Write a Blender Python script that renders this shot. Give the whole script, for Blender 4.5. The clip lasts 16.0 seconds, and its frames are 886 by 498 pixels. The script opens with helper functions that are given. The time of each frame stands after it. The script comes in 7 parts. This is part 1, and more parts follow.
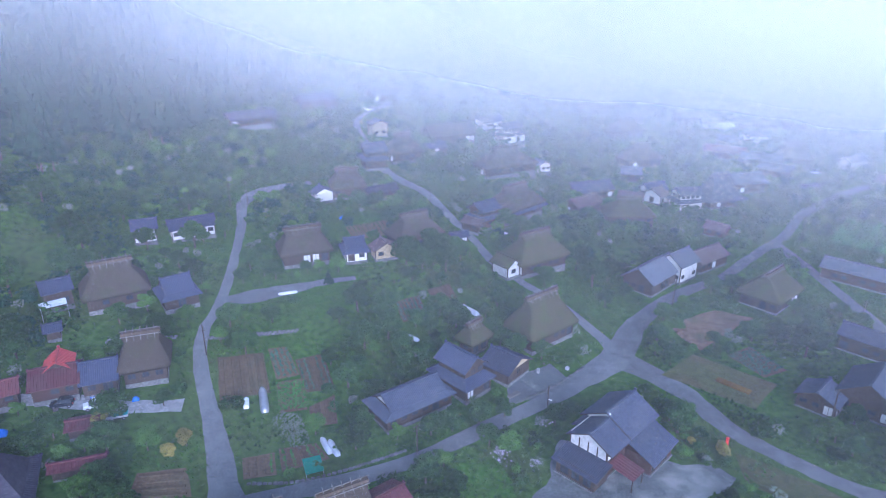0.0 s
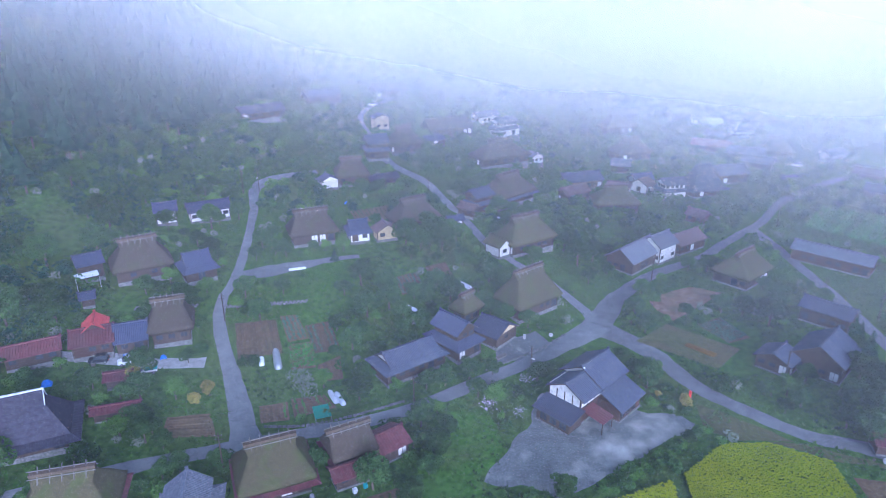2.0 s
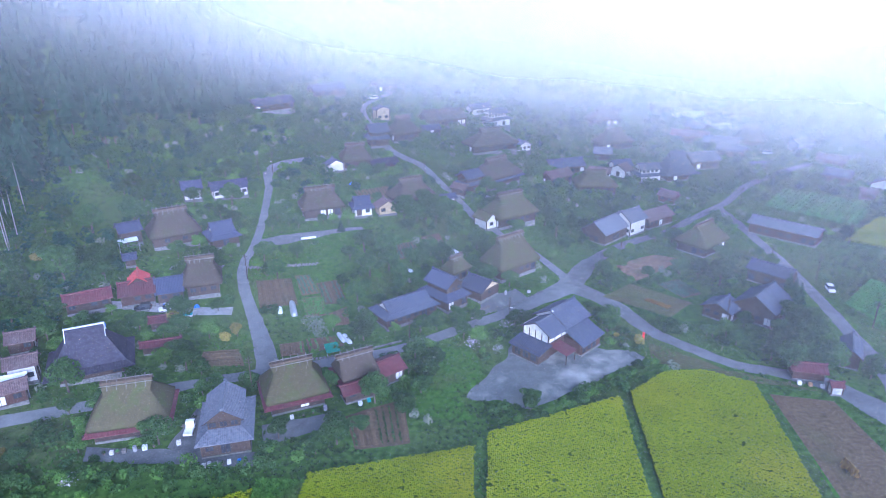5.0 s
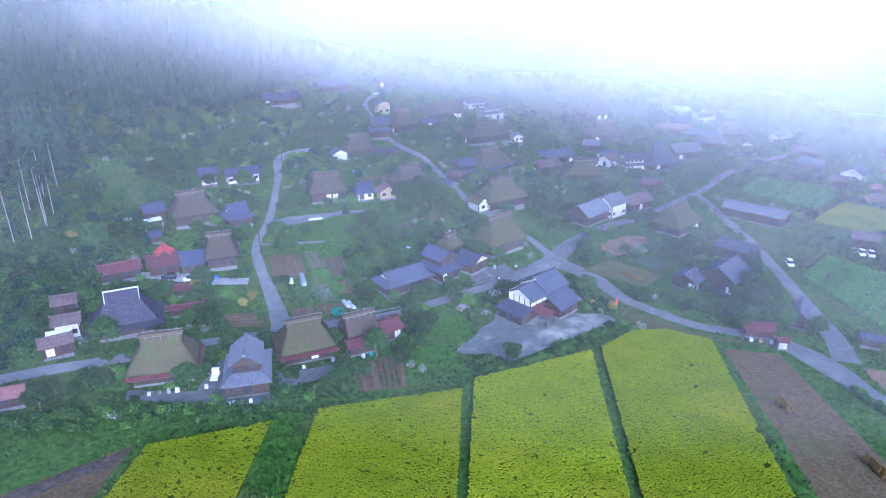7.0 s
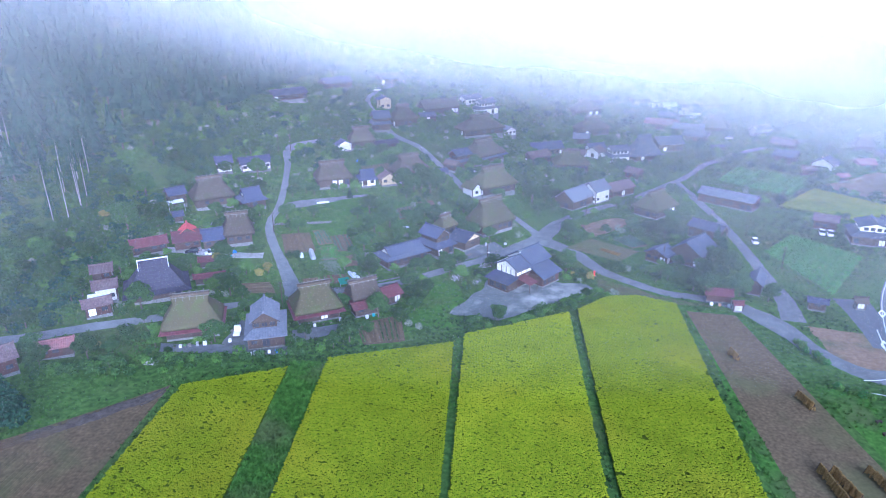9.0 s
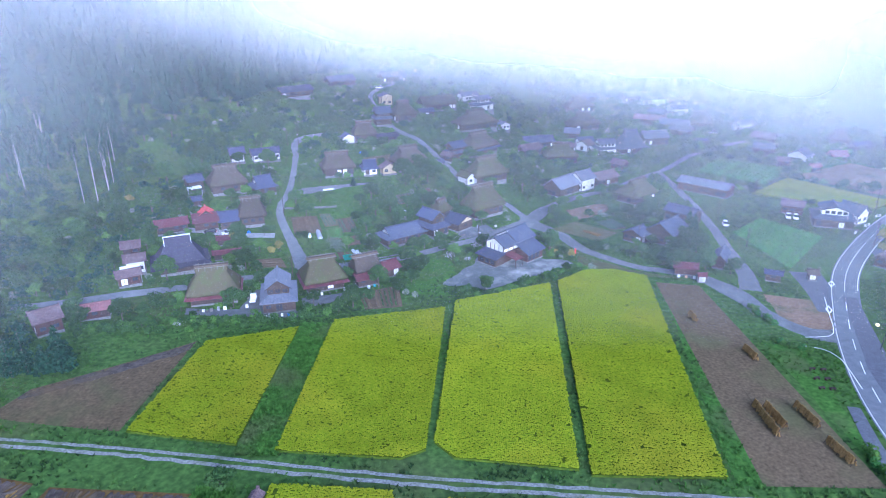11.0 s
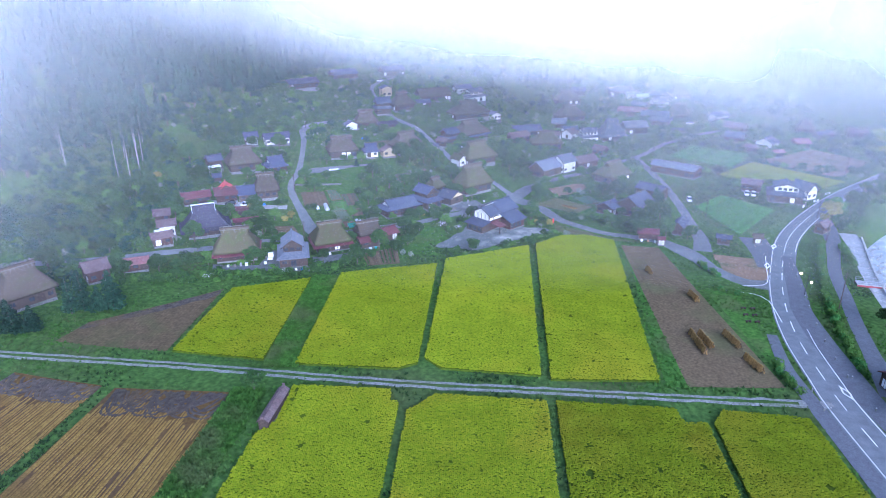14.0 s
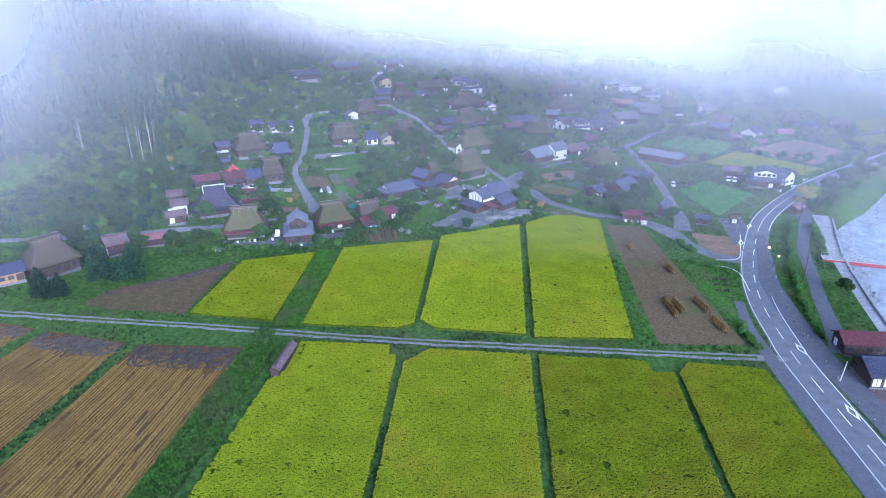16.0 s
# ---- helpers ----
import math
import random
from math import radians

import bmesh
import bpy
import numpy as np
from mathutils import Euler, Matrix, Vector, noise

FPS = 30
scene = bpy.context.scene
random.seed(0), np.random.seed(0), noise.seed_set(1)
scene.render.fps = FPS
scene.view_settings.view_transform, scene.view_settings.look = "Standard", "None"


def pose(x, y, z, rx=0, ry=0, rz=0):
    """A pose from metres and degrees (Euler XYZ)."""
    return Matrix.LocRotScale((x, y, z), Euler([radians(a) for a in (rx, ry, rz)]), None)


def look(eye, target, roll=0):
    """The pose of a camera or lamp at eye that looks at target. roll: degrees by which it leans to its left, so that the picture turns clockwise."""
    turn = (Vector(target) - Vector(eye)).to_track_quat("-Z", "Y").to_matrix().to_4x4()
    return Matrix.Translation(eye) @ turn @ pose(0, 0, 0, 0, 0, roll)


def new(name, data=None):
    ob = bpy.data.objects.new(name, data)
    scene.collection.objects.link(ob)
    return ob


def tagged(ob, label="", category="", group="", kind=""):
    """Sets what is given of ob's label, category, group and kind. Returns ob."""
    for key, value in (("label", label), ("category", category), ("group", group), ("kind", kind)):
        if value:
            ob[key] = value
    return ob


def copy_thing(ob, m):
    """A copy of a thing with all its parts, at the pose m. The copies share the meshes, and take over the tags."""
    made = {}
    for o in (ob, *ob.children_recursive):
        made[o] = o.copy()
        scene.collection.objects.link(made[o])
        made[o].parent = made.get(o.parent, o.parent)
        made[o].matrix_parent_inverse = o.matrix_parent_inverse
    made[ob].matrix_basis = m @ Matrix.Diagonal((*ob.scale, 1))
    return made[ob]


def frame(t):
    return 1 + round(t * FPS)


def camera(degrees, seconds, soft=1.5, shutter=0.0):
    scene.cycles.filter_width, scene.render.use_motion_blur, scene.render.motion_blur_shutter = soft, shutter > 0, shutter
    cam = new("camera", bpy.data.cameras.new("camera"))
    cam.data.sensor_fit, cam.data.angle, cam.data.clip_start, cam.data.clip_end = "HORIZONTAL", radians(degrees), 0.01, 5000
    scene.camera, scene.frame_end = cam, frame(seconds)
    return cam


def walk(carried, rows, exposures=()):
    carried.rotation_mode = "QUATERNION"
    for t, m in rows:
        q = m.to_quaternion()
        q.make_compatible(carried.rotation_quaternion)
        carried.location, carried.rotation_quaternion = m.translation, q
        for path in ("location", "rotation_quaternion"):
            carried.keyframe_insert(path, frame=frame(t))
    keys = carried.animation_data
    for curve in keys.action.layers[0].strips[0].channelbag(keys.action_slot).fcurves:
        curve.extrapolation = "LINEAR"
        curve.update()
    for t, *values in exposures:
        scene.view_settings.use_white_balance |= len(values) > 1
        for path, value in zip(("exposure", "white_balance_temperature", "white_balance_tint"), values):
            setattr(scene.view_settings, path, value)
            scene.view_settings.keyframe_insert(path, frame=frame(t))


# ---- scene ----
cam = camera(69.4, 16.0, 1.0)
# seconds, eye in metres, yaw, pitch and roll in degrees
PATH = [
    (0, -0.86, 1.26, 68.16, 1.356, -21.609, -0.15),
    (1, 0.07, -5.53, 68.29, 1.496, -21.626, -0.13),
    (2, 1.04, -12.49, 68.46, 1.630, -21.605, -0.16),
    (3, 1.98, -19.80, 68.61, 1.715, -21.556, -0.19),
    (4, 2.98, -27.24, 68.69, 1.753, -21.543, -0.28),
    (6.5, 5.80, -47.72, 69.49, 1.969, -21.635, -0.42),
    (7.5, 6.99, -56.77, 69.70, 2.030, -21.614, -0.47),
    (8.5, 8.11, -66.09, 69.93, 2.097, -21.588, -0.48),
    (9, 8.74, -70.72, 70.04, 2.172, -21.555, -0.51),
    (11.5, 12.65, -93.74, 70.66, 2.555, -21.434, -0.69),
    (12.5, 13.83, -102.91, 70.58, 2.600, -21.396, -0.68),
    (13.5, 14.78, -111.59, 70.30, 2.525, -21.394, -0.61),
    (14.5, 15.54, -119.52, 69.91, 2.446, -21.460, -0.49),
    (15.5, 16.44, -126.44, 69.47, 2.436, -21.608, -0.39),
    (16, 16.94, -129.54, 69.30, 2.446, -21.681, -0.38),
]


def aimed(x, y, z, yaw, pitch, roll):
    a, b = radians(yaw), radians(pitch)
    ahead = Vector((-math.sin(a) * math.cos(b), math.cos(a) * math.cos(b), math.sin(b)))
    return look((x, y, z), Vector((x, y, z)) + ahead, roll)


walk(cam, [(row[0], aimed(*row[1:])) for row in PATH], exposures=[(0, 0.82, 4430, 24), (4, 1.12, 4400, 26), (9, 1.4, 4380, 24), (13, 1.42, 4400, 24), (16, 1.27, 4520, 23)])

# ---- light: a thin overcast morning sky ----
world = bpy.data.worlds.new("foggy_morning")
scene.world = world
world.use_nodes = True
wn, wl = world.node_tree.nodes, world.node_tree.links
wn.clear()
w_out = wn.new("ShaderNodeOutputWorld")
w_bg = wn.new("ShaderNodeBackground")
w_sky = wn.new("ShaderNodeTexSky")
w_sky.sky_type = "NISHITA"
w_sky.sun_disc = False
w_sky.sun_elevation, w_sky.sun_rotation = radians(14.6), radians(158)
w_sky.air_density, w_sky.dust_density = 1.0, 2.0
w_bg.inputs["Strength"].default_value = 0.11
wl.new(w_sky.outputs[0], w_bg.inputs["Color"])
wl.new(w_bg.outputs[0], w_out.inputs["Surface"])

sun = new("sun", bpy.data.lights.new("sun", "SUN"))
sun.data.energy, sun.data.angle, sun.data.color = 3.0, radians(40), (1.0, 0.97, 0.93)
sun.matrix_world = look((60, -150, 42), (0, 0, 0))



# ---- materials ----
def surface(name, dark, light, fine=8.0, coarse=0.25, rough=0.85, bump=0.3, metal=0.0, stain=None, stain_amount=0.45,
            stretch=(1, 1, 1), vary=0.18, spec=0.3):
    """A worn surface: grain between two colours, broad patches, stains of a third colour, and a change from object to object."""
    m = bpy.data.materials.new(name)
    m.use_nodes = True
    n, l = m.node_tree.nodes, m.node_tree.links
    b = n["Principled BSDF"]
    geo = n.new("ShaderNodeNewGeometry")
    mapping = n.new("ShaderNodeMapping")
    mapping.inputs["Scale"].default_value = stretch
    l.new(geo.outputs["Position"], mapping.inputs["Vector"])

    def noisy(scale, detail, vec):
        t = n.new("ShaderNodeTexNoise")
        t.inputs["Scale"].default_value = scale
        t.inputs["Detail"].default_value = detail
        l.new(vec, t.inputs["Vector"])
        return t.outputs[0]

    def spread(v, a, c):
        r = n.new("ShaderNodeMapRange")
        l.new(v, r.inputs["Value"])
        r.inputs["From Min"].default_value, r.inputs["From Max"].default_value = a, c
        return r.outputs["Result"]

    def blend(fac, a, c):
        x = n.new("ShaderNodeMix")
        x.data_type = "RGBA"
        l.new(fac, x.inputs["Factor"])
        for slot, v in ((6, a), (7, c)):
            if isinstance(v, tuple):
                x.inputs[slot].default_value = (*v, 1)
            else:
                l.new(v, x.inputs[slot])
        return x.outputs[2]

    grain = noisy(fine, 4.0, mapping.outputs[0])
    broad = noisy(coarse, 3.0, geo.outputs["Position"])
    colour = blend(spread(grain, 0.32, 0.68), dark, light)
    if stain:
        patch = spread(broad, 0.5, 0.66)
        k = n.new("ShaderNodeMath")
        k.operation = "MULTIPLY"
        k.inputs[1].default_value = stain_amount
        l.new(patch, k.inputs[0])
        colour = blend(k.outputs[0], colour, stain)
    hsv = n.new("ShaderNodeHueSaturation")
    info = n.new("ShaderNodeObjectInfo")
    mid = noisy(coarse * 5, 2.0, geo.outputs["Position"])
    add = n.new("ShaderNodeMath")
    add.operation = "ADD"
    one = n.new("ShaderNodeMapRange")
    l.new(info.outputs["Random"], one.inputs["Value"])
    one.inputs["To Min"].default_value, one.inputs["To Max"].default_value = 1 - vary - 0.2, 1 + vary - 0.2
    two = n.new("ShaderNodeMapRange")
    l.new(mid, two.inputs["Value"])
    two.inputs["From Min"].default_value, two.inputs["From Max"].default_value = 0.25, 0.75
    two.inputs["To Min"].default_value, two.inputs["To Max"].default_value = 0.05, 0.35
    l.new(one.outputs[0], add.inputs[0])
    l.new(two.outputs[0], add.inputs[1])
    l.new(add.outputs[0], hsv.inputs["Value"])
    l.new(colour, hsv.inputs["Color"])
    l.new(hsv.outputs[0], b.inputs["Base Color"])
    b.inputs["Roughness"].default_value = rough
    b.inputs["Metallic"].default_value = metal
    b.inputs["Specular IOR Level"].default_value = spec
    if bump:
        bp = n.new("ShaderNodeBump")
        bp.inputs["Strength"].default_value = bump
        bp.inputs["Distance"].default_value = 0.05
        l.new(grain, bp.inputs["Height"])
        l.new(bp.outputs[0], b.inputs["Normal"])
    return m


def lit(name, colour, strength):
    m = bpy.data.materials.new(name)
    m.use_nodes = True
    b = m.node_tree.nodes["Principled BSDF"]
    b.inputs["Base Color"].default_value = (*colour, 1)
    b.inputs["Emission Color"].default_value = (*colour, 1)
    b.inputs["Emission Strength"].default_value = strength
    return m


GRASS = surface("meadow", (0.032, 0.068, 0.014), (0.08, 0.142, 0.026), 0.9, 0.035, 0.95, 0.6, stain=(0.085, 0.08, 0.038), stain_amount=0.4, spec=0.1)
LAWN = surface("bright_grass", (0.036, 0.088, 0.012), (0.078, 0.158, 0.022), 1.2, 0.09, 0.95, 0.5, stain=(0.085, 0.1, 0.036), stain_amount=0.7, spec=0.1)
SOIL = surface("garden_soil", (0.085, 0.058, 0.03), (0.15, 0.106, 0.056), 2.5, 0.2, 0.95, 0.5, stain=(0.06, 0.07, 0.035), stain_amount=0.35)
RED_SOIL = surface("dry_plot", (0.16, 0.10, 0.055), (0.27, 0.18, 0.10), 1.5, 0.12, 0.95, 0.4, stain=(0.09, 0.10, 0.04), stain_amount=0.7)
STUBBLE_SOIL = surface("stubble_soil", (0.08, 0.048, 0.016), (0.14, 0.088, 0.027), 1.6, 0.07, 0.95, 0.5, stain=(0.07, 0.046, 0.03), stain_amount=0.7, spec=0.1)
MUD = surface("wet_mud", (0.05, 0.04, 0.032), (0.098, 0.08, 0.065), 1.2, 0.1, 0.8, 0.5, stain=(0.11, 0.072, 0.03), stain_amount=0.6, spec=0.15)
BARE_SOIL = surface("bare_field_soil", (0.077, 0.056, 0.03), (0.134, 0.1, 0.053), 1.6, 0.075, 0.95, 0.5, stain=(0.088, 0.092, 0.035), stain_amount=0.65, spec=0.1)
RACK_STRAW = surface("old_straw", (0.17, 0.105, 0.033), (0.28, 0.18, 0.06), 5.0, 0.5, 0.95, 0.5, spec=0.1)
STRAW = surface("cut_straw", (0.14, 0.088, 0.02), (0.25, 0.164, 0.037), 3.0, 0.045, 0.9, 0.4, stain=(0.1, 0.06, 0.023), stain_amount=0.85, spec=0.1)
RICE = surface("ripe_rice", (0.132, 0.178, 0.0015), (0.205, 0.238, 0.003), 1.4, 0.035, 0.9, 0.3, stain=(0.26, 0.245, 0.008), stain_amount=0.5, spec=0.06)
RICE_OLIVE = surface("olive_ripe_rice", (0.115, 0.156, 0.0015), (0.188, 0.216, 0.003), 1.4, 0.045, 0.9, 0.3, stain=(0.22, 0.18, 0.01), stain_amount=0.5, spec=0.06)
RICE_DEEP = surface("rice_stems", (0.045, 0.075, 0.006), (0.09, 0.125, 0.01), 2.0, 0.08, 0.95, 0.4, spec=0.06)
ASPHALT = surface("worn_asphalt", (0.108, 0.113, 0.112), (0.168, 0.173, 0.171), 4.0, 0.12, 0.9, 0.15, stain=(0.2, 0.203, 0.198), stain_amount=0.5, spec=0.2)
ROAD = surface("main_road_asphalt", (0.155, 0.164, 0.172), (0.208, 0.217, 0.225), 6.0, 0.1, 0.85, 0.1, stain=(0.18, 0.19, 0.2), stain_amount=0.4, spec=0.2)
PAVING = surface("dark_pavement", (0.078, 0.081, 0.09), (0.118, 0.121, 0.132), 5.0, 0.15, 0.85, 0.1, spec=0.2)
GRAVEL = surface("gravel", (0.105, 0.113, 0.106), (0.165, 0.174, 0.164), 3.0, 0.1, 0.95, 0.4, stain=(0.4, 0.395, 0.35), stain_amount=0.8, spec=0.15)
TRACK = surface("gravel_track", (0.135, 0.135, 0.125), (0.27, 0.27, 0.255), 2.5, 0.3, 0.95, 0.4, stain=(0.1, 0.12, 0.05), stain_amount=0.5, spec=0.15)
PAINT = surface("road_paint", (0.62, 0.62, 0.62), (0.8, 0.8, 0.8), 6.0, 0.4, 0.6, 0.0)
CONCRETE = surface("concrete", (0.30, 0.30, 0.30), (0.42, 0.42, 0.41), 2.0, 0.2, 0.9, 0.2, stain=(0.2, 0.2, 0.18))
STONE = surface("field_stone", (0.09, 0.09, 0.088), (0.20, 0.195, 0.19), 3.0, 0.5, 0.9, 0.5, stain=(0.10, 0.13, 0.07))
THATCH = surface("weathered_thatch", (0.05, 0.04, 0.03), (0.1, 0.08, 0.06), 5.0, 0.35, 0.95, 0.8, stain=(0.06, 0.065, 0.028), stain_amount=0.5, stretch=(1.6, 1.6, 0.35), spec=0.1)
THATCH_MOSS = surface("mossy_thatch", (0.052, 0.045, 0.026), (0.104, 0.092, 0.047), 5.0, 0.4, 0.95, 0.8, stain=(0.07, 0.085, 0.027), stain_amount=0.7, stretch=(1.6, 1.6, 0.35), spec=0.1)
THATCH_CUT = surface("cut_thatch_edge", (0.07, 0.055, 0.04), (0.13, 0.1, 0.07), 9.0, 0.6, 0.95, 0.6, spec=0.1)
TILE = surface("grey_blue_tile", (0.038, 0.045, 0.07), (0.074, 0.084, 0.12), 3.0, 0.3, 0.55, 0.2, stain=(0.095, 0.105, 0.125), stain_amount=0.4, spec=0.3)
TILE_DARK = surface("dark_roof_tile", (0.03, 0.034, 0.058), (0.064, 0.071, 0.108), 3.0, 0.3, 0.55, 0.2, spec=0.3)
TILE_PALE = surface("pale_roof_tile", (0.088, 0.097, 0.12), (0.155, 0.165, 0.192), 3.0, 0.3, 0.55, 0.2, spec=0.3)
BLUE_TILE = surface("blue_glazed_tile", (0.032, 0.038, 0.072), (0.062, 0.071, 0.115), 3.0, 0.3, 0.5, 0.2, spec=0.35)
BROWN_TILE = surface("brown_roof_tile", (0.08, 0.054, 0.052), (0.145, 0.1, 0.095), 3.0, 0.3, 0.6, 0.2, stain=(0.16, 0.13, 0.12), spec=0.25)
PURPLE_METAL = surface("dark_slate_sheet", (0.032, 0.030, 0.045), (0.048, 0.045, 0.062), 2.0, 0.2, 0.7, 0.05, spec=0.2)
RED_METAL = surface("dark_red_sheet", (0.08, 0.024, 0.028), (0.125, 0.04, 0.043), 2.0, 0.3, 0.55, 0.05, stain=(0.09, 0.05, 0.048), spec=0.3)
BRIGHT_RED = surface("bright_red_sheet", (0.30, 0.03, 0.028), (0.42, 0.05, 0.042), 2.0, 0.3, 0.5, 0.05, spec=0.5)
PINK_METAL = surface("faded_red_sheet", (0.17, 0.075, 0.072), (0.26, 0.12, 0.112), 2.0, 0.3, 0.55, 0.05, stain=(0.2, 0.15, 0.135))
WHITE_METAL = surface("white_sheet", (0.62, 0.66, 0.72), (0.78, 0.8, 0.84), 2.0, 0.3, 0.5, 0.0)
SILVER = surface("galvanised_metal", (0.35, 0.36, 0.38), (0.5, 0.51, 0.53), 4.0, 0.5, 0.45, 0.05, metal=0.6)
BLUE_SHEET = surface("blue_tarpaulin", (0.03, 0.14, 0.55), (0.06, 0.22, 0.7), 3.0, 0.6, 0.6, 0.3)
GREEN_NET = surface("green_netting", (0.02, 0.17, 0.10), (0.04, 0.27, 0.16), 4.0, 0.6, 0.8, 0.3)
PLASTER = surface("white_plaster", (0.56, 0.55, 0.52), (0.7, 0.69, 0.67), 1.5, 0.4, 0.85, 0.1, stain=(0.55, 0.52, 0.47), stain_amount=0.4)
EARTH_WALL = surface("ochre_plaster", (0.38, 0.30, 0.17), (0.5, 0.40, 0.24), 1.5, 0.4, 0.9, 0.2)
WOOD = surface("weathered_boards", (0.04, 0.03, 0.025), (0.088, 0.064, 0.05), 4.0, 0.5, 0.85, 0.4, stretch=(3, 3, 0.4), spec=0.15)
WOOD_RED = surface("red_brown_boards", (0.046, 0.026, 0.022), (0.086, 0.047, 0.037), 4.0, 0.5, 0.85, 0.4, stretch=(3, 3, 0.4), spec=0.15)
WOOD_GREY = surface("silvered_timber", (0.11, 0.1, 0.086), (0.2, 0.184, 0.16), 4.0, 0.5, 0.85, 0.3)
WOOD_WARM = surface("warm_timber", (0.30, 0.17, 0.085), (0.42, 0.26, 0.14), 4.0, 0.5, 0.75, 0.3)
SHADE_GLASS = surface("dark_glazing", (0.03, 0.035, 0.045), (0.06, 0.07, 0.085), 1.0, 0.6, 0.12, 0.0, spec=0.6)
PAPER = surface("paper_screen", (0.55, 0.54, 0.52), (0.68, 0.67, 0.65), 3.0, 0.8, 0.8, 0.0)
BLACK = surface("black_rubber", (0.02, 0.02, 0.022), (0.04, 0.04, 0.042), 4.0, 0.8, 0.8, 0.1)
CAR_WHITE = surface("white_car_paint", (0.72, 0.73, 0.75), (0.8, 0.8, 0.82), 1.0, 0.5, 0.25, 0.0, spec=0.6)
CAR_BLACK = surface("black_car_paint", (0.02, 0.022, 0.03), (0.035, 0.038, 0.05), 1.0, 0.5, 0.2, 0.0, spec=0.6)
TEAL = surface("teal_tarpaulin", (0.03, 0.26, 0.27), (0.06, 0.36, 0.36), 3.0, 0.6, 0.7, 0.2)
POST_RED = surface("post_box_red", (0.62, 0.04, 0.025), (0.74, 0.06, 0.04), 3.0, 0.6, 0.4, 0.0)
BRIDGE_RED = surface("bridge_red", (0.2, 0.03, 0.035), (0.3, 0.05, 0.05), 3.0, 0.6, 0.5, 0.05)
BARK = surface("bark", (0.06, 0.048, 0.036), (0.13, 0.105, 0.08), 6.0, 0.6, 0.95, 0.7, stretch=(3, 3, 0.5))
PALE_BARK = surface("pale_dead_bark", (0.22, 0.205, 0.185), (0.34, 0.32, 0.29), 6.0, 0.6, 0.95, 0.5, stretch=(3, 3, 0.5))
LEAF = surface("broad_leaves", (0.022, 0.05, 0.014), (0.058, 0.105, 0.025), 0.8, 0.12, 0.85, 0.0, vary=0.34, spec=0.12)
LEAF_LIGHT = surface("young_leaves", (0.05, 0.108, 0.017), (0.1, 0.18, 0.03), 0.8, 0.12, 0.85, 0.0, vary=0.25, spec=0.12)
LEAF_YELLOW = surface("yellowing_leaves", (0.16, 0.15, 0.025), (0.26, 0.22, 0.04), 0.8, 0.12, 0.8, 0.0, vary=0.25)
LEAF_GREY = surface("grey_green_leaves", (0.10, 0.13, 0.08), (0.19, 0.21, 0.14), 0.8, 0.12, 0.8, 0.0, vary=0.2)
NEEDLES = surface("cedar_needles", (0.012, 0.034, 0.018), (0.03, 0.066, 0.032), 0.7, 0.06, 0.9, 0.0, vary=0.25, spec=0.1)
OLIVE = surface("cut_olive_grass", (0.075, 0.085, 0.028), (0.12, 0.13, 0.042), 1.5, 0.12, 0.95, 0.4, stain=(0.12, 0.09, 0.05))
CROP = surface("vegetable_leaves", (0.05, 0.145, 0.025), (0.105, 0.25, 0.05), 1.5, 0.3, 0.85, 0.0, spec=0.12)
CROP_BLUE = surface("cabbage_leaves", (0.04, 0.092, 0.05), (0.082, 0.155, 0.088), 1.5, 0.3, 0.8, 0.0, spec=0.12)
BLOSSOM = surface("pale_blossom", (0.5, 0.44, 0.5), (0.68, 0.6, 0.66), 2.0, 0.5, 0.8, 0.0)
WATER = surface("shallow_river", (0.27, 0.30, 0.33), (0.40, 0.43, 0.46), 0.35, 0.05, 0.12, 0.35, stain=(0.26, 0.29, 0.3), spec=0.5)
LAMP_ON = lit("warm_lamp", (1.0, 0.75, 0.25), 3.0)


# ---- building blocks ----
def part(name, bm, material, parent=None, label="", smooth=False):
    """Links a bmesh as one mesh object, under a thing or a part."""
    me = bpy.data.meshes.new(name)
    bm.to_mesh(me)
    bm.free()
    me.materials.append(material)
    if smooth:
        me.shade_smooth()
    ob = new(name, me)
    if parent is not None:
        ob.parent = parent
    if label:
        tagged(ob, label)
    return ob


def raw(name, verts, faces, material, parent=None):
    me = bpy.data.meshes.new(name)
    me.from_pydata([tuple(v) for v in verts], [], faces)
    me.materials.append(material)
    me.update()
    ob = new(name, me)
    if parent is not None:
        ob.parent = parent
    return ob


def thing(name, x, y, z, turn, label, category, group="", kind=""):
    ob = new(name)
    ob.empty_display_size = 0.5
    ob.matrix_basis = pose(x, y, z, 0, 0, turn)
    return tagged(ob, label, category, group, kind)


def box(bm, x0, x1, y0, y1, z0, z1):
    v = [bm.verts.new(p) for p in ((x0, y0, z0), (x1, y0, z0), (x1, y1, z0), (x0, y1, z0), (x0, y0, z1), (x1, y0, z1), (x1, y1, z1), (x0, y1, z1))]
    for f in ((3, 2, 1, 0), (4, 5, 6, 7), (0, 1, 5, 4), (1, 2, 6, 5), (2, 3, 7, 6), (3, 0, 4, 7)):
        bm.faces.new([v[i] for i in f])
    return bm


def boxes(*dims):
    bm = bmesh.new()
    for d in dims:
        box(bm, *d)
    return bm


def slab(bm, quad, thick):
    """A flat four-cornered plate, thickened downwards."""
    a = [bm.verts.new(p) for p in quad]
    b = [bm.verts.new((p[0], p[1], p[2] - thick)) for p in quad]
    bm.faces.new(a)
    bm.faces.new(b[::-1])
    for i in range(4):
        j = (i + 1) % 4
        bm.faces.new((a[j], a[i], b[i], b[j]))


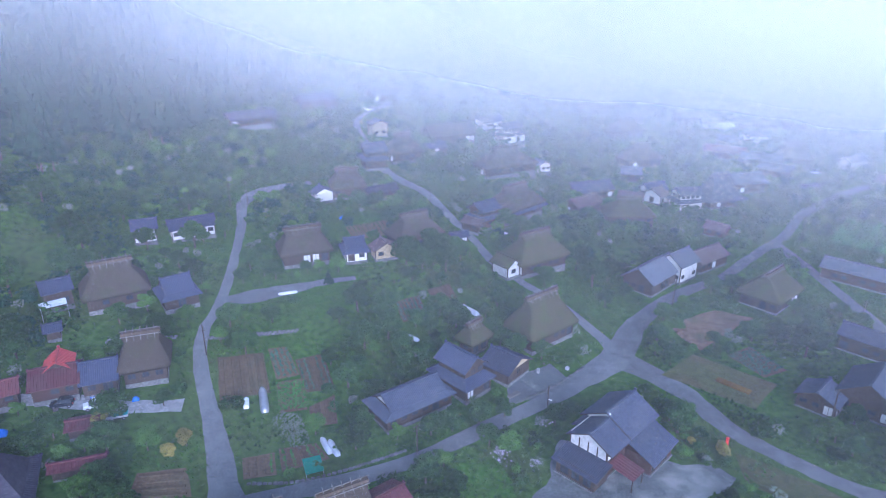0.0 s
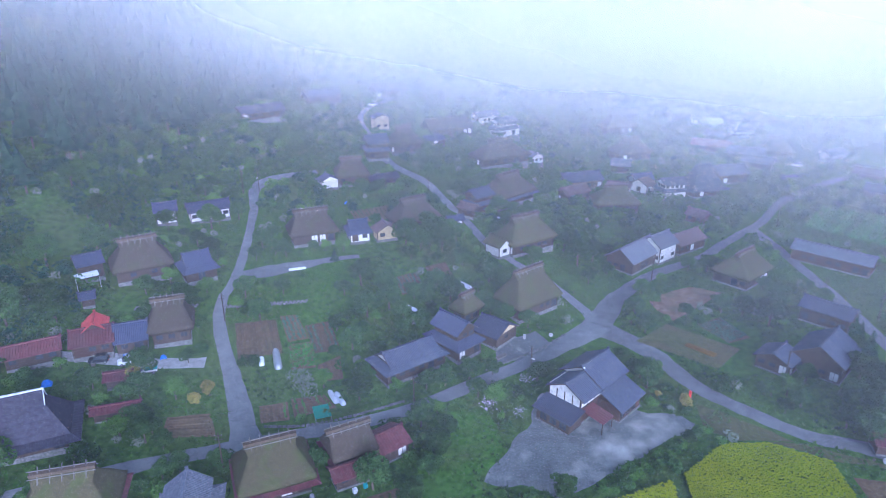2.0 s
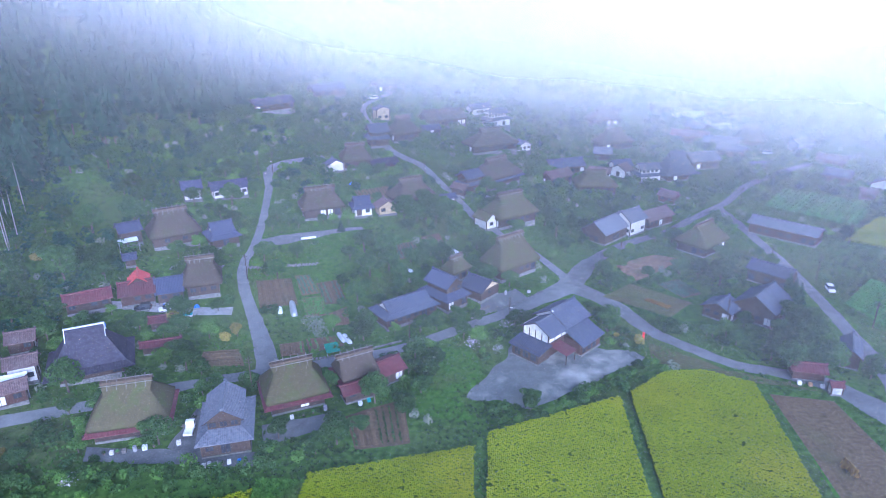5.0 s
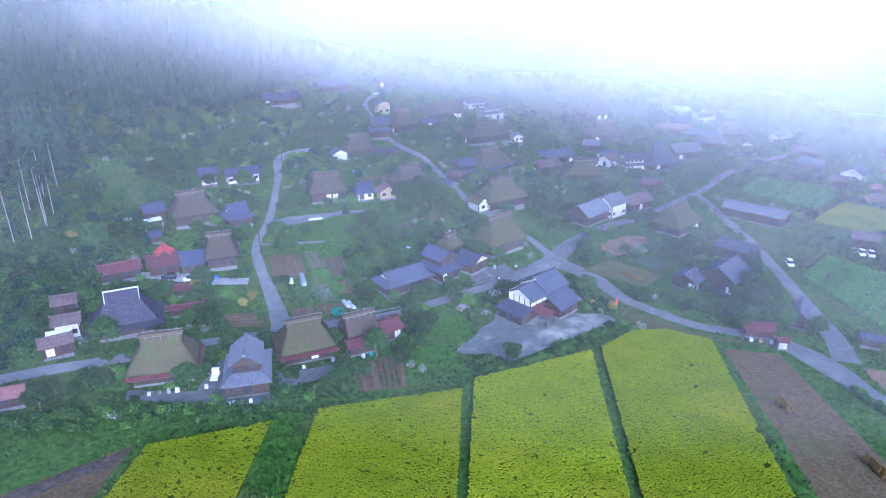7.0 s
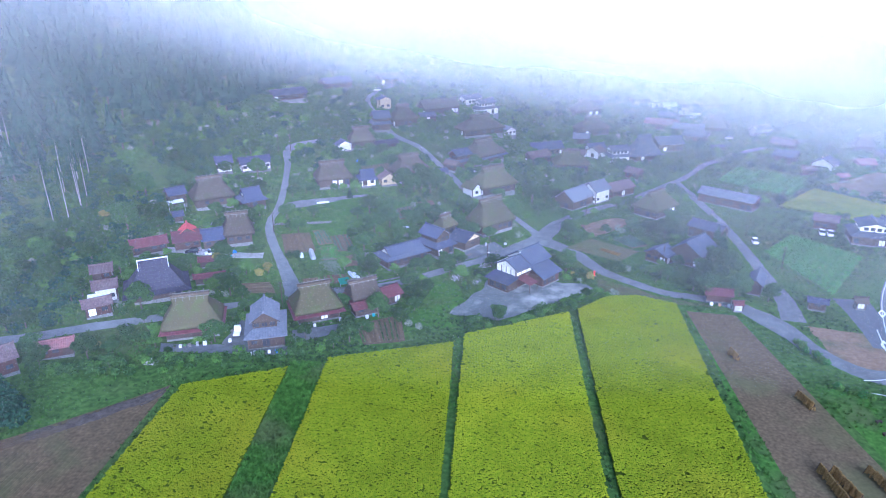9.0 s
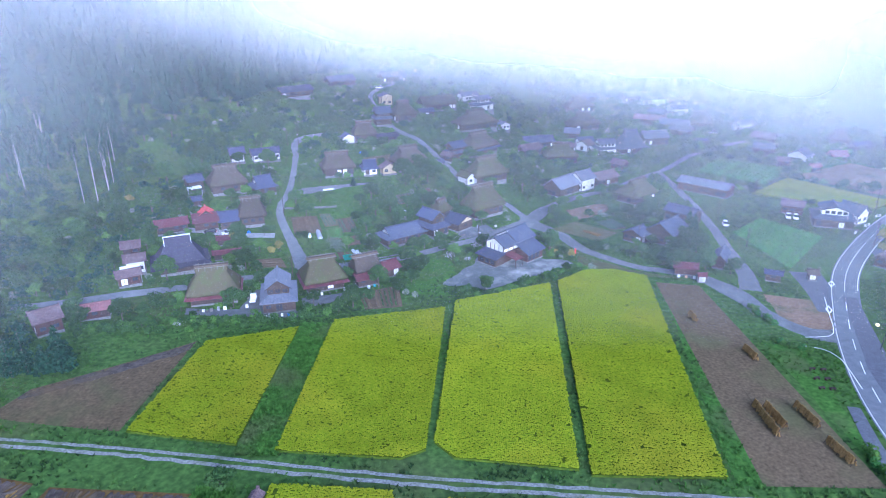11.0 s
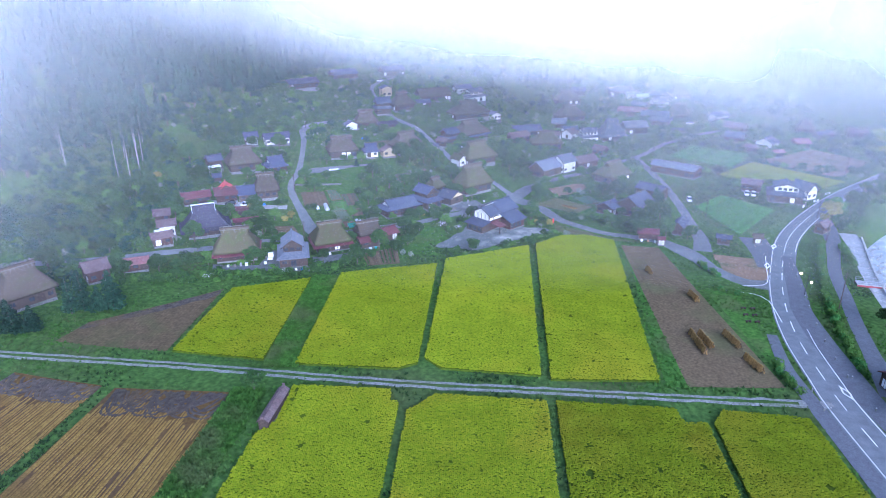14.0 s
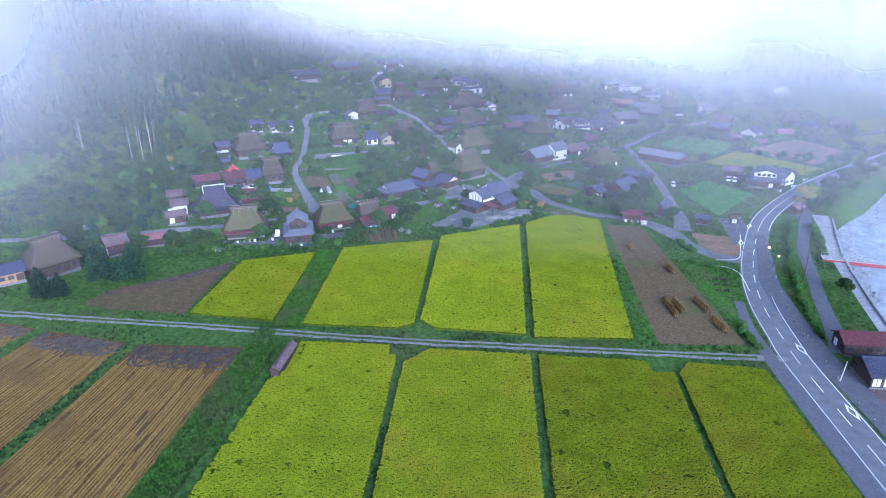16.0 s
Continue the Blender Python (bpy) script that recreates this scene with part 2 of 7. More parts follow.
def rod(bm, a, b, r0, r1=None, sides=6):
    """A tapered bar from a to b."""
    a, b = Vector(a), Vector(b)
    r1 = r0 if r1 is None else r1
    d = (b - a).normalized()
    u = d.orthogonal().normalized()
    w = d.cross(u)
    lo, hi = [], []
    for i in range(sides):
        k = 2 * math.pi * i / sides
        o = u * math.cos(k) + w * math.sin(k)
        lo.append(bm.verts.new(a + o * r0))
        hi.append(bm.verts.new(b + o * r1))
    for i in range(sides):
        j = (i + 1) % sides
        bm.faces.new((lo[i], lo[j], hi[j], hi[i]))
    bm.faces.new(lo[::-1])
    bm.faces.new(hi)
    return bm


def rods(items, r, sides=6):
    bm = bmesh.new()
    for a, b in items:
        rod(bm, a, b, r, r, sides)
    return bm


# ---- the lie of the land ----
BUILT, WAYS, PLOTS, LAWNS = [], [], [], []


def soft(v, k):
    return k * np.logaddexp(0, v / k)


def step(a, b, v):
    u = np.clip((v - a) / (b - a), 0, 1)
    return u * u * (3 - 2 * u)


def river_edge(y):
    return np.interp(y, [-900, -200, -40, 0, 24, 43, 74, 90, 121, 135, 160, 220, 400, 900],
                     [60, 98, 103, 110.5, 117, 123, 136, 147, 174, 188, 224, 300, 520, 1000])


def land(x, y):
    x, y = np.asarray(x, float), np.asarray(y, float)
    y0 = np.clip(60 + (x + 55) * 0.65, 30, 150)
    z = (0.147 - 0.107 * step(12, 50, x)) * soft(y - y0, 8)
    z = z + 0.10 * soft(-66 - x, 5) * step(-60, 40, y)
    west, north = (-x * 0.93 + y * 0.36) - 150, (y * 0.97 + x * 0.1) - 345
    z = z + 0.62 * soft(np.minimum(west, 330), 12) + 0.6 * soft(np.minimum(north, 330), 14)
    e = river_edge(y)
    z = z - 5.0 * step(0.5, 1.5 + 9 * step(74, 95, y), x - e)
    return z + 0.55 * soft(np.minimum(x - e - 62, 300), 8)


def height(x, y):
    return float(land(x, y))


ax = np.concatenate([np.linspace(-2600, -420, 23), np.arange(-400, -135, 8), np.arange(-132, 250, 2.2), np.arange(252, 420, 8), np.linspace(440, 2600, 23)])
ay = np.concatenate([np.linspace(-2600, -300, 20), np.arange(-280, -130, 10), np.arange(-128, 330, 2.2), np.arange(332, 520, 8), np.linspace(540, 2600, 23)])
gx, gy = np.meshgrid(ax, ay)
gz = land(gx, gy)
nx, ny = len(ax), len(ay)
idx = np.arange(nx * ny).reshape(ny, nx)
quads = np.stack([idx[:-1, :-1], idx[:-1, 1:], idx[1:, 1:], idx[1:, :-1]], -1).reshape(-1, 4)
ground = raw("ground", np.stack([gx.ravel(), gy.ravel(), gz.ravel()], 1), quads.tolist(), GRASS)
ground.data.shade_smooth()
tagged(ground, "rough green grass sloping up towards wooded hills", "ground", kind="structure")


def along(points, gap=2.0):
    """Evenly spaced points on a smooth line through the given ones."""
    p = np.array(points, float)
    ext = np.vstack([2 * p[0] - p[1], p, 2 * p[-1] - p[-2]])
    out = []
    for i in range(1, len(ext) - 2):
        a, b, c, d = ext[i - 1:i + 3]
        n = max(1, int(np.linalg.norm(c - b) / gap))
        for k in range(n):
            u = k / n
            out.append(0.5 * (2 * b + (c - a) * u + (2 * a - 5 * b + 4 * c - d) * u * u + (3 * b - a - 3 * c + d) * u ** 3))
    out.append(p[-1])
    return np.array(out)


def ribbon(name, points, width, lift, material, label="", category="", kind="structure", rough_edge=0.0, parent=None, shift=0.0):
    """A strip of even width laid on the land along a line; shift: metres to the right of it."""
    p = along(points)
    t = np.gradient(p, axis=0)
    t /= np.linalg.norm(t, axis=1)[:, None]
    side = np.stack([t[:, 1], -t[:, 0]], 1)
    wide = np.full(len(p), width) if np.isscalar(width) else np.interp(np.linspace(0, 1, len(p)), np.linspace(0, 1, len(width)), width)
    wide = wide * (0.8 if name == "lane" else 1.0)
    WAYS.append((p, wide / 2 + abs(shift)))
    cols = 5
    verts = []
    for i in range(len(p)):
        for c in range(cols):
            u = c / (cols - 1) - 0.5
            jitter = rough_edge * noise.noise((p[i][0] * 0.35, p[i][1] * 0.35, 3.0 * c)) if c in (0, cols - 1) else 0
            q = p[i] + side[i] * (u * wide[i] + shift + jitter)
            verts.append((q[0], q[1], height(*q) + lift - (0.25 if c in (0, cols - 1) else 0) * 0.12))
    faces = [(i * cols + c, i * cols + c + 1, (i + 1) * cols + c + 1, (i + 1) * cols + c) for i in range(len(p) - 1) for c in range(cols - 1)]
    faces = [f[::-1] for f in faces]
    ob = raw(name, verts, faces, material, parent)
    if label:
        tagged(ob, label, category, kind=kind)
    return ob


def patch(name, corners, lift, material, label="", category="", kind="structure", n=14, parent=None, wobble=0.0):
    """A four-cornered piece of ground laid on the land."""
    a, b, c, d = [np.array(q, float) for q in corners]
    (LAWNS if name in ("lawn", "verge") else PLOTS).append([tuple(q) for q in corners])
    verts = []
    for j in range(n + 1):
        for i in range(n + 1):
            u, v = i / n, j / n
            q = (a * (1 - u) + b * u) * (1 - v) + (d * (1 - u) + c * u) * v
            if wobble and (i in (0, n) or j in (0, n)):
                q = q + wobble * np.array([noise.noise((q[0] * 0.22, q[1] * 0.22, 1)), noise.noise((q[0] * 0.22, q[1] * 0.22, 7))])
            verts.append((q[0], q[1], height(*q) + lift))
    faces = [(j * (n + 1) + i, j * (n + 1) + i + 1, (j + 1) * (n + 1) + i + 1, (j + 1) * (n + 1) + i) for j in range(n) for i in range(n)]
    area = (b[0] - a[0]) * (d[1] - a[1]) - (b[1] - a[1]) * (d[0] - a[0])
    if area < 0:
        faces = [f[::-1] for f in faces]
    ob = raw(name, verts, faces, material, parent)
    if label:
        tagged(ob, label, category, kind=kind)
    return ob


def inside(poly, x, y):
    """Which of the points lie in the polygon."""
    hit = np.zeros(len(x), bool)
    for (x0, y0), (x1, y1) in zip(poly, poly[1:] + poly[:1]):
        cross = (y0 > y) != (y1 > y)
        hit ^= cross & (x < (x1 - x0) * (y - y0) / (y1 - y0 + 1e-12) + x0)
    return hit


def leaf_cloud(lobes, count, size, rng, flat=0.0):
    """Many small bent leaves spread over and in a few rounded lobes (x, y, z, rx, ry, rz)."""
    vol = np.array([l[3] * l[4] * l[5] for l in lobes]) ** 0.7
    pick = rng.choice(len(lobes), count, p=vol / vol.sum())
    lob = np.array(lobes)[pick]
    d = rng.normal(size=(count, 3))
    d /= np.linalg.norm(d, axis=1)[:, None]
    r = rng.uniform(0.55, 1.08, count) ** 0.6
    c = lob[:, :3] + d * lob[:, 3:] * r[:, None]
    n = d * 0.8 + rng.normal(0, 0.55, (count, 3)) + np.array([0, 0, 0.35])
    n /= np.linalg.norm(n, axis=1)[:, None]
    u = np.cross(n, rng.normal(size=(count, 3)))
    u /= np.linalg.norm(u, axis=1)[:, None]
    w = np.cross(n, u)
    s = (size * rng.uniform(0.6, 1.35, count))[:, None]
    verts = np.stack([c - u * s, c - w * s * 0.55 + n * s * 0.15, c + u * s, c + w * s * 0.55 + n * s * 0.15], 1).reshape(-1, 3)
    base = np.arange(count)[:, None] * 4
    faces = np.concatenate([base + [0, 1, 2], base + [0, 2, 3]])
    return verts, faces.tolist()


# ---- roads, tracks and yards ----
MAIN = [(300, 226), (240, 188), (197, 155.5), (162, 127), (138, 103.5), (114.8, 75), (100.3, 47.4), (91.9, 26.8), (87.2, 10), (84.7, -6.4), (83.6, -15.7), (82.9, -37.5), (82.2, -60), (81, -110), (76, -260)]
road = ribbon("road", MAIN, 6.6, 0.10, ROAD, "grey asphalt two-lane road with white lines", "road")
ribbon("pavement", [(106.5, 58.5), (97.5, 32.5), (94.5, 24), (92.0, 10), (90.2, -6), (89.4, -16), (89.6, -37), (88.5, -60), (87, -110)], [3.2, 4.4, 5, 5, 5.5, 6, 6, 6], 0.13, PAVING, "dark grey asphalt footway beside the road", "pavement")
ribbon("pavement", [(82.3, 12), (79.3, -2), (78.6, -16), (78.0, -37), (77.3, -60), (76, -110)], [2.2, 3.2, 3.6, 3.6, 3.6], 0.12, PAVING, "dark grey asphalt path along the field edge", "pavement")
ribbon("pavement", [(103, 74), (101, 62), (97, 50)], [8, 7, 4], 0.08, PAVING, "dark grey asphalt forecourt by the junction", "pavement")
ribbon("lane", [(96, 38), (88, 40.5), (82.5, 49), (79.5, 60), (74, 70), (66, 74.5), (59, 77), (51.5, 84), (45.5, 91), (41.5, 101), (36.0, 109), (31.5, 113)], [10, 6, 5.5, 8, 6, 4.2, 4.2, 4.4, 5, 6.5, 9], 0.07, ASPHALT, "pale worn asphalt village lane", "lane", rough_edge=0.5)
ribbon("lane", [(33, 115), (21.5, 103.6), (14.5, 98), (5.5, 91.5), (-1.7, 86), (-8, 81.8), (-15.5, 78.2), (-24, 75), (-33.2, 71.6), (-47.1, 66.3), (-55.1, 62.6), (-62.2, 58.8), (-69.1, 55.4), (-76, 51.5), (-86, 45), (-104, 36), (-130, 26)], [9, 5, 4.2, 3.9, 3.7, 3.6, 3.6, 3.6, 3.8, 3.4, 3.2, 3.2, 3.2], 0.09, ASPHALT, "narrow worn asphalt lane between the houses", "lane", rough_edge=0.4)
ribbon("lane", [(31.5, 114), (35, 120.4), (39.3, 128), (49, 139.5), (58, 146.5), (67.5, 153), (77, 163), (86, 172), (97, 182.5), (110, 199.5), (126, 213), (143, 226), (180, 246)], [8, 5, 4.2, 3.8, 3.6, 3.6, 4.4, 5, 4.4, 3.6, 3.4], 0.11, ASPHALT, "pale asphalt lane curving past a field", "lane", rough_edge=0.4)
ribbon("lane", [(91, 176), (92.3, 160), (92.6, 140), (92, 125), (90.5, 106), (88.5, 88), (87, 74), (84, 62)], [5, 4.2, 4, 4, 4, 4, 5, 7], 0.13, ASPHALT, "pale asphalt lane beside the farmhouses", "lane", rough_edge=0.4)
ribbon("lane", [(31, 115), (30, 119.8), (23.4, 131), (15, 139), (8.5, 146.5), (3.7, 157), (-3.2, 170), (-10.2, 183), (-17.4, 189.5), (-23.4, 196.5), (-31.2, 215.6), (-38, 236), (-34, 252), (-28, 262)], [3.6, 3.2, 3.0, 3.0, 3.4, 4.2, 3.8, 3, 3, 3, 2.6], 0.13, ASPHALT, "narrow lane climbing through the village", "lane", rough_edge=0.4)
ribbon("lane", [(-32.6, 70.8), (-34.2, 73.4), (-37.3, 80.5), (-41.4, 88.7), (-45.9, 97.6), (-49.3, 105.6), (-50.5, 112.5), (-50.2, 118.9), (-51.2, 128.4), (-53.1, 140.4), (-55.7, 153.8), (-58.6, 166), (-54, 175), (-44, 182)], [6.5, 4.6, 3.6, 3.2, 3.0, 2.8, 2.8, 2.6, 2.8, 3.4, 5, 4, 3], 0.13, ASPHALT, "pale concrete lane climbing the slope", "lane", rough_edge=0.35)
ribbon("lane", [(-47, 91), (-55.6, 89.6), (-66, 89.3), (-73, 88)], [4, 3.6, 4, 3], 0.07, CONCRETE, "pale gravel drive in front of a farmhouse", "drive", rough_edge=0.6)
ribbon("lane", [(-51, 120), (-45, 123.5), (-38, 127.5), (-31, 131.5), (-24, 134.5)], [4, 6, 5, 3, 2.6], 0.07, ASPHALT, "short grey lane to a farmyard", "lane", rough_edge=0.5)
track = ribbon("track", [(-150, 3), (-110, 0.2), (-92, -1.8), (-66, -2.2), (-45, -3.8), (-27.4, -5.8), (3.8, -9.3), (31.9, -11.2), (56, -12.8), (82, -14.3)], 2.5, 0.10, TRACK, "pale gravel farm track with a grassy middle", "track", rough_edge=0.5)
ribbon("track_middle", [(-150, 3), (-110, 0.2), (-92, -1.8), (-66, -2.2), (-45, -3.8), (-27.4, -5.8), (3.8, -9.3), (31.9, -11.2), (56, -12.8), (76, -13.9)], 0.8, 0.15, GRASS, "", rough_edge=0.35, parent=track)
patch("yard", [(5.4, 64.5), (17.5, 61.6), (42.8, 80.4), (17.0, 88.5)], 0.06, GRAVEL, "pale grey gravel yard round a white house", "yard", wobble=1.6, n=22)
patch("yard", [(15.5, 99.5), (21.0, 104.0), (17.5, 110.0), (10.5, 105.0)], 0.08, GRAVEL, "sandy yard in front of a thatched farmhouse", "yard", wobble=0.6)
patch("yard", [(8.5, 97.0), (15.5, 99.5), (12.0, 106.0), (8.5, 101.0)], 0.07, ASPHALT, "grey parking pad beside a dark gable", "yard", wobble=0.4)
patch("yard", [(-44.2, 49.0), (-38.2, 47.6), (-37.0, 58.0), (-43.0, 60.0)], 0.065, ASPHALT, "pale concrete yard between two farmhouses", "yard", wobble=0.5)
patch("yard", [(-56.0, 45.6), (-29, 45.2), (-29, 48.6), (-57.5, 48.8)], 0.06, ASPHALT, "pale concrete yard in front of farmhouses", "yard", wobble=0.7)
patch("yard", [(-28.5, 50.0), (-16.5, 56.5), (-17.5, 60.0), (-30, 55.5)], 0.07, ASPHALT, "pale yard in front of a thatched farmhouse", "yard", wobble=0.7)
patch("yard", [(84.5, 42.0), (95, 40.0), (99.0, 56.0), (86, 60.0)], 0.05, RED_SOIL, "dry brown grass plot by the junction", "plot", wobble=0.6)
patch("yard", [(90, -18), (110, -17), (110, -60), (91, -60)], 0.09, BROWN_TILE, "reddish paved forecourt", "forecourt")
ribbon("riverside_path", [(133, 92), (127.4, 74.5), (114.5, 47.8), (108.5, 31), (103.4, 16.8), (97.5, -2), (94.5, -12)], [6, 4.5, 3.4, 3.2, 3.2, 3.4, 5], 0.09, PAVING, "dark asphalt path beside the river", "path")
ribbon("river_walk", [(134, 78), (129, 62), (121.3, 43), (115.2, 24), (108.8, 0), (104, -20)], [5, 5, 3.4, 2.4, 2.2, 2.2], 0.10, CONCRETE, "pale concrete walk on the river wall", "path")

# river wall, with a low parapet
wall_line = along([(136, 74), (123, 43), (117, 24), (110.5, 0), (105.5, -25), (103, -40), (98, -200)], 4.0)
wv, wf = [], []
for k, (qx, qy) in enumerate(wall_line):
    wv += [(qx - 0.3, qy, 0.55), (qx + 0.25, qy, 0.55), (qx + 0.6, qy, -5.6), (qx - 0.6, qy, -5.6)]
    if k:
        o = 4 * k
        wf += [(o - 4 + i, o - 4 + (i + 1) % 4, o + (i + 1) % 4, o + i) for i in range(4)]
tagged(raw("river_wall", wv, wf, CONCRETE), "pale concrete retaining wall with low parapet above the river", "wall", kind="structure")

# the river
rv, rf = [], []
for k, qy in enumerate(np.arange(-700, 700, 12.0)):
    e = float(river_edge(qy))
    for c in range(9):
        rv.append((e - 3 + c * 9.5, qy, -4.35 + 0.05 * noise.noise((e + c, qy * 0.1, 0))))
    if k:
        o = 9 * k
        rf += [(o - 9 + c, o - 9 + c + 1, o + c + 1, o + c) for c in range(8)]
tagged(raw("water", rv, rf, WATER), "shallow pale grey river water", "water", kind="structure")


# ---- white lines ----
def painted(points, width, name, lift=0.125):
    ob = ribbon(name, points, width, lift, PAINT, parent=road)
    return ob


def offset_line(points, d, t0, t1):
    p = along(points, 2.0)
    t = np.gradient(p, axis=0)
    t /= np.linalg.norm(t, axis=1)[:, None]
    q = p + np.stack([t[:, 1], -t[:, 0]], 1) * d
    keep = (q[:, 1] < t0) & (q[:, 1] > t1)
    return [tuple(v) for v in q[keep]]


painted(offset_line(MAIN, -2.9, 300, 62), 0.18, "edge_line")
painted(offset_line(MAIN, -2.9, 36, -250), 0.18, "edge_line")
painted(offset_line(MAIN, 2.9, 260, -250), 0.18, "edge_line")
painted([(100.5, 58.5), (97.2, 50), (94.2, 42), (91.5, 38.6), (86, 38.0)], 0.18, "edge_line", 0.13)
painted([(84, 34.2), (87, 33), (88.9, 29), (87.2, 18)], 0.18, "edge_line", 0.13)
mid = along(MAIN, 1.0)
run = np.concatenate([[0], np.cumsum(np.linalg.norm(np.diff(mid, axis=0), axis=1))])
start = run[np.argmin(np.hypot(mid[:, 0] - 84.7, mid[:, 1] + 11.6))] % 10.0
for s in np.arange(start, run[-1], 10.0):
    a, b = [np.array([np.interp(q, run, mid[:, 0]), np.interp(q, run, mid[:, 1])]) for q in (s, s + 5.0)]
    if not -230 < a[1] < 240 or 62 < a[1] < 92:
        continue
    m_ = [np.interp(s + 2.5, run, mid[:, 0]), np.interp(s + 2.5, run, mid[:, 1])]
    painted([a, m_, b], 0.2, "dash")
painted(offset_line(MAIN, 0.0, 96, 60), 0.2, "centre_line")


def diamond(cx, cy, turn, long=5.2, wide=1.6):
    """A hollow diamond road marking."""
    bm = bmesh.new()
    outer = [(0, long / 2), (wide / 2, 0), (0, -long / 2), (-wide / 2, 0)]
    inner = [(0, long / 2 - 1.2), (wide / 2 - 0.32, 0), (0, -long / 2 + 1.2), (-wide / 2 + 0.32, 0)]
    z = 0.128 + height(cx, cy)
    vo = [bm.verts.new((p[0], p[1], z)) for p in outer]
    vi = [bm.verts.new((p[0], p[1], z)) for p in inner]
    for i in range(4):
        j = (i + 1) % 4
        bm.faces.new((vo[j], vo[i], vi[i], vi[j]))
    ob = part("diamond_mark", bm, PAINT, road)
    ob.matrix_basis = pose(cx, cy, 0, 0, 0, turn)


for cx, cy, turn in ((86.5, -10.4, 3), (85.2, -32.0, 1), (98.0, 51.5, -24), (106.3, 66.5, -30), (141.5, 113, -45), (150.5, 122.5, -47)):
    diamond(cx, cy, turn)


# ---- rice fields and stubble ----
def rice_field(corners, label, seed, gap=0.32, ears=None, gaps=0.6, grain=0.45):
    """A block of ripe rice: many separate tufts in rows over a bed of stems."""
    field = thing("rice_field", 0, 0, 0, 0, label, "rice field", "rice fields")
    rng = np.random.default_rng(seed)
    poly = [tuple(c) for c in corners]
    PLOTS.append(poly)
    bm = bmesh.new()
    top = [bm.verts.new((x, y, height(x, y) + 0.4)) for x, y in poly]
    low = [bm.verts.new((x, y, height(x, y) - 0.1)) for x, y in poly]
    f = bm.faces.new(top)
    for i in range(len(poly)):
        j = (i + 1) % len(poly)
        bm.faces.new((top[i], low[i], low[j], top[j]))
    bmesh.ops.recalc_face_normals(bm, faces=bm.faces)
    part("stem_bed", bm, RICE_DEEP, field)
    xs, ys = [p[0] for p in poly], [p[1] for p in poly]
    hx, hy = np.meshgrid(np.arange(min(xs), max(xs), gap), np.arange(min(ys), max(ys), gap * 0.9))
    hx, hy = hx.ravel(), hy.ravel()
    hx = hx + rng.normal(0, 0.045, len(hx)) + 0.09 * np.sin(hy * 0.23 + 3 * np.sin(hx * 0.11))
    hy = hy + rng.normal(0, 0.12, len(hy))
    keep = inside(poly, hx, hy)
    holes = np.array([noise.noise((x * grain, y * grain, seed)) for x, y in zip(hx, hy)]) if len(hx) < 200000 else 0
    keep &= holes < gaps
    hx, hy = hx[keep], hy[keep]
    n = len(hx)
    tall = 0.80 + rng.normal(0, 0.035, n) + 0.05 * np.sin(hx * 0.21 + seed) * np.cos(hy * 0.17)
    wide = 0.76 * gap + rng.normal(0, 0.03, n)
    base = land(hx, hy)
    sides = 4
    verts = np.zeros((n, sides + 1, 3))
    verts[:, 0, 0], verts[:, 0, 1], verts[:, 0, 2] = hx + rng.normal(0, 0.05, n), hy + rng.normal(0, 0.05, n), base + tall
    spin = rng.uniform(0, 6.28, n)
    for k in range(sides):
        a = spin + 6.2832 * k / sides
        r = wide * rng.uniform(0.75, 1.25, n)
        verts[:, k + 1, 0], verts[:, k + 1, 1] = hx + r * np.cos(a), hy + r * np.sin(a)
        verts[:, k + 1, 2] = base + tall - 0.1 - rng.uniform(0, 0.1, n)
    first = np.arange(n) * (sides + 1)
    faces = np.stack([np.stack([first, first + 1 + k, first + 1 + (k + 1) % sides], 1) for k in range(sides)], 1).reshape(-1, 3)
    tufts = raw("rice_tufts", verts.reshape(-1, 3), faces.tolist(), ears or RICE, field)
    tagged(tufts, "golden green ears of ripe rice", kind="stuff")
    return field


rice_field([(-45.9, 33.1), (-27.0, 39.7), (-27.5, -1.6), (-48.1, 1.4)], "golden green ripe rice field with flattened dark spots", 1, gaps=0.42, grain=1.15)
rice_field([(-19.6, 43.5), (6.3, 50.5), (4.8, -2.1), (0.7, -4.4), (-20.3, -3.0)], "golden green ripe rice field beside a grassy ditch", 2, gaps=0.52, grain=1.0)
rice_field([(8.6, 54.0), (33.2, 65.3), (29.6, -6.4), (9.7, -4.0), (6.2, -0.1)], "golden green ripe rice field between grass banks", 3, gaps=0.54, grain=1.0)
rice_field([(35.4, 66.4), (43.6, 73.6), (51.3, 74.4), (59.6, 70.0), (52.4, -7.6), (31.4, -7.6)], "golden green ripe rice field below the village lane", 4)
rice_field([(-18.7, -10.9), (0.4, -11.9), (0.9, -15.8), (2.4, -16.0), (1.4, -78), (-26.0, -78), (-21.3, -25.7), (-18.9, -22)], "golden green ripe rice field beside a small hut", 5, gaps=0.58, grain=0.6)
rice_field([(4.1, -18.6), (9.0, -13.2), (29.8, -15.0), (27.4, -78), (2.6, -78)], "olive gold ripe rice field below the gravel track", 6, ears=RICE_OLIVE, gaps=0.6, grain=1.0)
rice_field([(31.5, -14.9), (52.6, -16.8), (53.2, -21.0), (57.1, -20.9), (53.2, -78), (29.3, -78)], "olive gold ripe rice field with a bare corner", 7, ears=RICE_OLIVE)
rice_field([(58.3, -20.8), (61.1, -17.0), (75.4, -19.2), (74.2, -78), (55.0, -78)], "deep green rice field beside the main road", 8, ears=RICE_OLIVE)
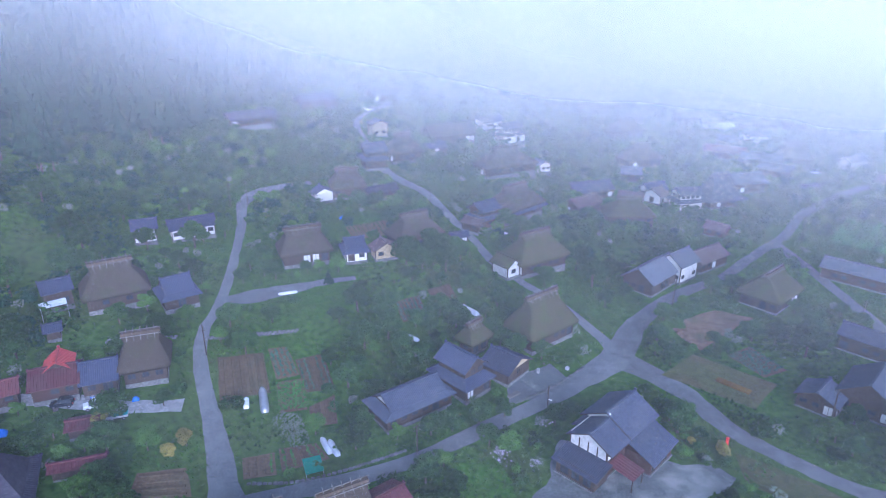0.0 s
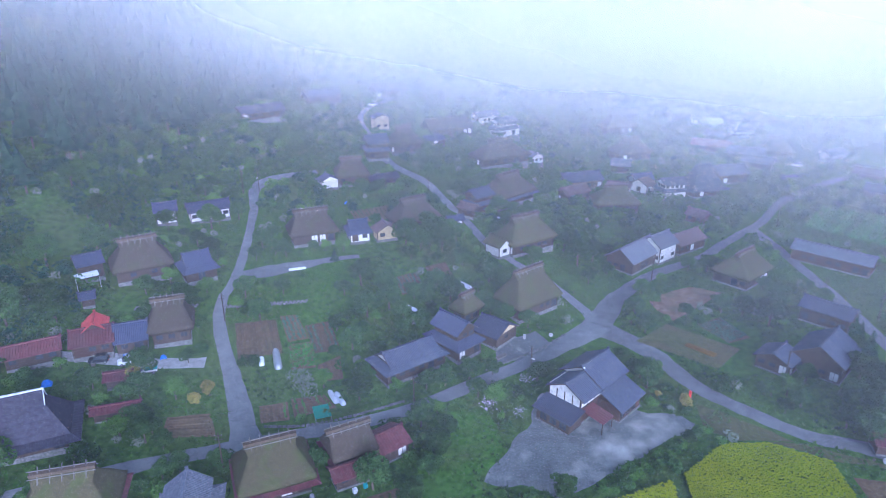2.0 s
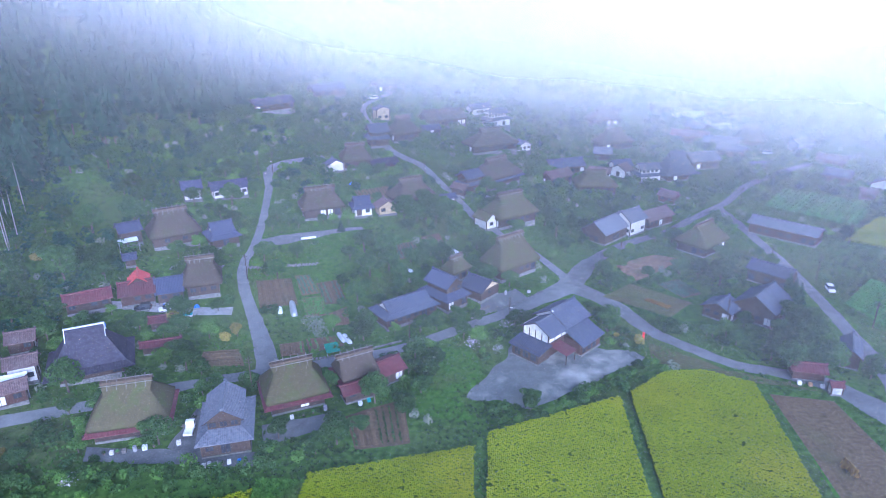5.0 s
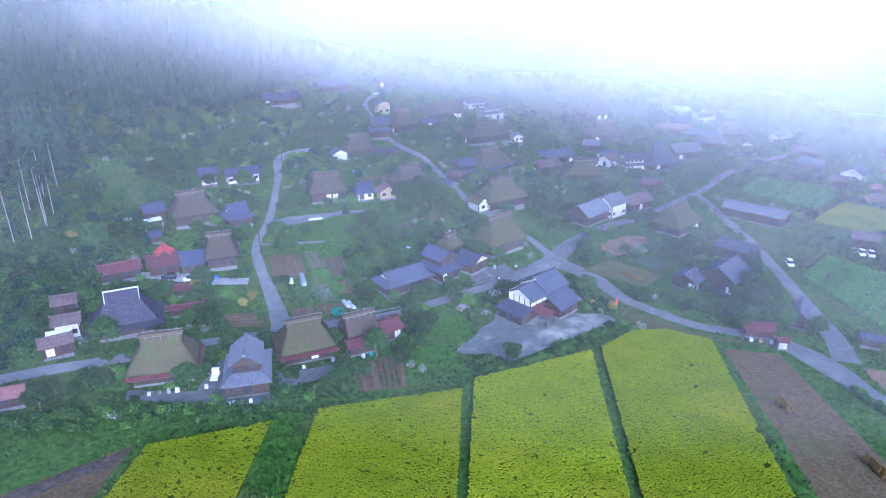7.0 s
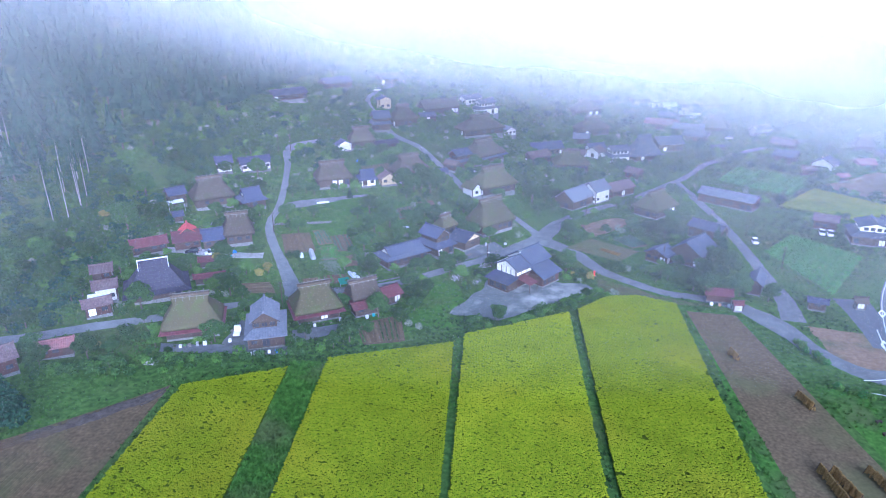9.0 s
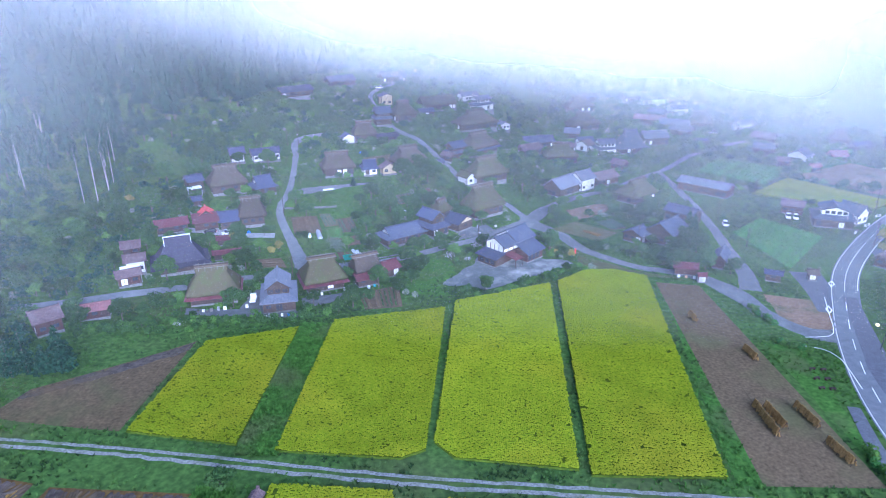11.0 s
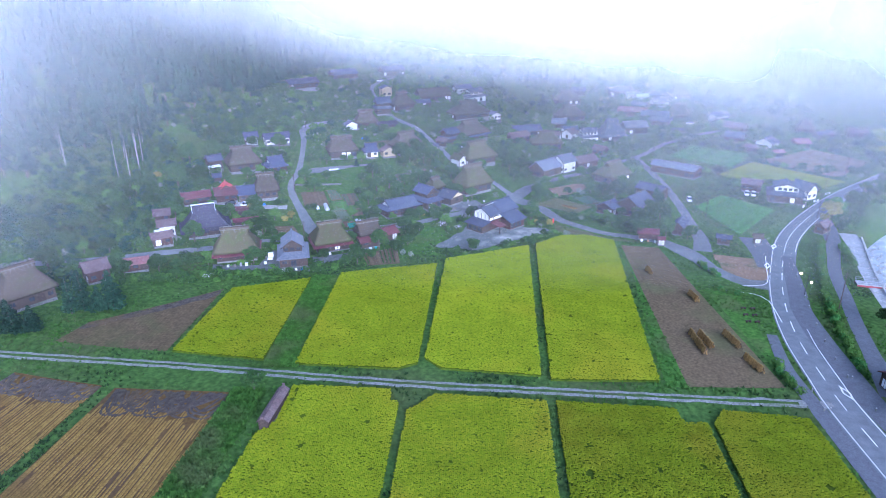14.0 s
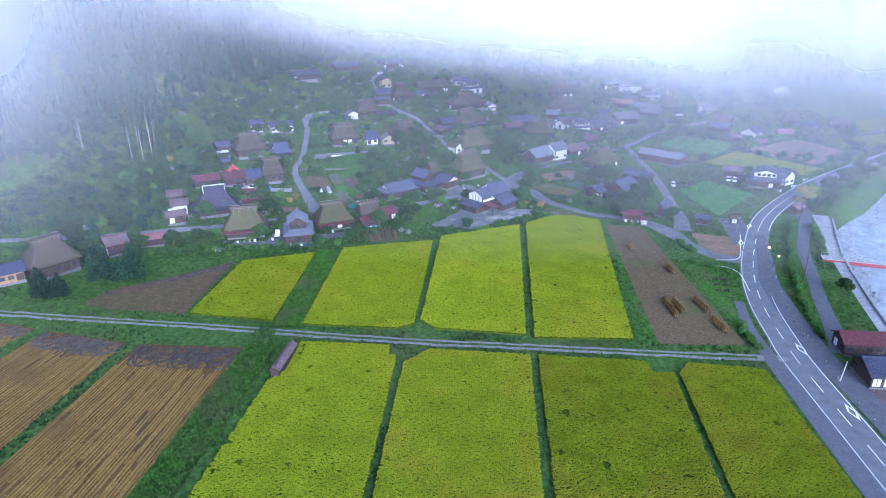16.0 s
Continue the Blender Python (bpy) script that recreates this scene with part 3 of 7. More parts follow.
rice_field([(118.6, 147.7), (140.7, 167.6), (164.5, 137.0), (148.4, 126.0), (134.9, 134.0)], "yellow green ripe rice field behind farmhouses", 9, gap=0.7)
rice_field([(225.3, 227.2), (262, 246), (242, 209), (217.2, 204.1)], "far yellow rice field by the river road", 10, gap=1.0)
rice_field([(205.3, 192.2), (241, 207), (225, 181), (206.9, 173.0)], "far yellow rice field beyond the bend", 11, gap=1.0)


def stubble_field(corners, label, seed, gap=0.62, bare=0.0, ridge=None, bed=None, rise=1.0):
    """Harvested ground with close rows of cut straw that run from the first side to the third, and churned mud at the first."""
    field = patch("stubble_field", corners, 0.05, bed or STUBBLE_SOIL, label, "stubble field", "thing", n=10)
    del field["kind"]
    rng = np.random.default_rng(seed)
    a, b, c, d = [np.array(q, float) for q in corners]
    n = int(np.linalg.norm(b - a) / gap)
    verts, faces = [], []
    for i in range(n):
        u = (i + 0.5) / n
        p, q = a + (b - a) * u, d + (c - d) * u
        size = np.linalg.norm(q - p)
        s = bare * rng.uniform(0.7, 1.3) * (0.3 + 0.9 * math.sin(3.1 * u + seed) ** 2) if bare else 0.0
        dirn = (q - p) / size
        side = np.array([-dirn[1], dirn[0]])
        wheel = i % 6 in (2, 5)
        mid, sway = rng.uniform(0.2, 0.28) * (0.6 if wheel else 1.0), 0.0
        while s < size - 1:
            w = rng.uniform(1.4, 4.5)
            if rng.random() < (0.9 if wheel else 0.985):
                nxt = 0.7 * sway + rng.normal(0, 0.05)
                m0, m1 = p + dirn * s + side * sway, p + dirn * min(s + w, size) + side * nxt
                sway = nxt
                half, hgt = mid * rng.uniform(0.75, 1.25), rise * rng.uniform(0.04, 0.09)
                o = len(verts)
                for m in (m0, m1):
                    for e, up in ((-half, 0.0), (0, hgt), (half, 0.0)):
                        g = m + side * e
                        verts.append((g[0], g[1], height(*g) + 0.055 + up))
                faces += [(o, o + 1, o + 4, o + 3), (o + 1, o + 2, o + 5, o + 4)]
            s += w
    rows = raw("straw_rows", verts, faces, ridge or STRAW, field)
    tagged(rows, "close rows of tan cut straw" if ridge is None else "low ridges of turned earth", kind="stuff")
    if bare:
        # curved wheel ruts where the harvester turned
        verts, faces = [], []
        for k in range(34):
            u0, deep = rng.uniform(0.08, 0.92), bare * rng.uniform(0.35, 1.05)
            reach = rng.uniform(0.1, 0.24)
            base = len(verts)
            pts = []
            for i in range(13):
                w = i / 12 * 2 - 1
                u = min(max(u0 + reach * w, 0.015), 0.985)
                p, q = a + (b - a) * u, d + (c - d) * u
                dirn = (q - p) / np.linalg.norm(q - p)
                pts.append(p + dirn * (0.7 + deep * (1 - abs(w) ** 2.5) + 0.25 * math.sin(7 * w + k)))
            for i, m in enumerate(pts):
                t_ = pts[min(i + 1, 12)] - pts[max(i - 1, 0)]
                t_ = t_ / (np.linalg.norm(t_) + 1e-6)
                nrm = np.array([-t_[1], t_[0]])
                for e, up in ((-0.3, 0.0), (0, 0.11), (0.3, 0.0)):
                    g = m + nrm * e
                    verts.append((g[0], g[1], height(*g) + 0.06 + up))
                if i:
                    o = base + 3 * i
                    faces += [(o - 3, o - 2, o + 1, o), (o - 2, o - 1, o + 2, o + 1)]
        ruts = raw("mud_ruts", verts, faces, MUD, field)
        tagged(ruts, "churned grey mud in curved wheel ruts", kind="stuff")
    return field


stubble_field([(-53.5, -12.2), (-30.1, -13.0), (-35.0, -80), (-60.0, -80)], "brown harvested stubble field with straw stripes", 21, bare=8.0)
stubble_field([(-76.2, -8.1), (-56.3, -11.5), (-63.0, -80), (-92, -80)], "tan harvested stubble field with straw stripes", 22, bare=6.0)
stubble_field([(-100, -4.0), (-79.0, -7.5), (-95.0, -60), (-122, -60)], "brown harvested stubble field by the track", 23, bare=6.0)
stubble_field([(-72.9, 13.2), (-48.4, 33.6), (-49.6, 1.7), (-75.5, 4.2)], "dark brown ploughed field below the farmhouses", 24, 1.0, bare=3.5, ridge=BARE_SOIL, bed=BARE_SOIL, rise=0.6)
stubble_field([(61.2, 67.0), (71.8, 65.0), (76.0, -9.0), (57.5, -9.0)], "bare brown harvested field with straw stacks", 25, 2.6, ridge=BARE_SOIL, bed=BARE_SOIL, rise=0.3)


# ---- houses ----
def site(ax_, ay_, bx_, by_, depth):
    """Centre, turn and length of a plan whose front edge runs from a to b, with the house behind it."""
    dx, dy = bx_ - ax_, by_ - ay_
    size = math.hypot(dx, dy)
    BUILT.append(((ax_ + bx_) / 2 - dy / size * depth / 2, (ay_ + by_) / 2 + dx / size * depth / 2, math.atan2(dy, dx), size / 2, depth / 2))
    cx = (ax_ + bx_) / 2 - dy / size * depth / 2
    cy = (ay_ + by_) / 2 + dx / size * depth / 2
    return cx, cy, math.degrees(math.atan2(dy, dx)), size, depth


def opening(parent, face, along_, z0, wide, tall, half_l, half_w, kind="window", fill=None, frame_mat=None):
    """A window or door with a frame, set a little proud of one outer wall: front, back, left or right."""
    fill, frame_mat = fill or SHADE_GLASS, frame_mat or WOOD
    bm = bmesh.new()
    b = 0.07
    for x0, x1, za, zb in ((-wide / 2, wide / 2, 0, b), (-wide / 2, wide / 2, tall - b, tall), (-wide / 2, -wide / 2 + b, b, tall - b), (wide / 2 - b, wide / 2, b, tall - b), (-b / 2, b / 2, b, tall - b)):
        box(bm, x0, x1, -0.06, 0.05, za, zb)
    ob = part(kind, bm, frame_mat, parent)
    pane = part("pane" if kind == "window" else "door_panel", boxes((-wide / 2 + b, wide / 2 - b, -0.025, 0.03, b, tall - b)), fill, ob)
    ob.matrix_basis = {"front": pose(along_, -half_w, z0), "back": pose(along_, half_w, z0, 0, 0, 180),
                       "left": pose(-half_l, along_, z0, 0, 0, -90), "right": pose(half_l, along_, z0, 0, 0, 90)}[face]
    return ob


def fronts(parent, half_l, half_w, z0=0.45, tall=1.8, seed=0, faces=("front", "right", "left"), fill=None, frame_mat=None, share=0.75):
    """Sliding doors and windows round a house."""
    rng = random.Random(seed)
    for face in faces:
        half = half_l if face in ("front", "back") else half_w
        count = max(1, int(half * 2 / 1.9))
        for i in range(count):
            if rng.random() > share:
                continue
            c = (i + 0.5) / count * 2 * half - half
            k = rng.random()
            if k < 0.45:
                opening(parent, face, c, z0, 1.6, tall, half_l, half_w, "door", fill or rng.choice((PAPER, SHADE_GLASS, WOOD)), frame_mat)
            else:
                opening(parent, face, c, z0 + 0.7, 1.3, tall - 0.8, half_l, half_w, "window", fill, frame_mat)


def rib_lines(bm, a, b, c, d, gap, up=0.055, wide=0.1):
    """Raised rolls on a roof slope with eave a-b and top d-c, running from eave to top."""
    a, b, c, d = map(Vector, (a, b, c, d))
    n = max(2, int((b - a).length / gap))
    across = (b - a).normalized()
    up_dir = across.cross((d - a).normalized())
    if up_dir.z < 0:
        up_dir = -up_dir
    top_len = (c - d).length
    size = (b - a).length
    shift = (d - a).dot(across)
    for i in range(n + 1):
        s = i / n * size
        p = a + across * s
        # the roll stops where the slope's slanting side cuts it
        lo, hi = shift, shift + top_len
        if s < lo - 1e-6:
            f = s / lo if lo > 0 else 1
        elif s > hi + 1e-6:
            f = (size - s) / (size - hi) if size > hi else 1
        else:
            f = 1
        if f < 0.06:
            continue
        slope = (d - a) - across * shift
        q = p + slope * f
        w = across * wide / 2
        v = [bm.verts.new(t) for t in (p - w, p + up_dir * up, p + w, q - w, q + up_dir * up, q + w)]
        bm.faces.new((v[0], v[1], v[4], v[3]))
        bm.faces.new((v[1], v[2], v[5], v[4]))
        bm.faces.new((v[0], v[2], v[1]))


def roofing(name, slopes, material, parent, label="", thick=0.16, gap=0.32):
    """Roof slopes (eave left, eave right, top right, top left) as one part, with their tile rolls joined under it."""
    bm, rolls = bmesh.new(), bmesh.new()
    for q in slopes:
        slab(bm, q, thick)
        if gap:
            rib_lines(rolls, *q, gap)
    roof = part(name, bm, material, parent, label)
    if gap:
        tagged(part("tiling", rolls, material, roof), kind="stuff")
    return roof


def gable_roof(parent, half_l, half_w, ze, zr, material, gap=0.32, name="roof", x=0.0, y=0.0, cap=None, ends=None, label=""):
    """Two slopes with rolls, a ridge cap, bargeboards, and gable walls under them."""
    roof = roofing(name, [((x - half_l, y - half_w, ze), (x + half_l, y - half_w, ze), (x + half_l, y, zr), (x - half_l, y, zr)),
                          ((x + half_l, y + half_w, ze), (x - half_l, y + half_w, ze), (x - half_l, y, zr), (x + half_l, y, zr))], material, parent, label, gap=gap)
    part("ridge_cap", boxes((x - half_l - 0.05, x + half_l + 0.05, y - 0.17, y + 0.17, zr - 0.08, zr + 0.2), (x - half_l - 0.12, x - half_l + 0.15, y - 0.22, y + 0.22, zr - 0.1, zr + 0.38), (x + half_l - 0.15, x + half_l + 0.12, y - 0.22, y + 0.22, zr - 0.1, zr + 0.38)), cap or material, roof)
    for s in (-1, 1):
        bm = bmesh.new()
        e = x + s * (half_l - 0.55)
        pts = [(e, y - half_w + 0.5, ze + 0.0), (e, y + half_w - 0.5, ze + 0.0), (e, y, zr - 0.2)]
        f = [bm.verts.new(p) for p in pts]
        g = [bm.verts.new((p[0] - s * 0.2, p[1], p[2])) for p in pts]
        bm.faces.new(f if s > 0 else f[::-1])
        bm.faces.new(g[::-1] if s > 0 else g)
        for i in range(3):
            j = (i + 1) % 3
            bm.faces.new((f[j], f[i], g[i], g[j]))
        part("gable_wall", bm, ends or WOOD, parent)
        bm = bmesh.new()
        for t in (-1, 1):
            rod(bm, (x + s * half_l, y + t * half_w, ze - 0.14), (x + s * half_l, y, zr - 0.14), 0.09, 0.09, 4)
        part("bargeboard", bm, WOOD, roof)
    return roof


def hip_skirt(parent, half_l, half_w, in_l, in_w, z0, z1, material, gap=0.32, name="lower_roof", x=0.0, y=0.0, label=""):
    """A lean-to roof all round, from the eave up to an inner wall."""
    o = [(x - half_l, y - half_w, z0), (x + half_l, y - half_w, z0), (x + half_l, y + half_w, z0), (x - half_l, y + half_w, z0)]
    i = [(x - in_l, y - in_w, z1), (x + in_l, y - in_w, z1), (x + in_l, y + in_w, z1), (x - in_l, y + in_w, z1)]
    roof = roofing(name, [(o[k], o[(k + 1) % 4], i[(k + 1) % 4], i[k]) for k in range(4)], material, parent, label, gap=gap)
    for k in range(4):
        part("hip_cap", rod(bmesh.new(), o[k], Vector(i[k]) + Vector((0, 0, 0.05)), 0.13, 0.13, 6), material, roof)
    return roof


def body(parent, half_l, half_w, z1, material, plinth=2.5):
    part("wall", boxes((-half_l, half_l, -half_w, half_w, 0.3, z1)), material, parent)
    part("plinth", boxes((-half_l - 0.12, half_l + 0.12, -half_w - 0.12, half_w + 0.12, -plinth, 0.32)), STONE, parent)
    for sx in (-1, 1):
        for sy in (-1, 1):
            part("corner_post", boxes((sx * half_l - 0.1, sx * half_l + 0.1, sy * half_w - 0.1, sy * half_w + 0.1, 0.28, z1)), WOOD, parent)


def gable_house(plan, ze, zr, wall_mat, roof_mat, label, across=False, gap=0.32, seed=0, name="house", over=0.6, windows=True, ends=None, category="house", group="village houses"):
    cx, cy, turn, size, depth = plan
    h = thing(name, cx, cy, height(cx, cy), turn + (90 if across else 0), label, category, group)
    half_l, half_w = (depth / 2, size / 2) if across else (size / 2, depth / 2)
    body(h, half_l - over, half_w - over, ze + 0.12, wall_mat)
    gable_roof(h, half_l, half_w, ze, zr, roof_mat, gap, ends=ends or wall_mat)
    if windows:
        fronts(h, half_l - over, half_w - over, tall=min(1.8, ze - 0.7), seed=seed)
    return h


def hip_house(plan, ze, zm, zr, wall_mat, roof_mat, label, seed=0, across=False, upper=0.62, name="house", top_mat=None, group="village houses", windows=True, ends=None, gap=0.32, over=0.8):
    """A tiled house: lean-to roof all round and a gabled roof above it."""
    cx, cy, turn, size, depth = plan
    h = thing(name, cx, cy, height(cx, cy), turn + (90 if across else 0), label, "house", group)
    half_l, half_w = (depth / 2, size / 2) if across else (size / 2, depth / 2)
    body(h, half_l - over, half_w - over, ze + 0.15, wall_mat)
    il, iw = half_l * upper + 0.2, half_w * upper
    hip_skirt(h, half_l, half_w, il, iw, ze, zm, roof_mat, gap)
    if zr - zm > 2.4:
        part("upper_wall", boxes((-il, il, -iw, iw, zm - 0.5, zm + 1.6)), ends or PLASTER, h)
        for face in ("front", "right", "left"):
            half = il if face == "front" else iw
            for c in np.arange(-half + 0.9, half - 0.5, 1.7):
                opening(h, face, float(c), zm + 0.25, 1.2, 1.0, il, iw, "window")
        gable_roof(h, il + 0.7, iw + 0.7, zm + 1.5, zr, top_mat or roof_mat, gap, "upper_roof", ends=ends or PLASTER)
    else:
        gable_roof(h, il + 0.25, iw + 0.25, zm - 0.05, zr, top_mat or roof_mat, gap, "upper_roof", ends=ends or PLASTER)
    if windows:
        fronts(h, half_l - over, half_w - over, seed=seed)
    return h


def thatch_house(plan, ze, zr, ridge, label, seed=0, roof_mat=None, wall_mat=None, skirt=None, timbers=6, moss=True, group="thatched farmhouses", sheet=None):
    """A farmhouse under a steep thick hipped roof, with crossed timbers on its ridge."""
    cx, cy, turn, size, depth = plan
    h = thing("thatched_house", cx, cy, height(cx, cy), turn, label, "farmhouse", group)
    roof_mat = roof_mat or (THATCH_MOSS if moss else THATCH)
    wall_mat = wall_mat or WOOD
    half_l, half_w = size / 2, depth / 2
    body(h, half_l - 1.1, half_w - 1.1, ze + 0.4, wall_mat)
    # roof rings from the eave to the ridge; the top fifth stands up as a small gable
    levels = [(0, 1, 1), (0.1, 0.905, 0.9), (0.25, None, 0.755), (0.42, None, 0.585), (0.58, None, 0.42), (0.70, None, 0.30), (0.86, None, 0.15), (1.0, None, 0.035)]
    bm = bmesh.new()
    rings = []
    end = ridge / 2
    per = 9

    def ring(hl, hw, z, shake):
        out = []
        corner = [(-hl, -hw), (hl, -hw), (hl, hw), (-hl, hw)]
        for k in range(4):
            (x0, y0), (x1, y1) = corner[k], corner[(k + 1) % 4]
            for i in range(per):
                u = i / per
                x, y = x0 + (x1 - x0) * u, y0 + (y1 - y0) * u
                j = shake * noise.noise((x * 0.5 + seed * 9, y * 0.5, z * 0.6))
                # rounded hips
                rr = 0.975 if i == 0 else (0.992 if i in (1, per - 1) else 1.0)
                out.append(bm.verts.new((x * rr + j * 0.5, y * rr + j * 0.5, z + j)))
        return out

    thick = 0.55
    rings.append(ring(half_l - 1.0, half_w - 1.0, ze + 0.1, 0))
    rings.append(ring(half_l - 0.22, half_w - 0.22, ze - 0.05, 0.04))
    for f, sl, sw in levels:
        hl = half_l + (end - half_l) * min(1.0, f / 0.70) + (0.25 if f > 0.75 else 0)
        z = ze + thick + (zr - ze - thick) * f
        rings.append(ring(hl, half_w * sw, z, 0.10 if f < 0.9 else 0.03))
    for a, b in zip(rings, rings[1:]):
        m = len(a)
        for i in range(m):
            j = (i + 1) % m
            bm.faces.new((a[i], a[j], b[j], b[i]))
    bm.faces.new(rings[-1])
    roof = part("roof", bm, roof_mat, h, "", smooth=True)
    # ridge cover and timbers
    part("ridge_cover", boxes((-end - 0.35, end + 0.35, -0.42, 0.42, zr - 0.35, zr + 0.12)), sheet or THATCH_CUT, roof)
    for i in range(timbers):
        x = -end + (i + 0.5) / timbers * 2 * end
        bm = bmesh.new()
        for s in (-1, 1):
            rod(bm, (x, s * 1.05, zr - 1.15), (x, -s * 0.42, zr + 0.75), 0.085, 0.075, 5)
        part("ridge_timber", bm, WOOD_GREY, roof)
    for y, z in ((0, zr + 0.42), (-0.62, zr - 0.42), (0.62, zr - 0.42)):
        part("ridge_pole", rods([((-end - 0.5, y, z), (end + 0.5, y, z))], 0.075), WOOD_GREY, roof)
    if skirt:
        hip_skirt(h, half_l + 0.32, half_w + 0.32, half_l - 0.6, half_w - 0.6, ze - 0.55, ze + 0.02, skirt, 0.45, "skirt_roof")
    fronts(h, half_l - 1.1, half_w - 1.1, tall=min(1.9, ze - 0.6), seed=seed)
    return h


def metal_house(plan, ze, zr, ridge, label, seed, roof_mat, trim, cut=0.7, timbers=0):
    """A farmhouse whose steep thatch is covered in sheet metal: flat hips with a small gable at each end."""
    cx, cy, turn, size, depth = plan
    h = thing("farmhouse", cx, cy, height(cx, cy), turn, label, "farmhouse", "thatched farmhouses")
    L, W, r = size / 2, depth / 2, ridge / 2
    body(h, L - 1.0, W - 1.0, ze + 0.4, WOOD)
    b, zg = W * (1 - cut), ze + (zr - ze) * cut
    bm = bmesh.new()

    def face(*pts):
        bm.faces.new([bm.verts.new(p) for p in pts])

    face((-L, -W, ze), (L, -W, ze), (r, -b, zg), (r, 0, zr), (-r, 0, zr), (-r, -b, zg))
    face((L, W, ze), (-L, W, ze), (-r, b, zg), (-r, 0, zr), (r, 0, zr), (r, b, zg))
    face((L, -W, ze), (L, W, ze), (r, b, zg), (r, -b, zg))
    face((-L, W, ze), (-L, -W, ze), (-r, -b, zg), (-r, b, zg))
    face((-L, W, ze), (L, W, ze), (L, -W, ze), (-L, -W, ze))
    for s in (1, -1):
        face(*[(s * (r - 0.3), y, z) for y, z in (((-b, zg), (b, zg), (0, zr)) if s > 0 else ((b, zg), (-b, zg), (0, zr)))])
    bmesh.ops.remove_doubles(bm, verts=bm.verts, dist=0.01)
    roof = part("roof", bm, roof_mat, h)
    seams = bmesh.new()
    for k in range(1, 8):
        f = k / 8
        for s in (-1, 1):
            y, z = s * W * (1 - f), ze + (zr - ze) * f
            half = L + (r - L) * min(1.0, f / cut)
            box(seams, -half, half, y - 0.03, y + 0.03, z - 0.05, z + 0.05)
    tagged(part("seaming", seams, roof_mat, roof), kind="stuff")
    part("ridge_cap", boxes((-r - 0.15, r + 0.15, -0.13, 0.13, zr - 0.1, zr + 0.14)), trim, roof)
    for s in (-1, 1):
        for t in (-1, 1):
            part("bargeboard", rod(bmesh.new(), (s * (r + 0.05), t * (b + 0.15), zg - 0.25), (s * (r + 0.05), 0, zr + 0.1), 0.08, 0.08, 4), trim, roof)
    for i in range(timbers):
        x = -r + (i + 0.5) / timbers * 2 * r
        part("ridge_timber", rods([((x, -0.8, zr - 0.9), (x, 0.4, zr + 0.7)), ((x, 0.8, zr - 0.9), (x, -0.4, zr + 0.7))], 0.08, 5), roof_mat, roof)
    hip_skirt(h, L + 1.3, W + 1.3, L - 0.2, W - 0.2, ze - 0.75, ze + 0.05, roof_mat, 0.45, "skirt_roof")
    fronts(h, L - 1.0, W - 1.0, tall=1.8, seed=seed)
    return h


# farmhouses along the lower lane
thatch_house(site(-56.9, 48.3, -44.5, 52.0, 10.4), 2.7, 8.9, 7.4, "farmhouse with mossy brown thatch and dark red skirt roof", 1, skirt=RED_METAL, wall_mat=WOOD, timbers=5)
hip_house(site(-37.9, 45.9, -29.2, 48.3, 12.4), 2.9, 4.1, 7.9, WOOD, TILE_PALE, "two-storey house with pale grey tiled roofs", 2, across=True, upper=0.56, ends=WOOD)
thatch_house(site(-29.7, 56.7, -19.3, 61.4, 9.9), 2.7, 8.2, 6.9, "farmhouse with mossy thatch beside the lane junction", 3, skirt=RED_METAL, wall_mat=WOOD, timbers=5)
thatch_house(site(-17.6, 64.0, -11.0, 67.8, 7.0), 2.9, 6.8, 6.6, "small farmhouse with brown thatch over red metal eaves", 4, skirt=RED_METAL, timbers=5, moss=False)
gable_house(site(-17.0, 61.2, -11.5, 64.2, 4.2), 2.2, 3.1, WOOD, RED_METAL, "dark red sheet metal lean-to roof", gap=0.45, seed=5, name="outbuilding", category="outbuilding")
gable_house(site(-12.2, 65.8, -6.2, 70.6, 6.4), 2.5, 3.9, WOOD, RED_METAL, "low outbuilding with dark red metal roof", gap=0.45, seed=6, name="outbuilding", category="outbuilding")
metal_house(site(-69.8, 61.4, -58.6, 67.0, 9.0), 3.2, 9.4, 6.6, "large farmhouse with roof clad in dark purple metal", 7, PURPLE_METAL, WHITE_METAL)
gable_house(site(-77.5, 60.0, -72.5, 62.6, 4.6), 3.6, 5.0, PLASTER, BROWN_TILE, "white-walled storehouse with brown tiled roof", seed=8, name="storehouse", category="storehouse")
gable_house(site(-76.6, 54.0, -71.4, 57.6, 4.4), 2.8, 4.0, WOOD_RED, BROWN_TILE, "small shed with brown tiled roof", seed=9, name="shed", category="shed")
gable_house(site(-82.0, 67.5, -77.3, 69.8, 4.6), 2.6, 4.0, WOOD_RED, BROWN_TILE, "small shed with faded brown roof", seed=10, name="shed", category="shed")
thatch_house(site(-91.4, 12.0, -84.3, 22.6, 9.6), 3.0, 9.7, 6.8, "farmhouse with brown thatch behind clipped trees", 11, moss=False, timbers=7)
gable_house(site(-103.0, 4.5, -93.7, 13.2, 5.6), 2.9, 4.7, WOOD_WARM, BLUE_TILE, "long house wing with blue-grey tiled roof", seed=12, name="house_wing", category="house")
gable_house(site(-82.5, 30.0, -78.0, 34.5, 6.0), 3.4, 5.4, WOOD_RED, BROWN_TILE, "brown house with brown tiled roof", seed=13)
gable_house(site(-78.0, 38.5, -71.5, 41.5, 4.0), 2.4, 3.6, WOOD_RED, PINK_METAL, "low shed with pink and grey sheet roof", seed=14, name="shed", category="shed")

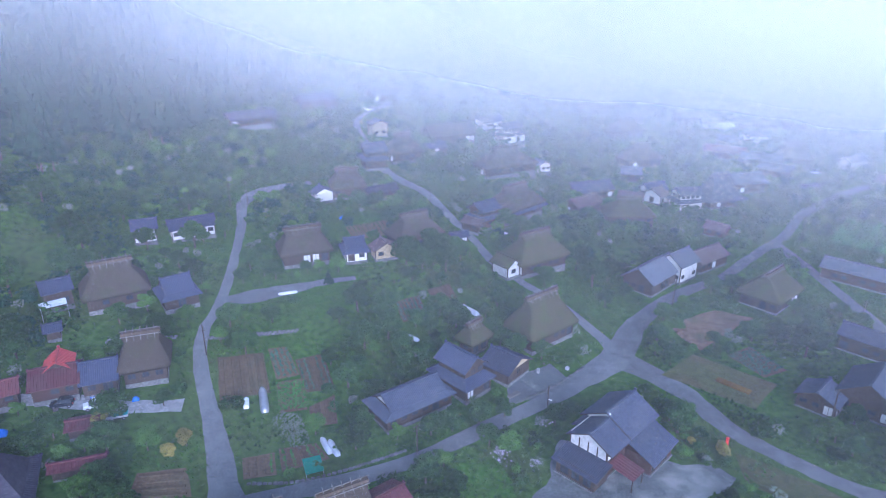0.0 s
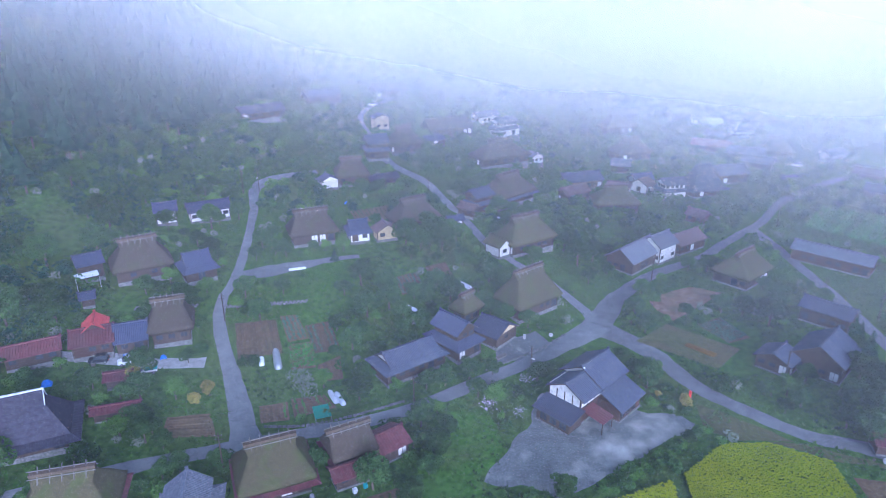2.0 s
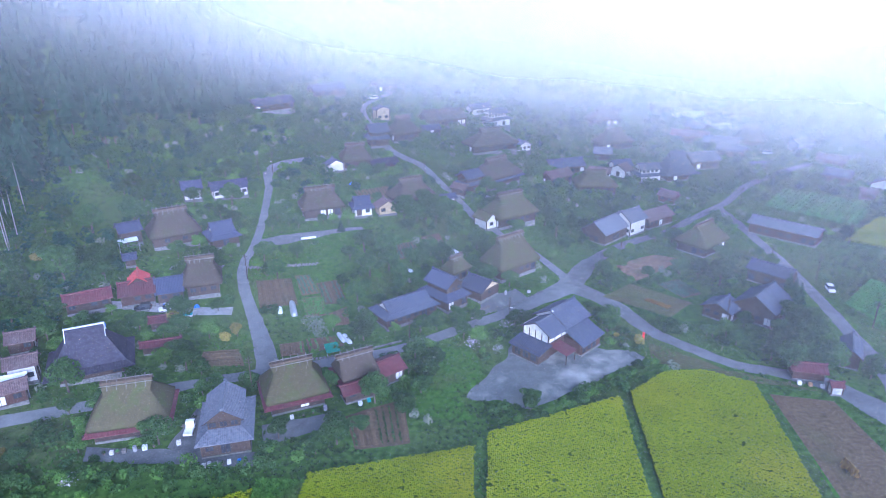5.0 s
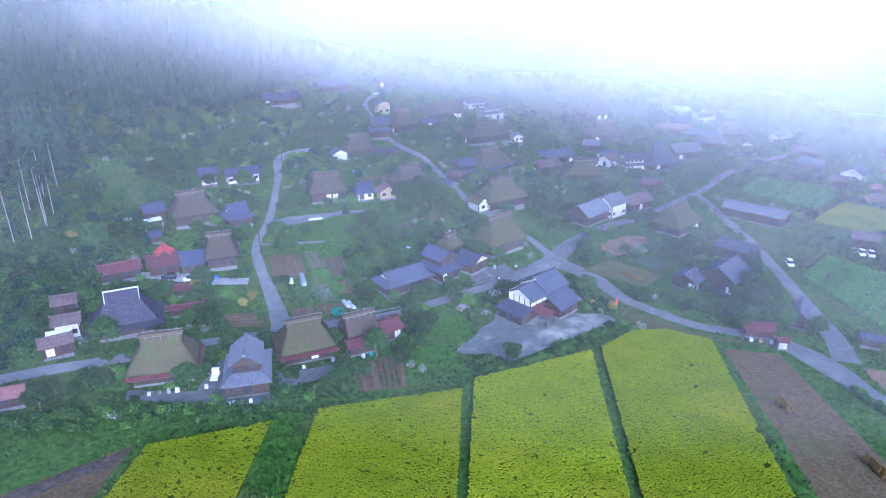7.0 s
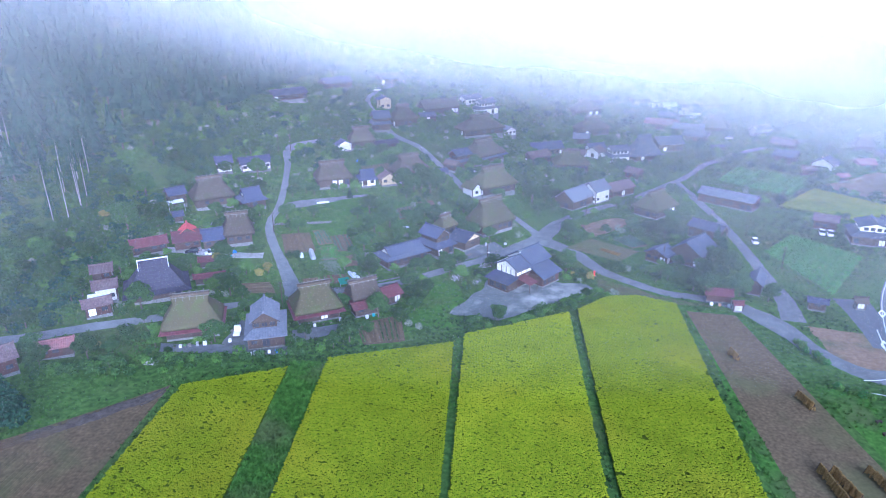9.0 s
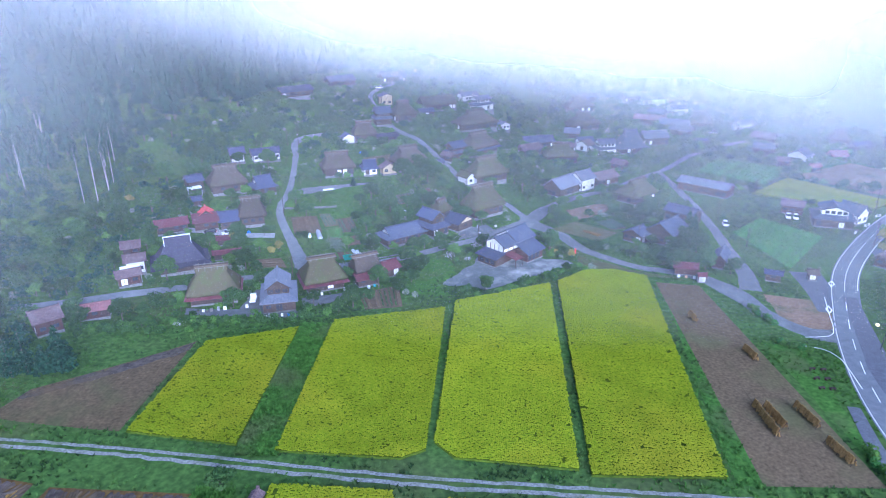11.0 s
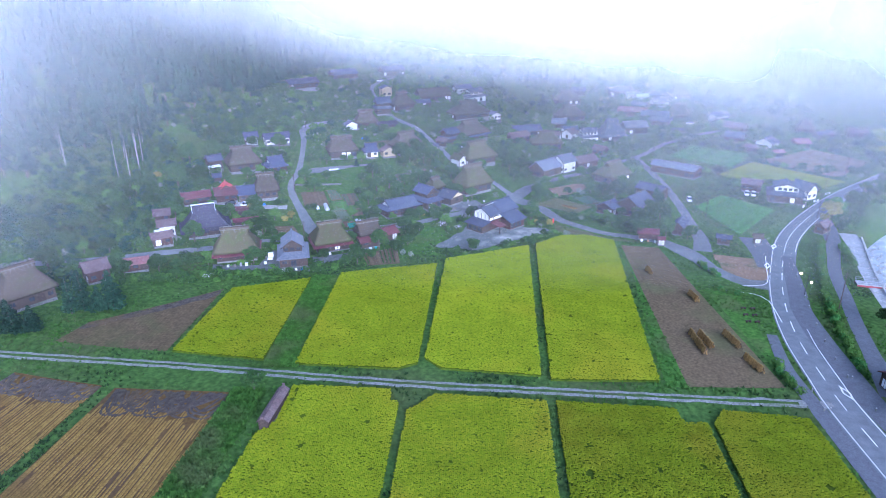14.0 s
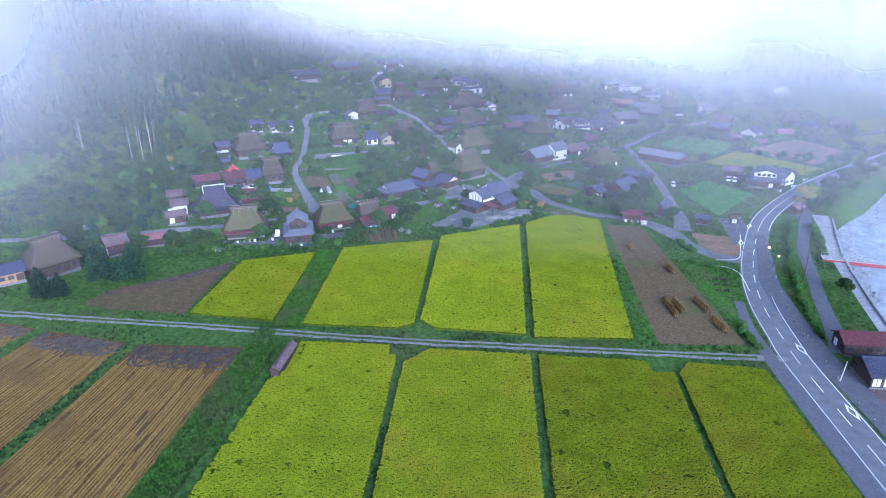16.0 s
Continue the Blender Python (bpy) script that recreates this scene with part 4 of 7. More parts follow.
# houses on the western slope
gable_house(site(-69.7, 86.4, -62.8, 89.6, 8.2), 2.7, 4.4, WOOD_RED, RED_METAL, "farmhouse with dark red sheet metal roof", gap=0.45, seed=15)
gable_house(site(-69.4, 90.0, -65.0, 92.0, 5.6), 3.4, 5.1, WOOD, BRIGHT_RED, "raised house top with bright red sheet roof", gap=0.45, seed=16, across=True, windows=False)
gable_house(site(-78.5, 81.2, -70.4, 86.0, 5.6), 2.5, 3.9, WOOD, RED_METAL, "long outbuilding with faded dark red roof", gap=0.45, seed=17, name="outbuilding", category="outbuilding")
gable_house(site(-63.0, 89.2, -57.4, 91.6, 7.4), 2.7, 5.0, WOOD, BLUE_TILE, "house with deep blue glazed tile roof", seed=18)
thatch_house(site(-58.2, 92.2, -50.0, 95.4, 8.9), 2.8, 8.4, 5.6, "farmhouse with plain brown thatched roof", 19, moss=False, timbers=5)
thatch_house(site(-72.8, 109.6, -62.0, 116.4, 9.6), 2.7, 8.8, 7.4, "farmhouse with dark thatch on the slope", 20, moss=False, timbers=6)
gable_house(site(-79.6, 108.8, -75.2, 112.4, 6.0), 3.6, 5.2, WOOD, TILE_DARK, "dark storehouse with a pale sheet roof edge", seed=21, name="storehouse", category="storehouse")
hip_house(site(-59.2, 113.6, -52.8, 118.4, 8.0), 2.6, 3.6, 6.0, WOOD, BLUE_TILE, "farmhouse with blue-grey hipped tile roof", 22)
gable_house(site(-75.2, 136.4, -70.0, 139.0, 5.0), 3.4, 5.2, PLASTER, TILE_DARK, "small white-walled storehouse on the slope", seed=23, name="storehouse", category="storehouse", ends=PLASTER)
gable_house(site(-68.2, 140.3, -58.8, 145.8, 6.0), 2.8, 4.6, PLASTER, TILE_DARK, "long dark-roofed house with white sliding doors", seed=24)
gable_house(site(-59.4, 73.0, -52.0, 75.6, 2.6), 2.0, 2.7, WOOD, RED_METAL, "low garden shed with red sheet roof", gap=0.45, seed=25, name="shed", category="shed", windows=False)
gable_house(site(-61.0, 80.6, -56.4, 82.2, 4.0), 2.0, 2.6, WOOD, RED_METAL, "small carport with red sheet roof", gap=0.45, seed=26, name="carport", category="carport", windows=False)
gable_house(site(-75.6, 101.2, -72.8, 102.8, 3.4), 2.0, 3.0, WOOD, TILE_DARK, "small dark wooden shed among trees", seed=27, name="shed", category="shed", windows=False)
thatch_house(site(-40.9, 134.0, -29.4, 138.9, 8.8), 2.7, 8.3, 8.2, "farmhouse with dark thatch beside a lawn", 28, moss=False, timbers=7)
hip_house(site(-27.4, 138.8, -21.2, 141.0, 7.0), 2.6, 3.5, 5.4, PLASTER, BLUE_TILE, "white-walled house with deep blue tiled roof", 29)
gable_house(site(-20.6, 141.6, -14.6, 144.3, 5.0), 2.6, 4.4, EARTH_WALL, BROWN_TILE, "small barn with ochre gable wall", seed=30, name="barn", category="barn", across=True, ends=EARTH_WALL)
thatch_house(site(-14.5, 145.0, -3.5, 152.6, 9.6), 2.7, 8.4, 7.2, "farmhouse with grey-brown thatch among trees", 31, moss=False, timbers=6)
gable_house(site(-2.0, 152.5, 2.6, 154.6, 3.6), 2.2, 3.2, WOOD, TILE_DARK, "small shed beside the lane", seed=32, name="shed", category="shed")
gable_house(site(-40.2, 168.0, -34.6, 171.4, 4.4), 2.6, 4.2, PLASTER, TILE, "small white-walled house with grey-blue roof", seed=33, across=True, ends=PLASTER)
thatch_house(site(-36.0, 171.5, -26.0, 174.6, 9.0), 2.7, 7.8, 6.2, "farmhouse with brown thatch up the slope", 34, moss=False)
gable_house(site(-26.0, 172.8, -17.4, 178.0, 4.6), 2.4, 3.6, WOOD_RED, PURPLE_METAL, "long low outbuilding with dark roof", seed=35, name="outbuilding", category="outbuilding")
hip_house(site(-29.6, 193.4, -22.0, 196.6, 7.4), 3.0, 4.0, 7.9, WOOD, TILE, "two-storey dark house with grey tiled roof", 36, ends=WOOD, upper=0.7)
thatch_house(site(-21.9, 200.2, -11.3, 205.9, 9.0), 2.7, 8.8, 5.4, "farmhouse with steep thatch high in the village", 37, moss=False)
gable_house(site(-30.8, 221.8, -24.8, 224.8, 5.4), 4.6, 5.8, EARTH_WALL, TILE, "small yellow-walled storehouse above the lane", seed=38, name="storehouse", category="storehouse", across=True, ends=EARTH_WALL)
gable_house(site(-74.2, 206.4, -61.6, 217.8, 7.0), 2.8, 4.8, WOOD, TILE_DARK, "long house at the edge of the wood", seed=39)
gable_house(site(-58.0, 236.0, -46.0, 246.0, 7.0), 2.8, 5.0, WOOD, TILE, "house with grey roof below the wood", seed=40)
gable_house(site(-34.0, 258.0, -22.0, 268.0, 7.0), 2.8, 5.2, WOOD, TILE, "house with pale grey roof at the lane end", seed=41)
gable_house(site(-11.0, 210.0, -4.0, 214.0, 5.0), 2.6, 4.0, WOOD, TILE_DARK, "dark house with white window panels", seed=42)

# the white house on the gravel yard
def white_house():
    h = thing("white_house", 19.8, 76.9, 0.0, 46, "white plastered two-storey house with grey tiled roofs and red porch", "house", "village houses")
    part("wall", boxes((2.6, 15.0, 0.0, 6.4, 0.3, 5.6)), WOOD_RED, h, "red-brown boarded lower wall")
    part("plinth", boxes((-1.3, 15.1, -0.15, 6.6, -0.6, 0.32), (7.8, 15.0, -4.6, 0, -0.6, 0.32)), STONE, h)
    part("upper_wall", boxes((2.5, 15.1, -0.06, 6.5, 3.5, 5.7)), PLASTER, h, "white plaster upper wall")
    for y in (0.0, 1.6, 3.2, 4.8, 6.4):
        part("timber_post", boxes((2.42, 2.52, y - 0.09, y + 0.09, 3.45, 5.7)), WOOD, h)
    for x in (2.6, 4.6, 6.8, 9.0, 11.2, 13.4, 15.0):
        part("timber_post", boxes((x - 0.09, x + 0.09, -0.13, -0.03, 3.45, 5.7)), WOOD, h)
    part("timber_rail", boxes((2.42, 15.1, -0.13, -0.03, 4.35, 4.5), (2.42, 2.52, -0.06, 6.5, 3.42, 3.56)), WOOD, h)
    for x in (3.7, 5.7):
        opening(h, "front", x, 4.5, 1.5, 0.9, 0, 0.08, "window")
    gable_roof(h, 3.4, 4.0, 5.45, 7.45, TILE, 0.3, x=5.2, y=2.8, ends=PLASTER)
    gable_roof(h, 4.3, 4.6, 5.55, 8.15, TILE, 0.3, x=11.6, y=3.4, ends=PLASTER)
    roofing("side_roof", [((-1.7, 6.9, 2.75), (-1.7, -1.1, 2.75), (2.5, -1.1, 3.6), (2.5, 6.9, 3.6))], TILE_DARK, h, "dark tiled lean-to roof", gap=0.3)
    part("side_wall", boxes((-1.1, 2.6, -0.4, 6.3, 0.3, 2.9)), WOOD, h)
    roofing("wing_roof", [((7.2, -5.4, 2.85), (15.6, -5.0, 2.85), (15.4, -0.05, 5.1), (7.3, -0.05, 5.1))], TILE, h, gap=0.3)
    part("wing_wall", boxes((8.0, 14.8, -4.4, 0.0, 0.3, 3.0)), WOOD_RED, h)
    roofing("porch_roof", [((2.9, -4.4, 2.35), (6.3, -4.4, 2.35), (6.3, -0.1, 3.0), (2.9, -0.1, 3.0))], RED_METAL, h, "dark red porch roof", 0.1, 0.5)
    for x in (3.1, 6.1):
        part("porch_post", boxes((x - 0.07, x + 0.07, -4.25, -4.11, 0.0, 2.35)), WOOD, h)
    roofing("rear_roof", [((14.9, 9.4, 2.9), (7.2, 9.4, 2.9), (7.2, 6.5, 4.0), (14.9, 6.5, 4.0))], TILE_DARK, h, gap=0.3)
    part("rear_wall", boxes((7.8, 14.4, 6.4, 8.8, 0.3, 3.0)), WOOD, h)
    for x in (9.0, 10.8, 12.6):
        opening(h, "front", x, 0.6, 1.4, 1.7, 0, 4.42, "door", SHADE_GLASS)
    for y in (0.8, 2.8, 4.8):
        opening(h, "left", y, 0.7, 1.5, 1.5, 1.12, 0, "window")
    part("chimney_knob", rods([((7.6, 3.0, 7.2), (7.6, 3.0, 8.0))], 0.2, 8), WHITE_METAL, h)


BUILT.append((23.0, 84.5, radians(46), 9.0, 7.5))
white_house()

# farm on the bend above the yard
hip_house(site(-12.2, 86.8, -0.7, 95.7, 7.8), 2.7, 3.5, 5.3, WOOD, TILE, "long low farmhouse with grey-blue tiled roof", 43, upper=0.72)
hip_house(site(0.9, 95.2, 6.4, 100.7, 10.4), 2.8, 4.0, 7.6, WOOD, BLUE_TILE, "two-storey house with dark blue tiled roofs", 44, across=True, upper=0.6, ends=WOOD)
gable_house(site(8.7, 100.9, 13.7, 107.0, 7.0), 2.7, 4.7, WOOD, TILE_DARK, "dark-roofed gabled storehouse with dark board walls", seed=45, across=True, ends=EARTH_WALL, name="storehouse", category="storehouse")
thatch_house(site(14.0, 110.7, 24.8, 119.9, 9.4), 2.9, 10.2, 8.4, "large farmhouse with steep olive thatched roof", 46, timbers=7)
thatch_house(site(2.2, 108.5, 6.8, 113.6, 5.2), 2.6, 6.4, 3.6, "small thatched outbuilding beside a farmhouse", 47, timbers=4)

# houses in the middle of the village
thatch_house(site(14.5, 139.5, 27.5, 148.5, 10.0), 2.8, 9.2, 8.6, "farmhouse with wide olive-brown thatch", 48, timbers=7)
gable_house(site(11.0, 138.4, 14.8, 141.6, 6.4), 3.0, 4.8, PLASTER, THATCH_MOSS, "small white-walled storehouse under mossy thatch", gap=0, seed=49, across=True, ends=PLASTER, name="storehouse", category="storehouse")
thatch_house(site(12.5, 165.5, 25.0, 178.0, 10.0), 2.8, 8.8, 9.0, "farmhouse with brown thatch in the middle village", 50, moss=False, skirt=TILE_DARK)
hip_house(site(5.4, 160.6, 11.6, 165.8, 6.6), 3.0, 3.9, 7.2, WOOD_RED, TILE_DARK, "two-storey house with red-brown walls", 51, upper=0.72, ends=WOOD_RED)
gable_house(site(-0.2, 163.0, 4.6, 159.2, 4.6), 2.5, 3.6, WOOD, BROWN_TILE, "small shed with brown roof by the lane", seed=52, name="shed", category="shed")
gable_house(site(-10.0, 219.0, 6.0, 228.0, 9.0), 3.0, 6.5, WOOD, THATCH, "low thatched farmhouse in the upper village", gap=0, seed=53)
thatch_house(site(8.0, 196.0, 26.0, 206.0, 10.0), 2.6, 8.4, 9.0, "broad farmhouse with brown thatch in the fog", 54, moss=False)
hip_house(site(15.0, 228.0, 25.0, 236.0, 8.0), 3.0, 4.0, 7.0, PLASTER, TILE, "white-walled house with grey roof in the upper village", 55)
gable_house(site(8.0, 240.0, 17.0, 246.0, 6.0), 3.0, 4.6, PLASTER, TILE, "white-walled storehouse in the upper village", seed=56)
gable_house(site(26.0, 214.0, 32.0, 218.0, 5.0), 2.6, 4.2, PLASTER, TILE_PALE, "small white gable in the upper village", seed=57, across=True, ends=PLASTER)

# eastern houses
gable_house(site(45.6, 139.6, 56.2, 150.4, 8.8), 3.3, 6.4, WOOD, TILE_PALE, "grey-roofed farmhouse beside the bend of the lane", seed=58, ends=WOOD)
gable_house(site(54.6, 147.2, 61.2, 152.8, 7.6), 4.6, 7.2, PLASTER, TILE_PALE, "white-walled two-storey house with pale grey roof", seed=59, ends=PLASTER)
gable_house(site(62.0, 153.6, 72.0, 161.0, 7.4), 2.9, 5.0, WOOD_RED, BROWN_TILE, "house with red-brown walls and brown roof", seed=60)
thatch_house(site(71.8, 131.6, 81.9, 140.7, 10.6), 2.8, 8.2, 8.4, "farmhouse with olive thatch beside a dry plot", 61, timbers=6)
gable_house(site(91.8, 154.0, 106.6, 140.6, 8.0), 3.4, 5.0, WOOD_RED, TILE_PALE, "long barn with pale grey roof and red-brown walls", gap=0.45, seed=62, name="barn", category="barn")
gable_house(site(77.0, 118.6, 84.6, 110.8, 6.6), 3.6, 5.2, WOOD, TILE_DARK, "long dark storehouse with blue-grey roof", seed=63, name="storehouse", category="storehouse")
gable_house(site(65.5, 98.0, 72.5, 91.2, 11.0), 3.8, 6.9, WOOD, TILE, "tall dark farmhouse with broad grey roof", seed=64, across=True, ends=WOOD)
gable_house(site(58.8, 98.6, 64.0, 93.4, 6.4), 2.7, 4.4, WOOD, TILE, "low dark-walled wing with grey gable roof", seed=65, across=True, ends=WOOD, name="house_wing")
gable_house(site(67.0, 71.8, 73.4, 70.4, 4.2), 2.2, 3.1, WOOD_RED, RED_METAL, "low open shop with dark red roof under trees", seed=66, name="shop", category="shop", gap=0.45, windows=False)
gable_house(site(71.9, 66.6, 74.3, 66.4, 2.0), 1.9, 2.5, CONCRETE, RED_METAL, "small white roadside kiosk with dark red roof", seed=113, name="kiosk", category="kiosk", gap=0.45, over=0.25, windows=False)
gable_house(site(78.4, 76.6, 82.0, 74.6, 8.6), 2.8, 4.4, WOOD, TILE, "small shop with grey-blue roof by the lane", seed=67, across=True, name="shop", category="shop")
gable_house(site(89.4, 68.0, 93.6, 66.2, 3.0), 2.3, 2.9, WOOD, TILE_DARK, "small roadside stall with dark roof", seed=68, name="stall", category="stall")
gable_house(site(100.6, 67.8, 103.6, 67.4, 2.6), 2.1, 3.1, WOOD_GREY, THATCH, "small thatched information hut", gap=0, seed=69, name="hut", category="hut")
gable_house(site(125.6, 76.0, 130.0, 79.6, 3.8), 2.6, 3.8, WOOD_RED, BROWN_TILE, "small brown hut by the river path", seed=70, name="hut", category="hut")
gable_house(site(118.8, 125.6, 125.2, 121.8, 5.6), 3.2, 4.6, WOOD_RED, BROWN_TILE, "small red-roofed garage house", seed=71)
hip_house(site(122.8, 111.2, 134.6, 107.0, 11.0), 3.0, 4.2, 7.0, WOOD, TILE, "large house with white gables and grey tiled roofs", 72, upper=0.6, across=True)
gable_house(site(137.6, 112.0, 143.4, 115.2, 8.0), 3.4, 6.2, PLASTER, TILE, "white-walled storehouse with steep grey roof", seed=73, across=True, ends=PLASTER, name="storehouse", category="storehouse")
metal_house(site(82.0, 203.4, 93.8, 207.0, 9.6), 3.6, 10.6, 6.6, "tall farmhouse with steep grey-blue metal-clad roof", 74, TILE, TILE, timbers=6)
hip_house(site(70.6, 200.4, 80.2, 202.6, 8.0), 2.9, 3.8, 7.0, PLASTER, TILE, "two-storey white-walled house with grey roofs", 75, upper=0.7)
gable_house(site(64.0, 212.0, 72.0, 215.0, 6.0), 3.0, 5.0, PLASTER, BLUE_TILE, "white-walled house with blue roof", seed=76)
gable_house(site(96.0, 219.0, 109.0, 222.6, 8.0), 3.6, 6.4, WOOD, TILE_PALE, "house with pale grey tiled roof", seed=77)
thatch_house(site(44.6, 186.0, 59.9, 186.5, 11.0), 2.7, 8.0, 7.0, "farmhouse with olive thatch among trees", 78)
gable_house(site(38.0, 206.0, 52.6, 211.0, 8.0), 3.0, 5.4, WOOD, TILE, "house with grey tiled roof and dark walls", seed=79)
gable_house(site(52.0, 206.0, 60.0, 203.0, 6.0), 2.8, 4.4, PLASTER, BROWN_TILE, "small white-walled house with brown roof", seed=80)
thatch_house(site(65.8, 247.0, 82.2, 254.0, 10.0), 2.8, 8.8, 8.0, "farmhouse with brown thatch in the north", 81, moss=False)
thatch_house(site(70.0, 292.0, 87.0, 299.0, 10.0), 2.8, 9.0, 8.0, "far farmhouse with brown thatch below the wood", 82, moss=False)
thatch_house(site(143.0, 306.0, 158.0, 307.0, 11.0), 2.8, 9.6, 7.0, "far farmhouse with steep brown thatch", 83, moss=False)
thatch_house(site(126.0, 256.0, 139.0, 251.0, 10.0), 2.8, 9.0, 7.0, "farmhouse with olive thatch in the north", 84)
gable_house(site(101.5, 268.0, 116.0, 260.0, 8.0), 3.2, 5.0, WOOD_RED, PINK_METAL, "long house with faded red roof", seed=85, gap=0.45)
gable_house(site(112.0, 255.0, 126.0, 249.0, 7.0), 3.0, 5.2, WOOD, TILE_PALE, "house with pale grey roof", seed=86)
gable_house(site(128.0, 287.0, 139.0, 290.0, 7.0), 3.4, 5.4, PLASTER, TILE, "house with blue-grey roof", seed=87)
gable_house(site(108.0, 318.0, 124.0, 322.0, 8.0), 3.4, 5.6, WOOD, TILE_PALE, "far house with pale grey roof", seed=88)
gable_house(site(122.0, 305.0, 130.0, 306.0, 5.0), 3.2, 4.6, PLASTER, WHITE_METAL, "far white-walled shed with white roof", seed=89, name="shed", category="shed")
gable_house(site(140.2, 205.0, 147.6, 198.9, 7.0), 3.2, 5.4, WOOD, TILE, "house with grey roof on the eastern edge", seed=90)
gable_house(site(148.3, 226.6, 156.6, 219.7, 6.5), 3.0, 5.2, WOOD_RED, BROWN_TILE, "house with brown roof on the eastern edge", seed=91)
gable_house(site(151.0, 193.5, 157.5, 187.0, 8.0), 3.2, 5.6, PLASTER, TILE, "house with grey-blue tiled roof and white gable", seed=92, across=True)
gable_house(site(143.6, 185.2, 148.8, 183.1, 4.5), 2.6, 3.8, WOOD_RED, BROWN_TILE, "low house with brown roof", seed=93)
gable_house(site(153.8, 175.5, 158.8, 176.7, 3.5), 2.3, 3.2, WOOD_RED, PINK_METAL, "small shed with pink roof among fields", seed=94, gap=0.45, name="shed", category="shed")
gable_house(site(169.6, 190.9, 177.1, 191.0, 5.5), 2.8, 4.6, WOOD_RED, PINK_METAL, "house with coral red roof among fields", seed=95, gap=0.45)
thatch_house(site(182.5, 218.7, 191.4, 216.2, 7.5), 2.7, 7.6, 5.0, "far farmhouse with brown thatch in the east", 96, moss=False)
gable_house(site(187.5, 205.8, 197.4, 208.4, 5.5), 2.8, 4.4, WOOD, TILE_DARK, "far house with dark roof", seed=97)
gable_house(site(205.8, 213.8, 214.7, 211.3, 6.0), 2.8, 4.4, WOOD_RED, BROWN_TILE, "far house beyond the rice", seed=98)
gable_house(site(151.9, 247.4, 161.7, 252.3, 6.5), 3.0, 5.0, PLASTER, TILE_PALE, "far white-walled house with pale roof", seed=102)
gable_house(site(116.8, 312.6, 126.2, 312.4, 6.5), 3.2, 5.0, PLASTER, TILE_PALE, "far house with white walls", seed=103)
gable_house(site(131.1, 312.3, 140.4, 308.9, 6.0), 3.0, 4.8, WOOD, TILE, "far house with grey roof", seed=104)
gable_house(site(113.2, 286.4, 120.1, 277.4, 6.0), 3.0, 5.0, WOOD, TILE, "house with grey roof in the north", seed=105)
gable_house(site(113.9, 243.9, 123.3, 236.4, 6.5), 2.8, 4.8, WOOD, TILE_PALE, "long house with pale grey roof in the north", seed=106)
gable_house(site(59.1, 232.6, 66.8, 230.7, 6.0), 3.0, 5.0, WOOD, TILE_PALE, "house with pale roof in the middle village", seed=107)
gable_house(site(61.4, 211.7, 66.7, 205.8, 6.0), 3.0, 5.0, PLASTER, BROWN_TILE, "white-gabled house with brown roof", seed=108, across=True)
gable_house(site(36.0, 188.3, 45.1, 195.2, 6.5), 3.0, 5.0, WOOD, BROWN_TILE, "dark house with white door panels", seed=109)
gable_house(site(82.7, 322.0, 92.5, 322.0, 6.5), 3.0, 5.0, WOOD, TILE, "far house below the wood", seed=110)
gable_house(site(121.0, 222.0, 131.0, 224.9, 3.0), 1.8, 2.4, WOOD, TILE_DARK, "low dark shed on a green bank", seed=111, name="shed", category="shed")
gable_house(site(71.9, 182.2, 76.5, 177.2, 5.0), 2.6, 4.2, WOOD_RED, BROWN_TILE, "small house with red-brown roof", seed=112)
gable_house(site(91.8, -25.0, 101.0, -25.6, 8.4), 2.9, 4.7, WOOD, TILE_DARK, "dark boarded shop with blue-black tiled roof", seed=99, name="shop", category="shop", across=False)
gable_house(site(93.2, -13.2, 104.0, -13.8, 6.2), 3.0, 4.4, WOOD, RED_METAL, "dark-walled shop with dark red roof", seed=100, gap=0.45)
gable_house(site(-21.5, -24.6, -19.3, -24.8, 10.4), 2.0, 2.7, WOOD, BROWN_TILE, "long narrow field hut with weathered brown-grey roof", gap=0.5, seed=101, across=True, name="hut", category="hut", over=0.3, windows=False)


# ---- gardens ----
def crop_row(parent, a, b, seed, material, size=0.35, gap=0.5, tall=0.35):
    """One row of leafy vegetables."""
    r = np.random.default_rng(seed)
    a, b = np.array(a, float), np.array(b, float)
    n = max(2, int(np.linalg.norm(b - a) / gap))
    lobes = []
    for i in range(n):
        q = a + (b - a) * (i + 0.5) / n + r.normal(0, 0.05, 2)
        lobes.append((q[0], q[1], height(*q) + 0.08 + tall * 0.5, size * 0.6, size * 0.6, tall * 0.5))
    v, f = leaf_cloud(lobes, n * 9, size * 0.42, r)
    return tagged(raw("crop_row", v, f, material, parent), kind="stuff")


